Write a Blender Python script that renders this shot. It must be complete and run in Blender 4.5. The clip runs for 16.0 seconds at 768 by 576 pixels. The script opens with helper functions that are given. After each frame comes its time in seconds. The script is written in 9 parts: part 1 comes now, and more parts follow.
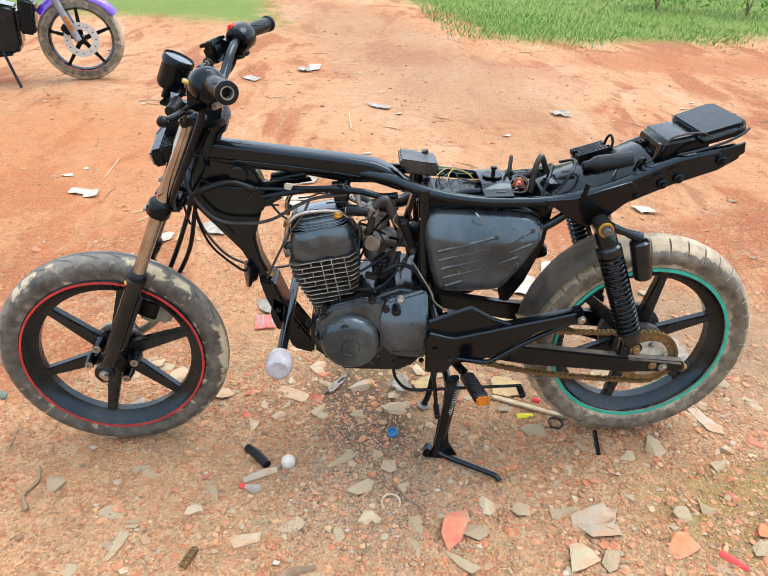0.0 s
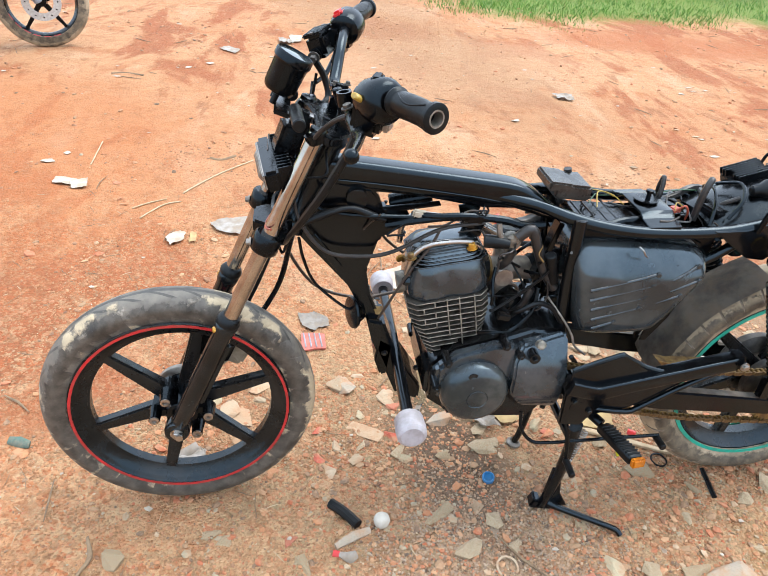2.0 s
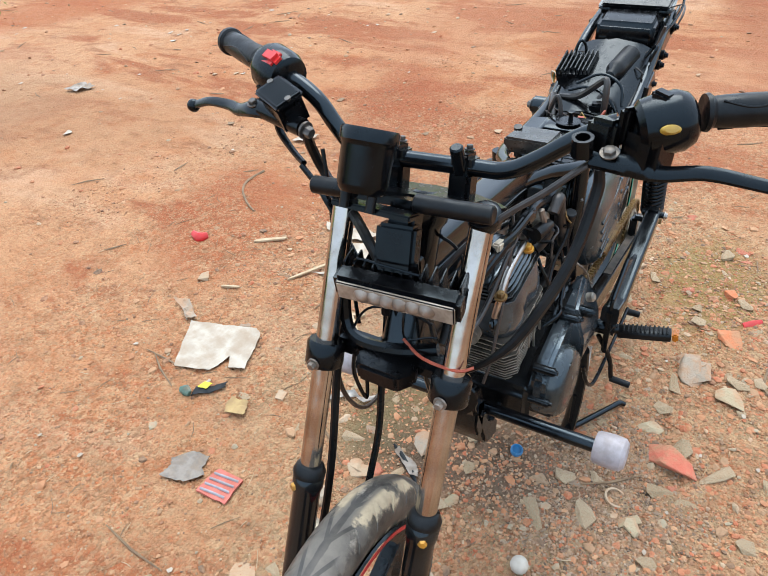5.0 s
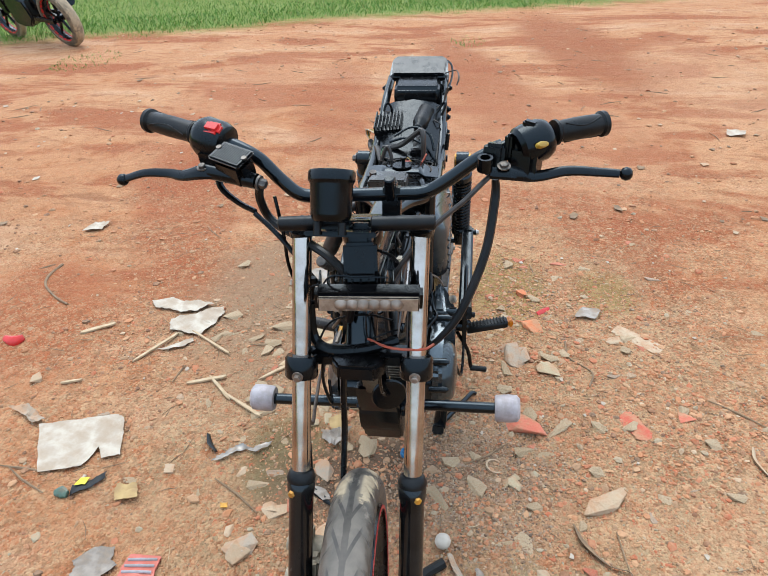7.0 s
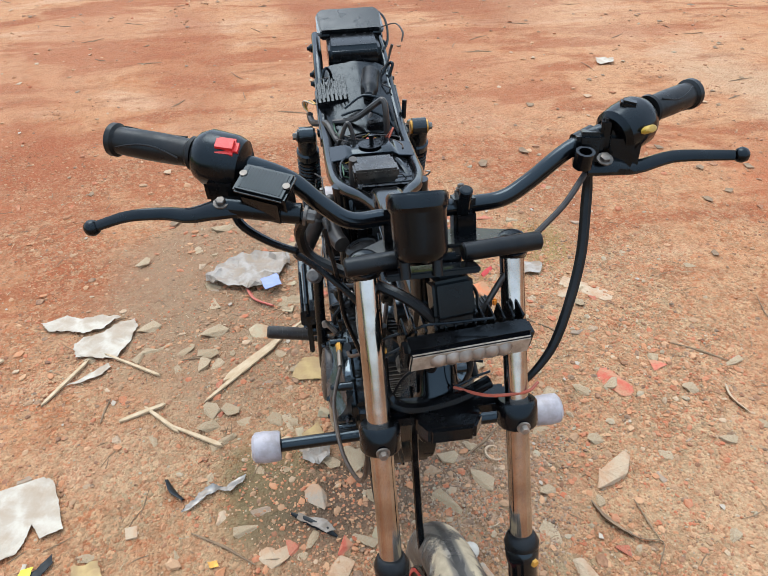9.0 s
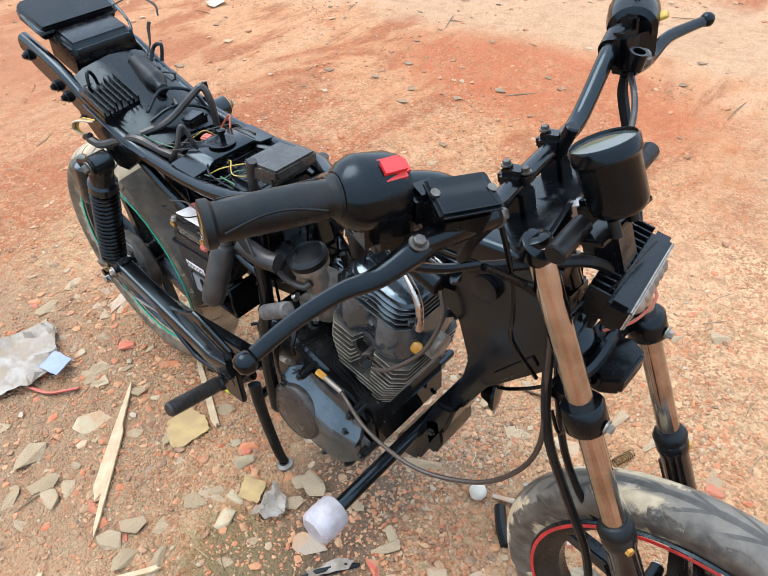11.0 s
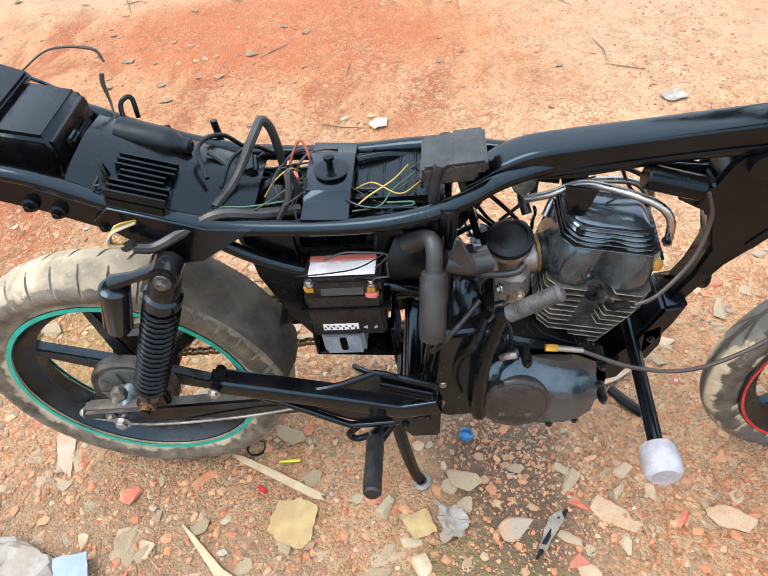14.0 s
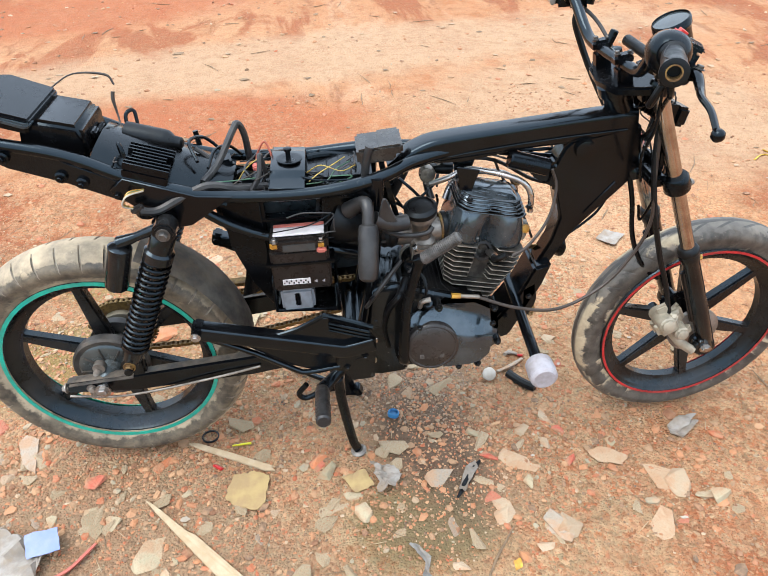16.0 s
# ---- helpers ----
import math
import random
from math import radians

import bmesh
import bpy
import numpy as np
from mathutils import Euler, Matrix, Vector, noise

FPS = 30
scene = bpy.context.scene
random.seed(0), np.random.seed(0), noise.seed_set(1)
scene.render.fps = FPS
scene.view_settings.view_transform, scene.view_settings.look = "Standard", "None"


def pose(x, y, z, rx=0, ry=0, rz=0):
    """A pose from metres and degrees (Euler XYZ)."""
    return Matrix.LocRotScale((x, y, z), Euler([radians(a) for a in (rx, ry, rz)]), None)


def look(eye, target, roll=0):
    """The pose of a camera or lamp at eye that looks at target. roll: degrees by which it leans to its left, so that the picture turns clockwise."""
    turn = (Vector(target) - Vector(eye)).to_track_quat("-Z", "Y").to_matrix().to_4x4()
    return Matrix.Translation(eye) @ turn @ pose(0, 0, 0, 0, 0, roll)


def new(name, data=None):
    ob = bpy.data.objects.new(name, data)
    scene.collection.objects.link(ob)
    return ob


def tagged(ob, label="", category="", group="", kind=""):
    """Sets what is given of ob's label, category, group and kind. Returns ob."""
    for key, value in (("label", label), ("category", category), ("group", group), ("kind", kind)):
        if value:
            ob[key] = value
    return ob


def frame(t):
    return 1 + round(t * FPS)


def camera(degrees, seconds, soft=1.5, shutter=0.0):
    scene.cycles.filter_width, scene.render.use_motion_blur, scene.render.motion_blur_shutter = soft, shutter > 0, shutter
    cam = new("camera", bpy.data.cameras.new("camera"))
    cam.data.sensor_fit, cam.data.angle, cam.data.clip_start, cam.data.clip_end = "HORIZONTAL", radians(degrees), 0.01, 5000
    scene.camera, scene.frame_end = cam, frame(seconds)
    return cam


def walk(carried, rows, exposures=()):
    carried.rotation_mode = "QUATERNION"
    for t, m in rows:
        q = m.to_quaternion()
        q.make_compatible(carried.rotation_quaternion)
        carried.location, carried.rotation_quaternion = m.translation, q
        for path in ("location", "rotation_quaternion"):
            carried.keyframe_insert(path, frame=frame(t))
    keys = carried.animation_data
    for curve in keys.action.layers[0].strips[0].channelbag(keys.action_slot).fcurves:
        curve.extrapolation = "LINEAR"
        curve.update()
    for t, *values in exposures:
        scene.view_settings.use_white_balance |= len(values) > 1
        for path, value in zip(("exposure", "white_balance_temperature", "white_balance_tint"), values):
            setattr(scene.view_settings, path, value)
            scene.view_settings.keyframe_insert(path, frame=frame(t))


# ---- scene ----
cam = camera(61.1, 16.0, 1.0)
PATH = [
    (0, (-0.048, -1.511, 1.366), (0.051, 0.223, 0.374), 1.9),
    (0.5, (-0.123, -1.436, 1.37), (0.014, 0.29, 0.37), 3.1),
    (1, (-0.245, -1.331, 1.369), (-0.069, 0.383, 0.353), 4.2),
    (1.5, (-0.354, -1.257, 1.366), (-0.14, 0.438, 0.326), 4.7),
    (2, (-0.436, -1.183, 1.351), (-0.167, 0.491, 0.291), 4.8),
    (2.5, (-0.561, -1.029, 1.348), (-0.215, 0.621, 0.272), 4.3),
    (3, (-0.667, -0.909, 1.353), (-0.164, 0.696, 0.27), 3.4),
    (3.2, (-0.723, -0.857, 1.35), (-0.121, 0.704, 0.254), 2.5),
    (5.3, (-1.099, -0.282, 1.377), (0.362, 0.442, 0.219), -4.2),
    (5.5, (-1.149, -0.229, 1.386), (0.37, 0.382, 0.238), -4.0),
    (6, (-1.253, -0.175, 1.407), (0.357, 0.224, 0.29), -3.7),
    (6.5, (-1.312, -0.172, 1.415), (0.36, 0.123, 0.357), -3.0),
    (7, (-1.329, -0.175, 1.415), (0.376, 0.071, 0.398), -2.1),
    (7.5, (-1.326, -0.144, 1.4), (0.373, 0.058, 0.366), -1.4),
    (8, (-1.28, -0.094, 1.396), (0.392, 0.043, 0.307), -1.5),
    (8.5, (-1.159, 0.023, 1.404), (0.486, 0.035, 0.267), -2.0),
    (9, (-1.071, 0.14, 1.419), (0.537, -0.049, 0.244), -2.0),
    (9.2, (-1.05, 0.199, 1.416), (0.539, -0.109, 0.241), -1.9),
    (11.3, (-0.598, 0.63, 1.392), (0.323, -0.521, 0.041), -3.6),
    (11.5, (-0.547, 0.675, 1.387), (0.28, -0.529, 0.022), -3.4),
    (12, (-0.355, 0.849, 1.401), (0.265, -0.462, 0.024), -3.1),
    (12.5, (-0.208, 0.874, 1.387), (0.309, -0.469, -0.002), -4.8),
    (13, (-0.035, 0.768, 1.367), (0.435, -0.569, -0.045), -8.0),
    (13.5, (0.046, 0.717, 1.377), (0.389, -0.612, -0.077), -7.4),
    (14, (0.135, 0.786, 1.415), (0.306, -0.561, -0.054), -6.4),
    (14.5, (0.277, 0.906, 1.429), (0.299, -0.507, 0.014), -4.8),
    (15, (0.284, 0.991, 1.425), (0.196, -0.516, 0.113), -2.5),
    (15.5, (0.22, 1.127, 1.424), (0.102, -0.433, 0.178), -1.6),
    (16, (0.201, 1.235, 1.42), (0.074, -0.35, 0.207), -0.7),
]
walk(cam, [(t, look(eye, aim, roll)) for t, eye, aim, roll in PATH], [(t, e + 0.71, k, 10) for t, e, k in ((0, 1.04, 6600), (1.5, 1.12, 6520), (3.2, 1.05, 6430), (5.3, 0.74, 6450), (7, 0.64, 6450), (9.2, 0.68, 6350), (11.3, 1.08, 6330), (12.5, 1.2, 6360), (14, 1.17, 6420), (16, 1.02, 6480))])

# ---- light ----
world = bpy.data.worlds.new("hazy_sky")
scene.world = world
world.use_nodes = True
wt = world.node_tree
sky = wt.nodes.new("ShaderNodeTexSky")
sky.sky_type, sky.sun_disc = "NISHITA", False
SUN_ELEVATION, SUN_AZIMUTH = radians(63), radians(20)   # azimuth from +x towards +y
sky.sun_elevation, sky.sun_rotation = SUN_ELEVATION, radians(90) - SUN_AZIMUTH
sky.air_density, sky.dust_density, sky.ozone_density = 1.0, 1.2, 1.0
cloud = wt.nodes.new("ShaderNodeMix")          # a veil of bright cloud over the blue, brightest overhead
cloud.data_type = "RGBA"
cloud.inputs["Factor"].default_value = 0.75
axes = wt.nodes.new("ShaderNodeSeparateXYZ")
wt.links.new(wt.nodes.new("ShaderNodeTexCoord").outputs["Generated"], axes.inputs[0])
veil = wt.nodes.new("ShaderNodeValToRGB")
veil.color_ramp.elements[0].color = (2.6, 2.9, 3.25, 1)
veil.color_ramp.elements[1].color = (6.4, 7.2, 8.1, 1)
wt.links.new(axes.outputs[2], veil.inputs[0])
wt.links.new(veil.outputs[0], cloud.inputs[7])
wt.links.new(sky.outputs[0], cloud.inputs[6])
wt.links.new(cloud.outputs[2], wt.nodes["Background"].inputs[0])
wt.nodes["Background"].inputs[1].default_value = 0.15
sun = new("sun", bpy.data.lights.new("sun", "SUN"))
sun.data.energy, sun.data.angle, sun.data.color = 0.9, radians(36), (1.0, 0.95, 0.88)
sun.matrix_world = look((math.cos(SUN_AZIMUTH) * math.cos(SUN_ELEVATION) * 9, math.sin(SUN_AZIMUTH) * math.cos(SUN_ELEVATION) * 9,
                         math.sin(SUN_ELEVATION) * 9), (0, 0, 0))

# ---- materials ----
class Graph:
    """A small wrapper that adds nodes to one material."""

    def __init__(self, name):
        self.m = bpy.data.materials.new(name)
        self.m.use_nodes = True
        self.t = self.m.node_tree
        self.b = self.t.nodes["Principled BSDF"]
        self.pos = self.t.nodes.new("ShaderNodeTexCoord").outputs["Object"]
        self.geo = self.t.nodes.new("ShaderNodeNewGeometry")

    def put(self, socket, value):
        if isinstance(value, bpy.types.NodeSocket):
            self.t.links.new(value, socket)
        elif isinstance(value, (tuple, list)) and len(value) == 3 and socket.type == "RGBA":
            socket.default_value = (*value, 1)
        else:
            socket.default_value = value

    def noise(self, scale, detail=4.0, rough=0.55, vec=None, distort=0.0):
        n = self.t.nodes.new("ShaderNodeTexNoise")
        self.put(n.inputs["Vector"], vec or self.pos)
        n.inputs["Scale"].default_value, n.inputs["Detail"].default_value = scale, detail
        n.inputs["Roughness"].default_value, n.inputs["Distortion"].default_value = rough, distort
        return n.outputs["Fac"]

    def cells(self, scale, vec=None, out="Color", feature="F1"):
        n = self.t.nodes.new("ShaderNodeTexVoronoi")
        n.feature = feature
        self.put(n.inputs["Vector"], vec or self.pos)
        n.inputs["Scale"].default_value = scale
        return n.outputs[out]

    def ramp(self, fac, stops, interp="LINEAR"):
        n = self.t.nodes.new("ShaderNodeValToRGB")
        n.color_ramp.interpolation = interp
        while len(n.color_ramp.elements) < len(stops):
            n.color_ramp.elements.new(0.5)
        for e, (p, c) in zip(n.color_ramp.elements, stops):
            e.position, e.color = p, (*c, 1) if isinstance(c, tuple) else (c, c, c, 1)
        self.put(n.inputs[0], fac)
        return n.outputs[0]

    def mix(self, fac, a, b):
        n = self.t.nodes.new("ShaderNodeMix")
        n.data_type = "RGBA"
        self.put(n.inputs["Factor"], fac)
        self.put(n.inputs[6], a)
        self.put(n.inputs[7], b)
        return n.outputs[2]

    def math(self, op, a, b=0.0, clamp=False):
        n = self.t.nodes.new("ShaderNodeMath")
        n.operation, n.use_clamp = op, clamp
        self.put(n.inputs[0], a)
        self.put(n.inputs[1], b)
        return n.outputs[0]

    def span(self, v, a, b, c=0.0, d=1.0):
        n = self.t.nodes.new("ShaderNodeMapRange")
        n.interpolation_type = "SMOOTHSTEP"
        for i, x in enumerate((v, a, b, c, d)):
            self.put(n.inputs[i], x)
        return n.outputs[0]

    def split(self, v):
        n = self.t.nodes.new("ShaderNodeSeparateXYZ")
        self.put(n.inputs[0], v)
        return n.outputs

    def blot(self, cx, cy, rx, ry, soft=0.5, wob=None, turn=0.0):
        """1 inside an uneven oval on the ground, 0 outside."""
        n = self.t.nodes.new("ShaderNodeMapping")
        n.vector_type = "TEXTURE"
        n.inputs["Location"].default_value = (cx, cy, 0)
        n.inputs["Rotation"].default_value = (0, 0, radians(turn))
        n.inputs["Scale"].default_value = (rx, ry, 1e6)
        self.put(n.inputs["Vector"], self.pos)
        d = self.t.nodes.new("ShaderNodeVectorMath")
        d.operation = "LENGTH"
        self.put(d.inputs[0], n.outputs[0])
        v = d.outputs["Value"]
        if wob is not None:
            v = self.math("ADD", v, wob)
        return self.span(v, 1 + soft / 2, 1 - soft / 2)

    def bump(self, height, strength=0.3, distance=0.01):
        n = self.t.nodes.new("ShaderNodeBump")
        n.inputs["Strength"].default_value, n.inputs["Distance"].default_value = strength, distance
        self.put(n.inputs["Height"], height)
        self.put(self.b.inputs["Normal"], n.outputs[0])

    def done(self, color=None, rough=None, metal=None, **more):
        for key, v in (("Base Color", color), ("Roughness", rough), ("Metallic", metal)):
            if v is not None:
                self.put(self.b.inputs[key], v)
        for key, v in more.items():
            self.put(self.b.inputs[key.replace("_", " ")], v)
        return self.m


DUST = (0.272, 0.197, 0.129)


def surface(name, c1, c2, rough=(0.3, 0.6), metal=0.0, scale=25.0, grain=140.0, bump=0.15, dust=0.0, chips=None, coat=0.0, spec=0.5, tint=(1.0, 1.0, 1.0)):
    """A worn solid: two tones in patches, uneven gloss, fine relief, and dust that lies on it in patches and on top."""
    g = Graph(name)
    patch = g.noise(scale, 5, 0.6)
    fine = g.noise(grain, 3, 0.6)
    col = g.mix(g.span(patch, 0.35, 0.65), c1, c2)
    if chips:
        col = g.mix(g.span(g.noise(scale * 3, 6, 0.7), 0.66, 0.72), col, chips)
    rgh = g.span(g.noise(scale * 1.7, 5, 0.65), 0.3, 0.7, rough[0], rough[1])
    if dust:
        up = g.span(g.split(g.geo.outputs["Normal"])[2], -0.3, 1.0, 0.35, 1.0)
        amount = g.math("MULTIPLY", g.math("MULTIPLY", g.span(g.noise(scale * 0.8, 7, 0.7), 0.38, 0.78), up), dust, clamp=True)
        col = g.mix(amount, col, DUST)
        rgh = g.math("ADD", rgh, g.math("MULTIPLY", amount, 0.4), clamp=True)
    g.bump(g.math("ADD", g.math("MULTIPLY", patch, 0.6), fine), bump, 0.002)
    return g.done(col, rgh, metal, Coat_Weight=coat, Coat_Roughness=0.12, Specular_IOR_Level=spec, Specular_Tint=tint)


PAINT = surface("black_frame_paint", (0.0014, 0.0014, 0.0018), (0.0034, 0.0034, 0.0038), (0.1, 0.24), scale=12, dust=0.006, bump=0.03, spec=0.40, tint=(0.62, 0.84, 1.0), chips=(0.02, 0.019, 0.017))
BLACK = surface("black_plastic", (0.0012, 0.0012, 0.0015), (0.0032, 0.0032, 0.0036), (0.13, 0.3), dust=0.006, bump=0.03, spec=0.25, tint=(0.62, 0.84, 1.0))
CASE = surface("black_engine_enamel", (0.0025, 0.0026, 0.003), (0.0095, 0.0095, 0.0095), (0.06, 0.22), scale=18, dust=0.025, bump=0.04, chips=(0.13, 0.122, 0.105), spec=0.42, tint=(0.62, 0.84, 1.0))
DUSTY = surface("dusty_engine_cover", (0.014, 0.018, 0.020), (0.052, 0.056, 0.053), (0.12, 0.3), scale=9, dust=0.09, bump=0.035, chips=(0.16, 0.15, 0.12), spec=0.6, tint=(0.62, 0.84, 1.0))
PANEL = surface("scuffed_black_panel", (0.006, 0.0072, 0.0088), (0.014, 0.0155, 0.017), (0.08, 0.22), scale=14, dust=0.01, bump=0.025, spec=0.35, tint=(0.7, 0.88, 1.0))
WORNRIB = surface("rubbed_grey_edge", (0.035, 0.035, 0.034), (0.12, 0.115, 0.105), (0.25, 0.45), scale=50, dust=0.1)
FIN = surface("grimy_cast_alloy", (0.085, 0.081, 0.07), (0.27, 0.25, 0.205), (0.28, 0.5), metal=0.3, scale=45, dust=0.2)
BARREL = surface("dark_barrel_casting", (0.018, 0.017, 0.0155), (0.05, 0.047, 0.04), (0.4, 0.65), scale=50, dust=0.2, spec=0.3)
# Near-black tone that puts shade into the plug well and plate holes.
RECESS = surface("recess_black", (0.003, 0.003, 0.003), (0.008, 0.0078, 0.0075), (0.45, 0.7), dust=0.05, spec=0.3)
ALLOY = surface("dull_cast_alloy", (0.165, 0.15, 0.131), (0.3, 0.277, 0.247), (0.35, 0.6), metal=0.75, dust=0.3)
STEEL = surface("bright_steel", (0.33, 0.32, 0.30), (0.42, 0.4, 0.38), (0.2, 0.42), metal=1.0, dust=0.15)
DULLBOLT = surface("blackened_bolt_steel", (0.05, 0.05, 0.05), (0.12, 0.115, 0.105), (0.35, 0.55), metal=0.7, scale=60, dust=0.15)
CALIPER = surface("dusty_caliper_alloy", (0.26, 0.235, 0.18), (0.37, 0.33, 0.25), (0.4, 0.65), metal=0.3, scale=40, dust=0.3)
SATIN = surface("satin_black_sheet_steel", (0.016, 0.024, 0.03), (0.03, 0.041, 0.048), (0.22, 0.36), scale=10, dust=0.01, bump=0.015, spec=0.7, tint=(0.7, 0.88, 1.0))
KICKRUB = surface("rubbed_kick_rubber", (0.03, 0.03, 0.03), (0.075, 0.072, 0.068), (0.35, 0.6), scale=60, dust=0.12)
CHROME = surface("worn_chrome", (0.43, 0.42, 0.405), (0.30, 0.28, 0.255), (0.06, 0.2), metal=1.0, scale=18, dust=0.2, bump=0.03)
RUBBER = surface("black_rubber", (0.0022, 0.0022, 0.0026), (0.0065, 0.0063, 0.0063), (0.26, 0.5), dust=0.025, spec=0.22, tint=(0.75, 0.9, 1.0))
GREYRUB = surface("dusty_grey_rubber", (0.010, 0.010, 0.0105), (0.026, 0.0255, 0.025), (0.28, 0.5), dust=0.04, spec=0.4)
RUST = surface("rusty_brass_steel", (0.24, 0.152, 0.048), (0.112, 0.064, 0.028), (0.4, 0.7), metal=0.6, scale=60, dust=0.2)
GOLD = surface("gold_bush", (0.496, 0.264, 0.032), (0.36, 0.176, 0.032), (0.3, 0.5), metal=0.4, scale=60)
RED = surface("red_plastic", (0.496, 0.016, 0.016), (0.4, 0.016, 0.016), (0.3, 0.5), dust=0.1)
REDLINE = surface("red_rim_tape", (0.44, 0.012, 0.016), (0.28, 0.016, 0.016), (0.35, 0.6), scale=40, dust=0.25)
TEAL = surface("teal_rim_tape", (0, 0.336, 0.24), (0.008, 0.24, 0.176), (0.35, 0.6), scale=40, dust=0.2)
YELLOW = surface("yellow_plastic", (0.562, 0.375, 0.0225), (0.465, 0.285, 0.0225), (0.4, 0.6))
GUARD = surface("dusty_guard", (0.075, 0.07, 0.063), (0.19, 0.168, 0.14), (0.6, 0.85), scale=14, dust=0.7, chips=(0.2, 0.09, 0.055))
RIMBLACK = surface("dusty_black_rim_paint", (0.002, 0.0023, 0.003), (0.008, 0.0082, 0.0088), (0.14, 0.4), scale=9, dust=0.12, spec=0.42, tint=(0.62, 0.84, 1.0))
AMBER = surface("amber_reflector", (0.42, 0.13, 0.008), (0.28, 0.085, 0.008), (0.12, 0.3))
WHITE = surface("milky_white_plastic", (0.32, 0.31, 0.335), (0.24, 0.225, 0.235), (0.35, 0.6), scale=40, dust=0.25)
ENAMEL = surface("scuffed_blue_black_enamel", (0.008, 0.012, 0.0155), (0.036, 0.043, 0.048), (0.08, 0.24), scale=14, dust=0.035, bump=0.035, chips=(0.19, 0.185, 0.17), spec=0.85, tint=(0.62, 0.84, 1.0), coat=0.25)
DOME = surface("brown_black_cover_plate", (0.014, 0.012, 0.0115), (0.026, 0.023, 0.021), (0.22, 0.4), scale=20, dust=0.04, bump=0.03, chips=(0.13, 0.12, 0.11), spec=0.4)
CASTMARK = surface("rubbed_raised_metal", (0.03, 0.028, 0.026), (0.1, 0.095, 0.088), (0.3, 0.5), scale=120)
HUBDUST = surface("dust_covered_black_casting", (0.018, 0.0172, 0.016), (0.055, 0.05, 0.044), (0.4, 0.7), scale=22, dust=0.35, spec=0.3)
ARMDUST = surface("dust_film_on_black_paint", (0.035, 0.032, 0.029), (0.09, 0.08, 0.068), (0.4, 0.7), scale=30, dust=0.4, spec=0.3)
# Greyer than BLACK: some dust, plus sky reflection put into the colour.
BOXSKYDUST = surface("dusty_skylit_black_plastic", (0.010, 0.010, 0.0095), (0.028, 0.027, 0.024), (0.2, 0.4), scale=20, dust=0.10, spec=0.4)
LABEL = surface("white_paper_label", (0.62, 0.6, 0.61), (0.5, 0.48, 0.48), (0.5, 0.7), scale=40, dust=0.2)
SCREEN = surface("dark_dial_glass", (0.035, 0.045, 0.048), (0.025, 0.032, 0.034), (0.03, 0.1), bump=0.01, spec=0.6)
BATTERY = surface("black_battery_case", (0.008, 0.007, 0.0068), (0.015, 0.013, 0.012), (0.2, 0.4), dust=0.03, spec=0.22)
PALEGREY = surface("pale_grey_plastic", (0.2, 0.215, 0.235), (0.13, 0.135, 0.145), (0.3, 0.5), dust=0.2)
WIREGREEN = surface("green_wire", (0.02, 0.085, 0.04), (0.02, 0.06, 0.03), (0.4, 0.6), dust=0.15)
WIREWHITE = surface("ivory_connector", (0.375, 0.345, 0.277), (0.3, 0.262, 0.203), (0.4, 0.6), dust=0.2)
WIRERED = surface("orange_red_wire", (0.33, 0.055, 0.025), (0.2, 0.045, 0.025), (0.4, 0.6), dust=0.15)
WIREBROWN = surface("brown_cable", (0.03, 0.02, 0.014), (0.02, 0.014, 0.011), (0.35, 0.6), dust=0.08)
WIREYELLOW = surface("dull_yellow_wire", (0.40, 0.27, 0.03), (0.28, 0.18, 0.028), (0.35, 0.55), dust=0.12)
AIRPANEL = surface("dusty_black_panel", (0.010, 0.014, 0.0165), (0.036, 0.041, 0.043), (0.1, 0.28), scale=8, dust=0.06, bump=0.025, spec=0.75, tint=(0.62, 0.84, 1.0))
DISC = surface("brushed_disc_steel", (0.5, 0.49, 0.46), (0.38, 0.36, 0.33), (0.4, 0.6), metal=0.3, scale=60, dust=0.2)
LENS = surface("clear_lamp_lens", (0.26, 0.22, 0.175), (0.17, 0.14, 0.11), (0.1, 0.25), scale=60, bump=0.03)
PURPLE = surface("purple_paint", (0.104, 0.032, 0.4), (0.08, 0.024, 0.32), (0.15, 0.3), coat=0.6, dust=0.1)


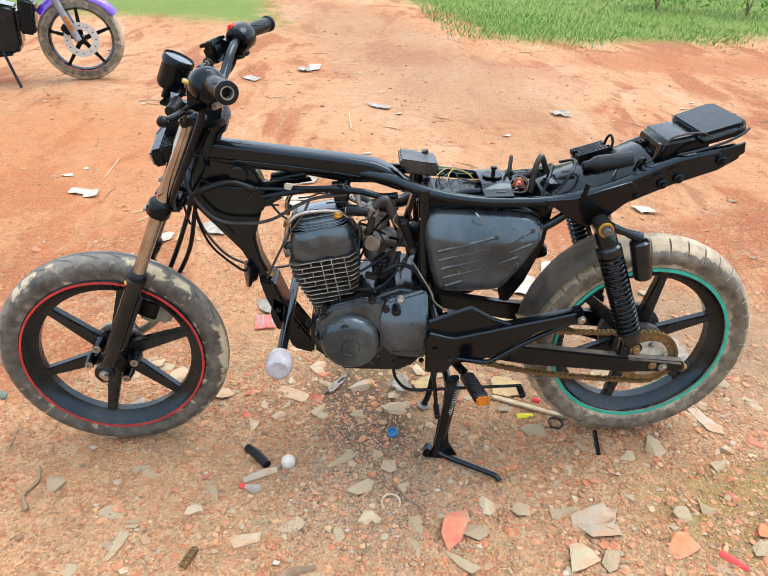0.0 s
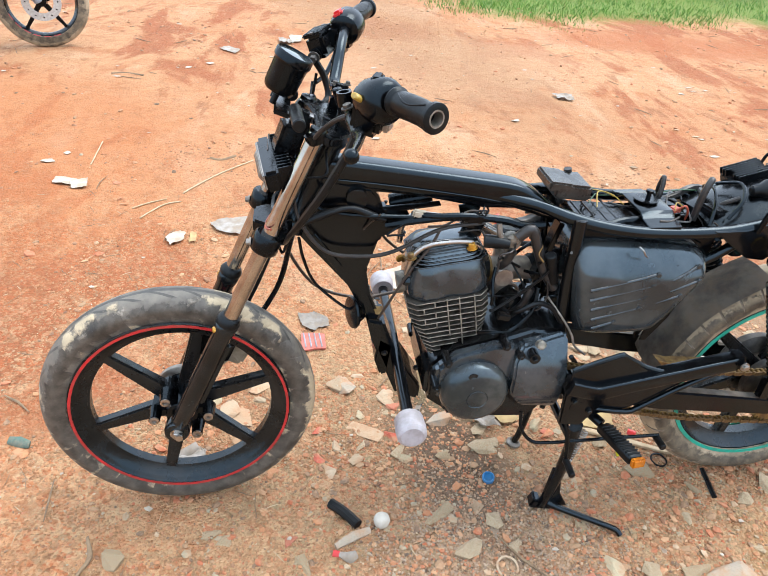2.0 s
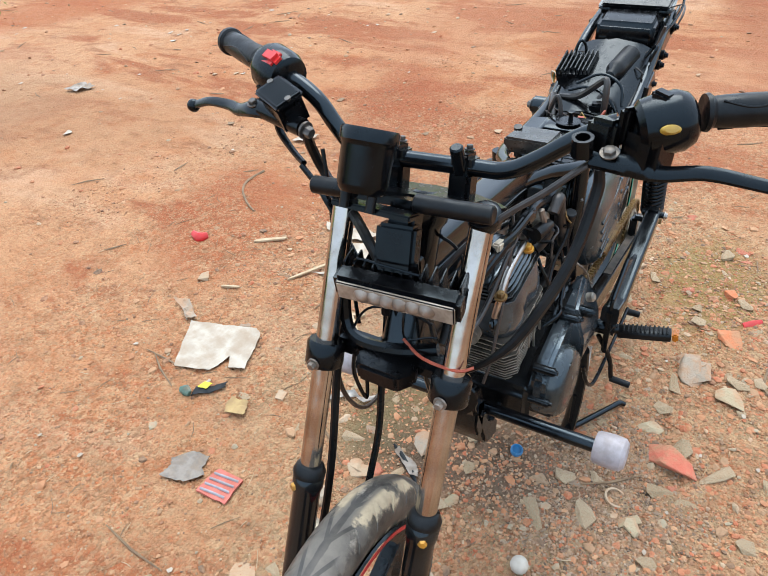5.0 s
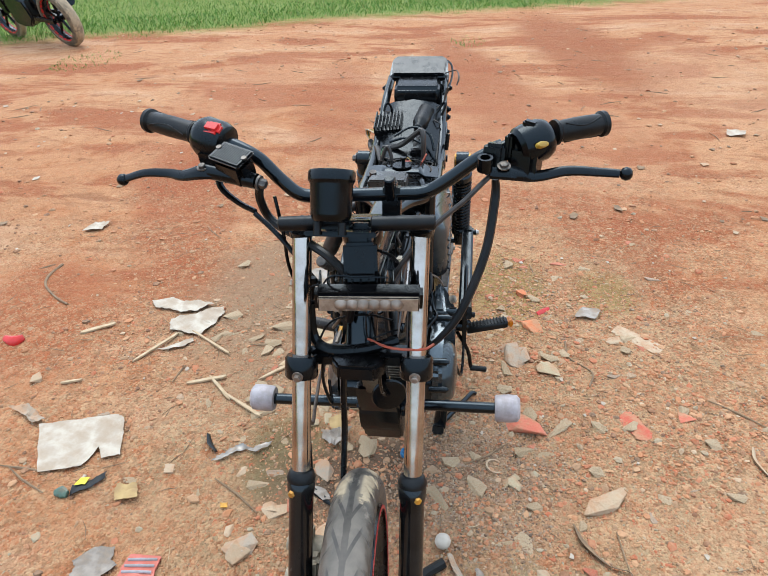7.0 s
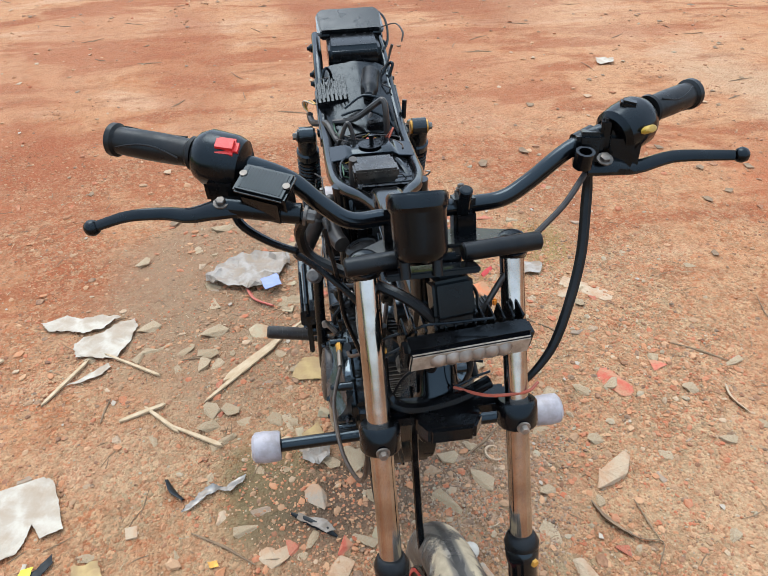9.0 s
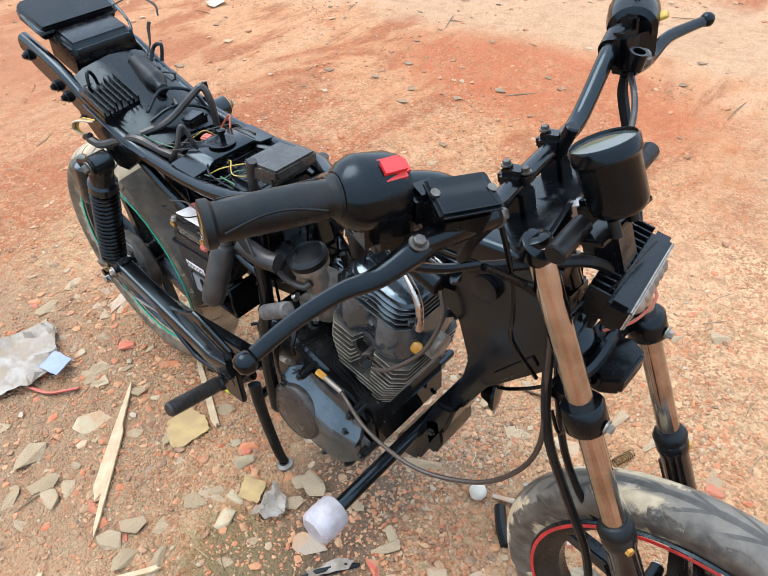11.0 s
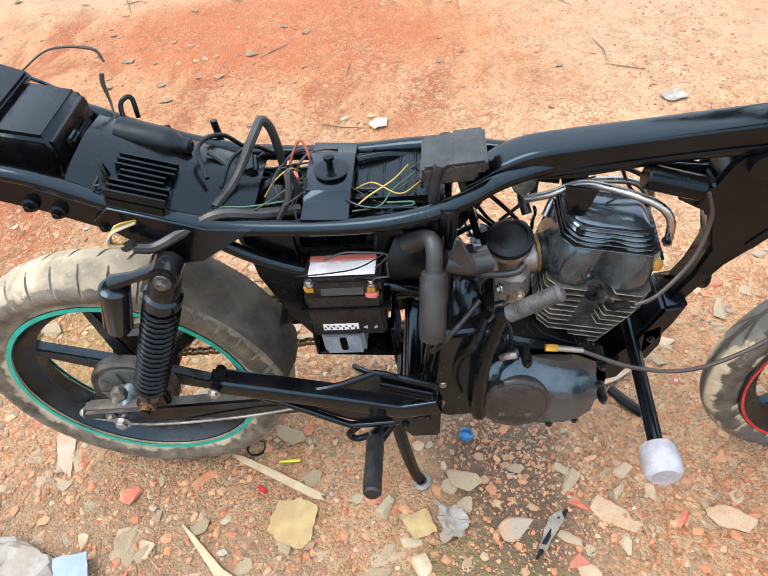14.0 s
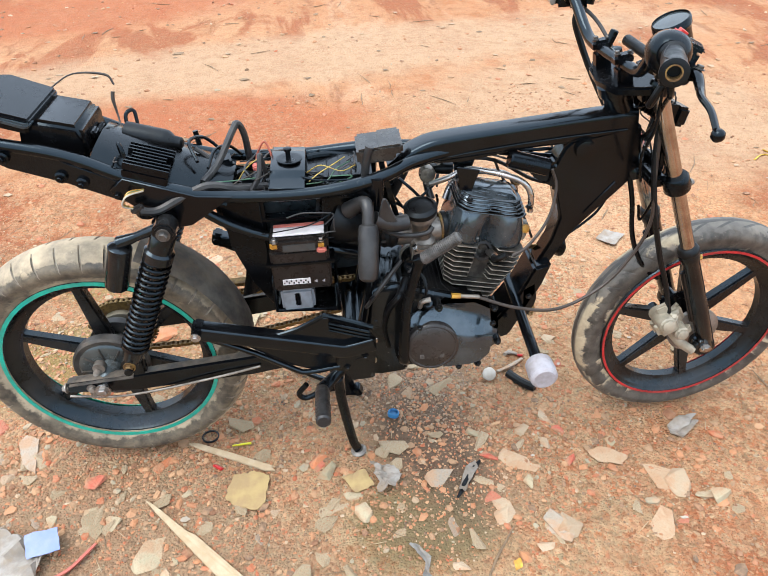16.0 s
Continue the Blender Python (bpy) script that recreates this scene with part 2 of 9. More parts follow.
def tyre_rubber(name, crown, mud, cover, film, half, teeth, tread, cake=None):
    """Rubber with dust on the running band, whose edge may be stepped by the tread blocks, and clods of dried mud."""
    g = Graph(name)
    x, y, z = g.split(g.pos)
    r = g.math("SQRT", g.math("ADD", g.math("MULTIPLY", x, x), g.math("MULTIPLY", z, z)))
    turn = g.math("ADD", g.math("MULTIPLY", g.math("ARCTAN2", z, x), teeth / math.tau), 40.0)
    step = g.math("MULTIPLY", g.math("FRACT", turn), 0.006 if teeth > 1 else 0.0)
    side = g.math("ABSOLUTE", y)
    ragged = g.math("MULTIPLY", g.math("SUBTRACT", g.noise(22, 6, 0.68), 0.5), 0.03)
    band = g.span(g.math("SUBTRACT", g.math("ADD", g.math("ADD", step, ragged), half), side), -0.003, 0.003)
    on_tread = g.span(r, crown - 0.04, crown - 0.014)
    clods = g.noise(10, 8, 0.66)
    wear = g.noise(60, 5, 0.6)
    base = g.mix(g.span(wear, 0.3, 0.7), (0.012, 0.0115, 0.0105), (0.034, 0.031, 0.026))
    thin = g.math("MULTIPLY", g.span(g.noise(24, 6, 0.65), 0.25, 0.75), film)
    dusty = g.math("MULTIPLY", band, g.span(g.noise(7, 7, 0.65), 0.3, 0.62, tread * 0.25, tread))
    thick = g.math("MULTIPLY", g.span(clods, cover - 0.04, cover + 0.04), on_tread)
    amount = g.math("MAXIMUM", g.math("MAXIMUM", thin, dusty), g.math("MULTIPLY", thick, 0.95))
    if cake:
        # slanting tread grooves across the crown, washed clean of dust
        slot = g.math("ABSOLUTE", g.math("SUBTRACT", g.math("FRACT", g.math("ADD", g.math("MULTIPLY", turn, 0.75), g.math("MULTIPLY", side, 38.0))), 0.5))
        inner = g.math("MULTIPLY", g.span(slot, 0.13, 0.09), g.span(side, half - 0.004, half - 0.009))
        middle = g.span(g.math("ADD", side, g.math("MULTIPLY", ragged, 0.25)), 0.006, 0.004)
        amount = g.math("MULTIPLY", amount, g.math("SUBTRACT", 1.0, g.math("MULTIPLY", g.math("MAXIMUM", inner, middle), 0.8)))
    tone = g.mix(g.span(g.noise(35, 5), 0.35, 0.65), mud, tuple(c * 0.7 for c in mud))
    tone = g.mix(g.math("MULTIPLY", band, 0.35), tone, tuple(0.6 * c + 0.05 for c in mud))
    if cake:
        # cream mud left on the shoulder blocks in long broken patches
        shoulder = g.math("MULTIPLY", g.span(side, half - 0.024, half - 0.013), band)
        left = g.math("MULTIPLY", shoulder, g.span(g.noise(4.6, 7, 0.62), 0.49, 0.54))
        amount = g.math("MAXIMUM", amount, g.math("MULTIPLY", left, 0.8))
        tone = g.mix(left, tone, g.mix(g.span(g.noise(40, 5, 0.65), 0.3, 0.7), cake, tuple(c * 0.72 for c in cake)))
        thick = g.math("MAXIMUM", thick, left)
    g.bump(g.math("ADD", g.math("ADD", g.math("MULTIPLY", thick, 0.8), g.math("MULTIPLY", band, 0.5)), g.math("MULTIPLY", wear, 0.4)), 0.5, 0.003)
    return g.done(g.mix(amount, base, tone), g.span(amount, 0, 1, 0.5, 0.9))


TYRE_FRONT = tyre_rubber("muddy_tyre_rubber", 0.3025, (0.33, 0.29, 0.235), 0.60, 0.30, 0.029, 36, 0.46, (0.58, 0.47, 0.31))
TYRE_REAR = tyre_rubber("dusty_tyre_rubber", 0.321, (0.50, 0.40, 0.265), 0.58, 0.34, 0.050, 1, 0.95)
DUSTGROOVE = surface("dust_filled_groove", (0.10, 0.088, 0.072), (0.24, 0.21, 0.165), (0.6, 0.8), dust=0.6, spec=0.3)
TYRE_OTHER = tyre_rubber("dusty_old_tyre_rubber", 0.34, (0.46, 0.37, 0.24), 0.5, 0.45, 0.05, 1, 0.9)


def soil():
    """Packed laterite: orange and red soil, pale tracks, grey-green rubble ground round the motorcycle, an oil stain, turf beyond."""
    g = Graph("laterite_soil")
    big = g.noise(0.55, 5, 0.6)
    mid = g.noise(3.2, 6, 0.65)
    small = g.noise(22, 7, 0.7)
    fine = g.noise(140, 5, 0.7)
    wob = g.math("MULTIPLY", g.math("SUBTRACT", mid, 0.5), 1.1)
    col = g.mix(g.span(big, 0.38, 0.62), (0.42, 0.20, 0.094), (0.46, 0.245, 0.124))
    col = g.mix(g.span(mid, 0.52, 0.66, 0.0, 0.75), col, (0.36, 0.13, 0.05))

    def patch(cx, cy, rx, ry, soft, turn, amount, tone, c):
        return g.mix(g.math("MULTIPLY", g.blot(cx, cy, rx, ry, soft, wob, turn), amount), c, tone)

    flow = g.t.nodes.new("ShaderNodeMapping")
    flow.inputs["Rotation"].default_value = (0, 0, radians(-14))
    flow.inputs["Scale"].default_value = (1.35, 0.5, 1.0)
    g.put(flow.inputs["Vector"], g.pos)
    bands = g.noise(1.1, 6, 0.62, flow.outputs[0], 0.6)
    streaks = g.noise(4.5, 6, 0.7, flow.outputs[0], 0.4)
    col = g.mix(g.span(bands, 0.51, 0.58, 0.0, 0.9), col, (0.285, 0.086, 0.034))
    col = g.mix(g.span(bands, 0.46, 0.36, 0.0, 0.7), col, (0.50, 0.31, 0.187))
    col = g.mix(g.span(streaks, 0.54, 0.66, 0.0, 0.7), col, (0.22, 0.08, 0.036))
    col = g.mix(g.span(streaks, 0.42, 0.3, 0.0, 0.5), col, (0.47, 0.28, 0.155))
    red = (0.36, 0.105, 0.042)
    tan = (0.44, 0.29, 0.175)
    col = patch(0.3, -3.25, 3.0, 0.5, 0.6, 14, 0.85, tan, col)
    col = patch(-1.3, -2.1, 1.1, 0.9, 0.7, 0, 0.8, tan, col)
    col = patch(0.85, -2.15, 0.85, 0.42, 0.6, -6, 0.9, red, col)
    col = patch(2.3, -4.6, 1.6, 0.7, 0.7, 20, 0.85, red, col)
    col = patch(6.4, -1.3, 2.2, 0.5, 0.8, 8, 0.9, (0.26, 0.082, 0.033), col)
    col = patch(5.0, -0.2, 2.2, 0.35, 0.8, 12, 0.8, (0.27, 0.085, 0.035), col)
    col = patch(1.5, -0.85, 0.55, 0.24, 0.6, 10, 0.9, (0.27, 0.075, 0.029), col)
    col = patch(2.0, 1.45, 1.0, 0.28, 0.6, 20, 0.85, (0.28, 0.08, 0.031), col)
    col = patch(4.1, 0.95, 1.6, 0.3, 0.8, 8, 0.65, (0.29, 0.095, 0.04), col)
    col = patch(4.9, -2.3, 1.6, 0.6, 0.7, 0, 0.35, (0.46, 0.27, 0.155), col)
    col = patch(3.1, -0.6, 1.3, 0.8, 0.8, 0, 0.5, (0.36, 0.15, 0.075), col)
    col = patch(4.4, 1.9, 1.6, 0.5, 0.7, 0, 0.45, (0.36, 0.15, 0.075), col)
    col = patch(-1.9, 2.4, 0.9, 1.5, 0.8, 25, 0.6, (0.41, 0.145, 0.052), col)
    col = patch(3.9, 6.1, 1.6, 0.6, 0.7, 0, 0.8, (0.34, 0.108, 0.042), col)
    col = patch(0.9, 4.6, 1.6, 1.0, 0.7, 30, 0.55, (0.45, 0.27, 0.155), col)
    col = patch(0.3, 7.0, 0.9, 4.5, 0.9, 14, 0.6, (0.285, 0.163, 0.085), col)
    col = patch(-0.95, -0.6, 0.75, 0.8, 0.7, 0, 0.85, (0.50, 0.262, 0.128), col)
    col = patch(-0.1, -1.0, 0.8, 0.4, 0.8, 0, 0.75, (0.48, 0.25, 0.124), col)
    col = patch(0.75, 1.55, 0.5, 0.3, 0.7, 30, 0.8, (0.31, 0.092, 0.036), col)
    col = patch(-0.5, -1.0, 0.6, 0.5, 0.8, 0, 0.85, (0.54, 0.345, 0.20), col)
    rubble = g.blot(0.4, -0.12, 1.2, 0.95, 0.8, wob)
    chips = g.mix(g.span(small, 0.35, 0.65), (0.42, 0.30, 0.172), (0.47, 0.285, 0.155))
    col = g.mix(g.math("MULTIPLY", rubble, 0.68), col, chips)
    # crumbs: warped cells at three sizes, each crumb with a tone of its own
    bend = g.t.nodes.new("ShaderNodeVectorMath")
    bend.operation = "MULTIPLY_ADD"
    wn = g.t.nodes.new("ShaderNodeTexNoise")
    wn.inputs["Scale"].default_value, wn.inputs["Detail"].default_value = 45, 3
    g.put(wn.inputs["Vector"], g.pos)
    g.put(bend.inputs[0], wn.outputs["Color"])
    bend.inputs[1].default_value = (0.0149, 0.0124, 0.00933)
    g.put(bend.inputs[2], g.pos)
    where = bend.outputs[0]
    loose = g.math("MULTIPLY", g.span(g.noise(2.4, 5, 0.6), 0.34, 0.6, 0.35, 1.0), g.math("ADD", g.math("MULTIPLY", g.blot(0.3, 0.0, 2.2, 1.9, 1.0, wob), 0.75), 0.25))
    for scale, amount in ((150, 0.9), (65, 0.55), (28, 0.3)):
        k = g.split(g.cells(scale, where, "Color"))
        for ch, lo, tone, part_ in ((0, 0.78, (0.353, 0.0945, 0.0319), 0.7), (1, 0.76, (0.448, 0.302, 0.17), 0.8), (2, 0.74, (0.163, 0.0841, 0.0405), 0.7), (0, -0.2, (0.258, 0.202, 0.115), 0.8)):
            pick = g.span(k[ch], lo, lo + 0.03) if lo > 0 else g.span(k[ch], 0.2, 0.17)
            if lo < 0:
                pick = g.math("MULTIPLY", pick, rubble)
            col = g.mix(g.math("MULTIPLY", g.math("MULTIPLY", pick, loose), amount * part_), col, tone)
    col = patch(1.05, -0.33, 0.30, 0.18, 1.0, 0, 0.6, (0.204, 0.156, 0.040), col)
    col = patch(1.05, -0.75, 0.16, 0.12, 1.0, 0, 0.5, (0.19, 0.16, 0.04), col)
    col = patch(1.0, 0.5, 0.65, 0.42, 0.9, 0, 0.75, (0.25, 0.168, 0.103), col)
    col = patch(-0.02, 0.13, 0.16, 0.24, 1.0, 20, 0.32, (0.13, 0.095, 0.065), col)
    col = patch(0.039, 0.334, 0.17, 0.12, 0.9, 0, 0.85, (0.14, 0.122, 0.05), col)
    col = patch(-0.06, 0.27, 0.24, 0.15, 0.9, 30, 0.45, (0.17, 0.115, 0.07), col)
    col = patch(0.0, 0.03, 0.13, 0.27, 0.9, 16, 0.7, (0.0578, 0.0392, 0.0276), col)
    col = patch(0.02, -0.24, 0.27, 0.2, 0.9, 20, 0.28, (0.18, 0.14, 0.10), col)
    col = g.mix(g.span(g.noise(11, 9, 0.75), 0.46, 0.66, 0.0, 0.34), col, (0.20, 0.085, 0.038))
    col = g.mix(g.span(g.noise(60, 6, 0.75), 0.55, 0.68, 0.0, 0.42), col, (0.17, 0.075, 0.034))
    x, y, z = g.split(g.pos)
    edge = g.math("ADD", g.math("MULTIPLY", mid, 1.6), g.math("MULTIPLY", big, 1.0))
    north = g.span(g.math("ADD", g.math("ADD", y, g.math("MULTIPLY", g.math("ABSOLUTE", g.math("SUBTRACT", x, 2.2)), -0.28)), edge), 8.0, 9.2)
    east = g.span(g.math("ADD", g.math("ADD", x, g.math("MULTIPLY", y, 0.38)), edge), 9.9, 11.0)
    track = g.blot(0.1, 9.5, 1.4, 5.0, 0.5, wob, 12)
    turf = g.math("MULTIPLY", g.math("MAXIMUM", north, east), g.math("SUBTRACT", 1.0, track), clamp=True)
    col = g.mix(g.math("MULTIPLY", turf, 0.9), col, g.mix(mid, (0.07, 0.15, 0.02), (0.13, 0.2, 0.036)))
    h = g.math("ADD", g.math("ADD", g.math("MULTIPLY", small, 1.0), g.math("MULTIPLY", fine, 0.6)),
               g.math("ADD", g.math("MULTIPLY", g.cells(60, where, "Distance"), -0.75), g.math("MULTIPLY", g.cells(150, where, "Distance"), -0.75)))
    g.bump(h, 0.8, 0.013)
    stain = g.blot(0.0, 0.03, 0.13, 0.27, 0.9, wob, 16)
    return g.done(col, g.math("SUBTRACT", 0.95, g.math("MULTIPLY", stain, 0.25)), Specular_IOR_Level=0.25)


def pebbles(name, stops):
    """Stones whose tone changes from one to the next."""
    g = Graph(name)
    col = g.ramp(g.geo.outputs["Random Per Island"], stops, "CONSTANT")
    info = g.noise(45, 6, 0.65)
    col = g.mix(g.span(info, 0.36, 0.66, 0.1, 0.68), col, (0.36, 0.205, 0.112))
    g.bump(g.noise(160, 4), 0.4, 0.003)
    return g.done(col, 0.9)


def stone(name, c1, c2):
    g = Graph(name)
    rnd = g.t.nodes.new("ShaderNodeObjectInfo").outputs["Random"]
    n = g.noise(28, 7, 0.7)
    col = g.mix(g.span(g.math("ADD", g.math("MULTIPLY", n, 0.6), g.math("MULTIPLY", rnd, 0.4)), 0.3, 0.7), c1, c2)
    col = g.mix(g.span(g.noise(17, 6, 0.7), 0.38, 0.64, 0.05, 0.85), col, (0.345, 0.2, 0.11))
    g.bump(g.math("ADD", n, g.noise(150, 4)), 0.6, 0.005)
    return g.done(col, 0.92)


SOIL = soil()
GRAVEL = pebbles("mixed_gravel", [(0.0, (0.40, 0.17, 0.075)), (0.2, (0.36, 0.095, 0.04)), (0.36, (0.27, 0.17, 0.095)), (0.48, (0.44, 0.25, 0.13)),
                                  (0.6, (0.12, 0.08, 0.052)), (0.72, (0.34, 0.13, 0.058)), (0.82, (0.28, 0.255, 0.175)), (0.89, (0.17, 0.075, 0.038)), (0.965, (0.42, 0.33, 0.22))])
GREYGRAVEL = pebbles("grey_gravel", [(0.0, (0.20, 0.155, 0.112)), (0.3, (0.085, 0.064, 0.048)), (0.5, (0.25, 0.20, 0.145)), (0.7, (0.055, 0.043, 0.034)), (0.85, (0.31, 0.245, 0.175))])
GREENSTONE = stone("greenish_grey_rubble", (0.29, 0.25, 0.156), (0.40, 0.345, 0.228))
PALESTONE = stone("pale_mortar", (0.33, 0.25, 0.162), (0.41, 0.33, 0.23))
TANSLAB = stone("crumbled_tan_mortar", (0.36, 0.25, 0.155), (0.43, 0.32, 0.21))
BRICK = stone("orange_brick", (0.483, 0.137, 0.0523), (0.548, 0.201, 0.0886))
REDBRICK = stone("red_brick", (0.418, 0.0805, 0.0483), (0.483, 0.129, 0.0805))
GREYSTONE = stone("blue_grey_stone", (0.257, 0.226, 0.177), (0.338, 0.29, 0.226))
WOOD = surface("split_pale_wood", (0.363, 0.264, 0.152), (0.436, 0.337, 0.218), (0.7, 0.9), scale=30, dust=0.25)
TWIG = surface("dry_twig", (0.132, 0.0858, 0.0495), (0.211, 0.139, 0.0792), (0.8, 0.95), dust=0.4)
PAPER = surface("dirty_white_paper", (0.409, 0.37, 0.304), (0.33, 0.284, 0.224), (0.8, 0.95), scale=22, dust=0.75)
FILM = surface("crumpled_white_film", (0.27, 0.245, 0.215), (0.185, 0.158, 0.128), (0.4, 0.7), scale=26, dust=0.75)
DIRTFILM = surface("dirty_grey_film", (0.19, 0.165, 0.135), (0.10, 0.09, 0.078), (0.3, 0.6), scale=30, dust=0.6)
CLOD = pebbles("soil_clods", [(0.0, (0.30, 0.115, 0.05)), (0.3, (0.20, 0.08, 0.04)), (0.55, (0.36, 0.18, 0.09)), (0.75, (0.13, 0.062, 0.036)), (0.9, (0.40, 0.25, 0.14))])
CARD = surface("yellow_cardboard", (0.37, 0.264, 0.112), (0.304, 0.205, 0.0924), (0.8, 0.95), dust=0.35)
PINK = surface("faded_pink_print", (0.475, 0.132, 0.099), (0.409, 0.099, 0.0726), (0.6, 0.8), dust=0.2)
BLUE = surface("blue_plastic", (0.0198, 0.158, 0.33), (0.0198, 0.119, 0.264), (0.3, 0.5), dust=0.15)
PALEBLUE = surface("pale_blue_print", (0.172, 0.224, 0.436), (0.224, 0.264, 0.436), (0.5, 0.7), dust=0.1)
GREENBIT = surface("mint_plastic", (0.06, 0.13, 0.1), (0.035, 0.075, 0.06), (0.3, 0.6), scale=50, dust=0.7)
NEON = surface("neon_yellow_plastic", (0.561, 0.528, 0.0132), (0.495, 0.462, 0.0132), (0.4, 0.6))
FOIL = surface("silver_foil", (0.24, 0.235, 0.22), (0.16, 0.155, 0.145), (0.3, 0.5), metal=0.5, scale=50, dust=0.5)
SHELL = surface("chalky_white_ball", (0.475, 0.442, 0.383), (0.409, 0.37, 0.31), (0.7, 0.9), dust=0.2)


def blades():
    g = Graph("grass_blades")
    col = g.ramp(g.geo.outputs["Random Per Island"], [(0.0, (0.042, 0.14, 0.012)), (0.5, (0.085, 0.215, 0.02)), (0.85, (0.14, 0.26, 0.035)), (1.0, (0.25, 0.26, 0.09))])
    return g.done(col, 0.6, Subsurface_Weight=0.0)


GRASS = blades()

# ---- mesh helpers ----
def crisp(bm, angle=38):
    """Smooth faces, with hard edges where the surface turns sharply."""
    bm.normal_update()
    for f in bm.faces:
        f.smooth = True
    lim = radians(angle)
    for e in bm.edges:
        e.smooth = len(e.link_faces) == 2 and e.calc_face_angle(0) < lim
    return bm


def part(name, bm, material, parent=None, label="", m=None):
    """Links a bmesh as one mesh object, under a thing or a part."""
    me = bpy.data.meshes.new(name)
    crisp(bm).to_mesh(me)
    bm.free()
    me.materials.append(material)
    ob = new(name, me)
    if parent:
        ob.parent = parent
    if m is not None:
        ob.matrix_basis = m
    return tagged(ob, label) if label else ob


def thing(name, label, category, group="", m=None):
    ob = new(name)
    ob.empty_display_size = 0.05
    if m is not None:
        ob.matrix_basis = m
    return tagged(ob, label, category, group)


def solo(name, bm, material, label, category, group="", m=None):
    return tagged(part(name, bm, material, None, "", m), label, category, group)


def spline(pts, steps):
    """Points along a smooth line through the given ones."""
    p = [Vector(q) for q in pts]
    if len(p) < 3 or steps < 2:
        return p
    p = [2 * p[0] - p[1], *p, 2 * p[-1] - p[-2]]
    out = []
    for i in range(1, len(p) - 2):
        a, b, c, d = p[i - 1], p[i], p[i + 1], p[i + 2]
        for k in range(steps):
            t = k / steps
            out.append(0.5 * (2 * b + (c - a) * t + (2 * a - 5 * b + 4 * c - d) * t * t + (3 * b - a - 3 * c + d) * t ** 3))
    return out + [p[-2]]


def tube(pts, r, n=10, steps=5, bm=None, squash=1.0):
    """A round bar along points; r may be one radius or one for each given point."""
    bm = bm or bmesh.new()
    line = spline(pts, steps)
    m = len(line)
    rs = [r] * m if not isinstance(r, (list, tuple)) else [float(v) for v in np.interp(np.linspace(0, len(r) - 1, m), range(len(r)), r)]
    normal, rings = None, []
    for i, q in enumerate(line):
        d = (line[min(i + 1, m - 1)] - line[max(i - 1, 0)]).normalized()
        if normal is None:
            normal = d.orthogonal().normalized()
        normal = (normal - d * normal.dot(d)).normalized()
        side = d.cross(normal)
        rings.append([bm.verts.new(q + rs[i] * (math.cos(a) * normal + squash * math.sin(a) * side)) for a in [k * math.tau / n for k in range(n)]])
    for a, b in zip(rings, rings[1:]):
        for k in range(n):
            bm.faces.new((a[k], a[(k + 1) % n], b[(k + 1) % n], b[k]))
    bm.faces.new(rings[0][::-1])
    bm.faces.new(rings[-1])
    return bm


def soften(bm, w, seg=2):
    if w:
        bm.normal_update()
        edges = [e for e in bm.edges if len(e.link_faces) == 2 and e.calc_face_angle(0) > radians(25)]
        bmesh.ops.bevel(bm, geom=edges, offset=w, segments=seg, affect="EDGES", clamp_overlap=True)
    return bm


def box(c, s, rot=(0, 0, 0), w=0.003, seg=2):
    """A block with rounded edges: centre, size, turn in degrees."""
    bm = bmesh.new()
    bmesh.ops.create_cube(bm, size=1)
    bmesh.ops.scale(bm, vec=s, verts=bm.verts)
    soften(bm, w, seg)
    bmesh.ops.transform(bm, matrix=pose(*c, *rot), verts=bm.verts)
    return bm


def prism(poly, y0, y1, w=0.003, seg=2, m=None):
    """A plate with the outline (x, z), from y0 to y1."""
    bm = bmesh.new()
    a = [bm.verts.new((x, y0, z)) for x, z in poly]
    b = [bm.verts.new((x, y1, z)) for x, z in poly]
    bm.faces.new(a)
    bm.faces.new(b[::-1])
    for i in range(len(poly)):
        j = (i + 1) % len(poly)
        bm.faces.new((a[j], a[i], b[i], b[j]))
    bmesh.ops.recalc_face_normals(bm, faces=bm.faces)
    soften(bm, w, seg)
    if m is not None:
        bmesh.ops.transform(bm, matrix=m, verts=bm.verts)
    return bm


def lathe(profile, n=32, m=None, closed=False, bm=None):
    """Turns a profile of (radius, height) round the z axis. closed: the profile is a loop, as in a tyre."""
    own = bmesh.new()
    rings = []
    for r, h in profile:
        rings.append([own.verts.new((r * math.cos(k * math.tau / n), r * math.sin(k * math.tau / n), h)) for k in range(n)])
    pairs = list(zip(rings, rings[1:])) + ([(rings[-1], rings[0])] if closed else [])
    for a, b in pairs:
        for k in range(n):
            own.faces.new((a[k], a[(k + 1) % n], b[(k + 1) % n], b[k]))
    if not closed:
        own.faces.new(rings[0][::-1])
        own.faces.new(rings[-1])
    bmesh.ops.recalc_face_normals(own, faces=own.faces)
    if m is not None:
        bmesh.ops.transform(own, matrix=m, verts=own.verts)
    return join(bm, own) if bm else own


def join(*bms):
    """All the given meshes in the first."""
    first = bms[0]
    for other in bms[1:]:
        me = bpy.data.meshes.new("joined")
        other.to_mesh(me)
        other.free()
        first.from_mesh(me)
        bpy.data.meshes.remove(me)
    return first


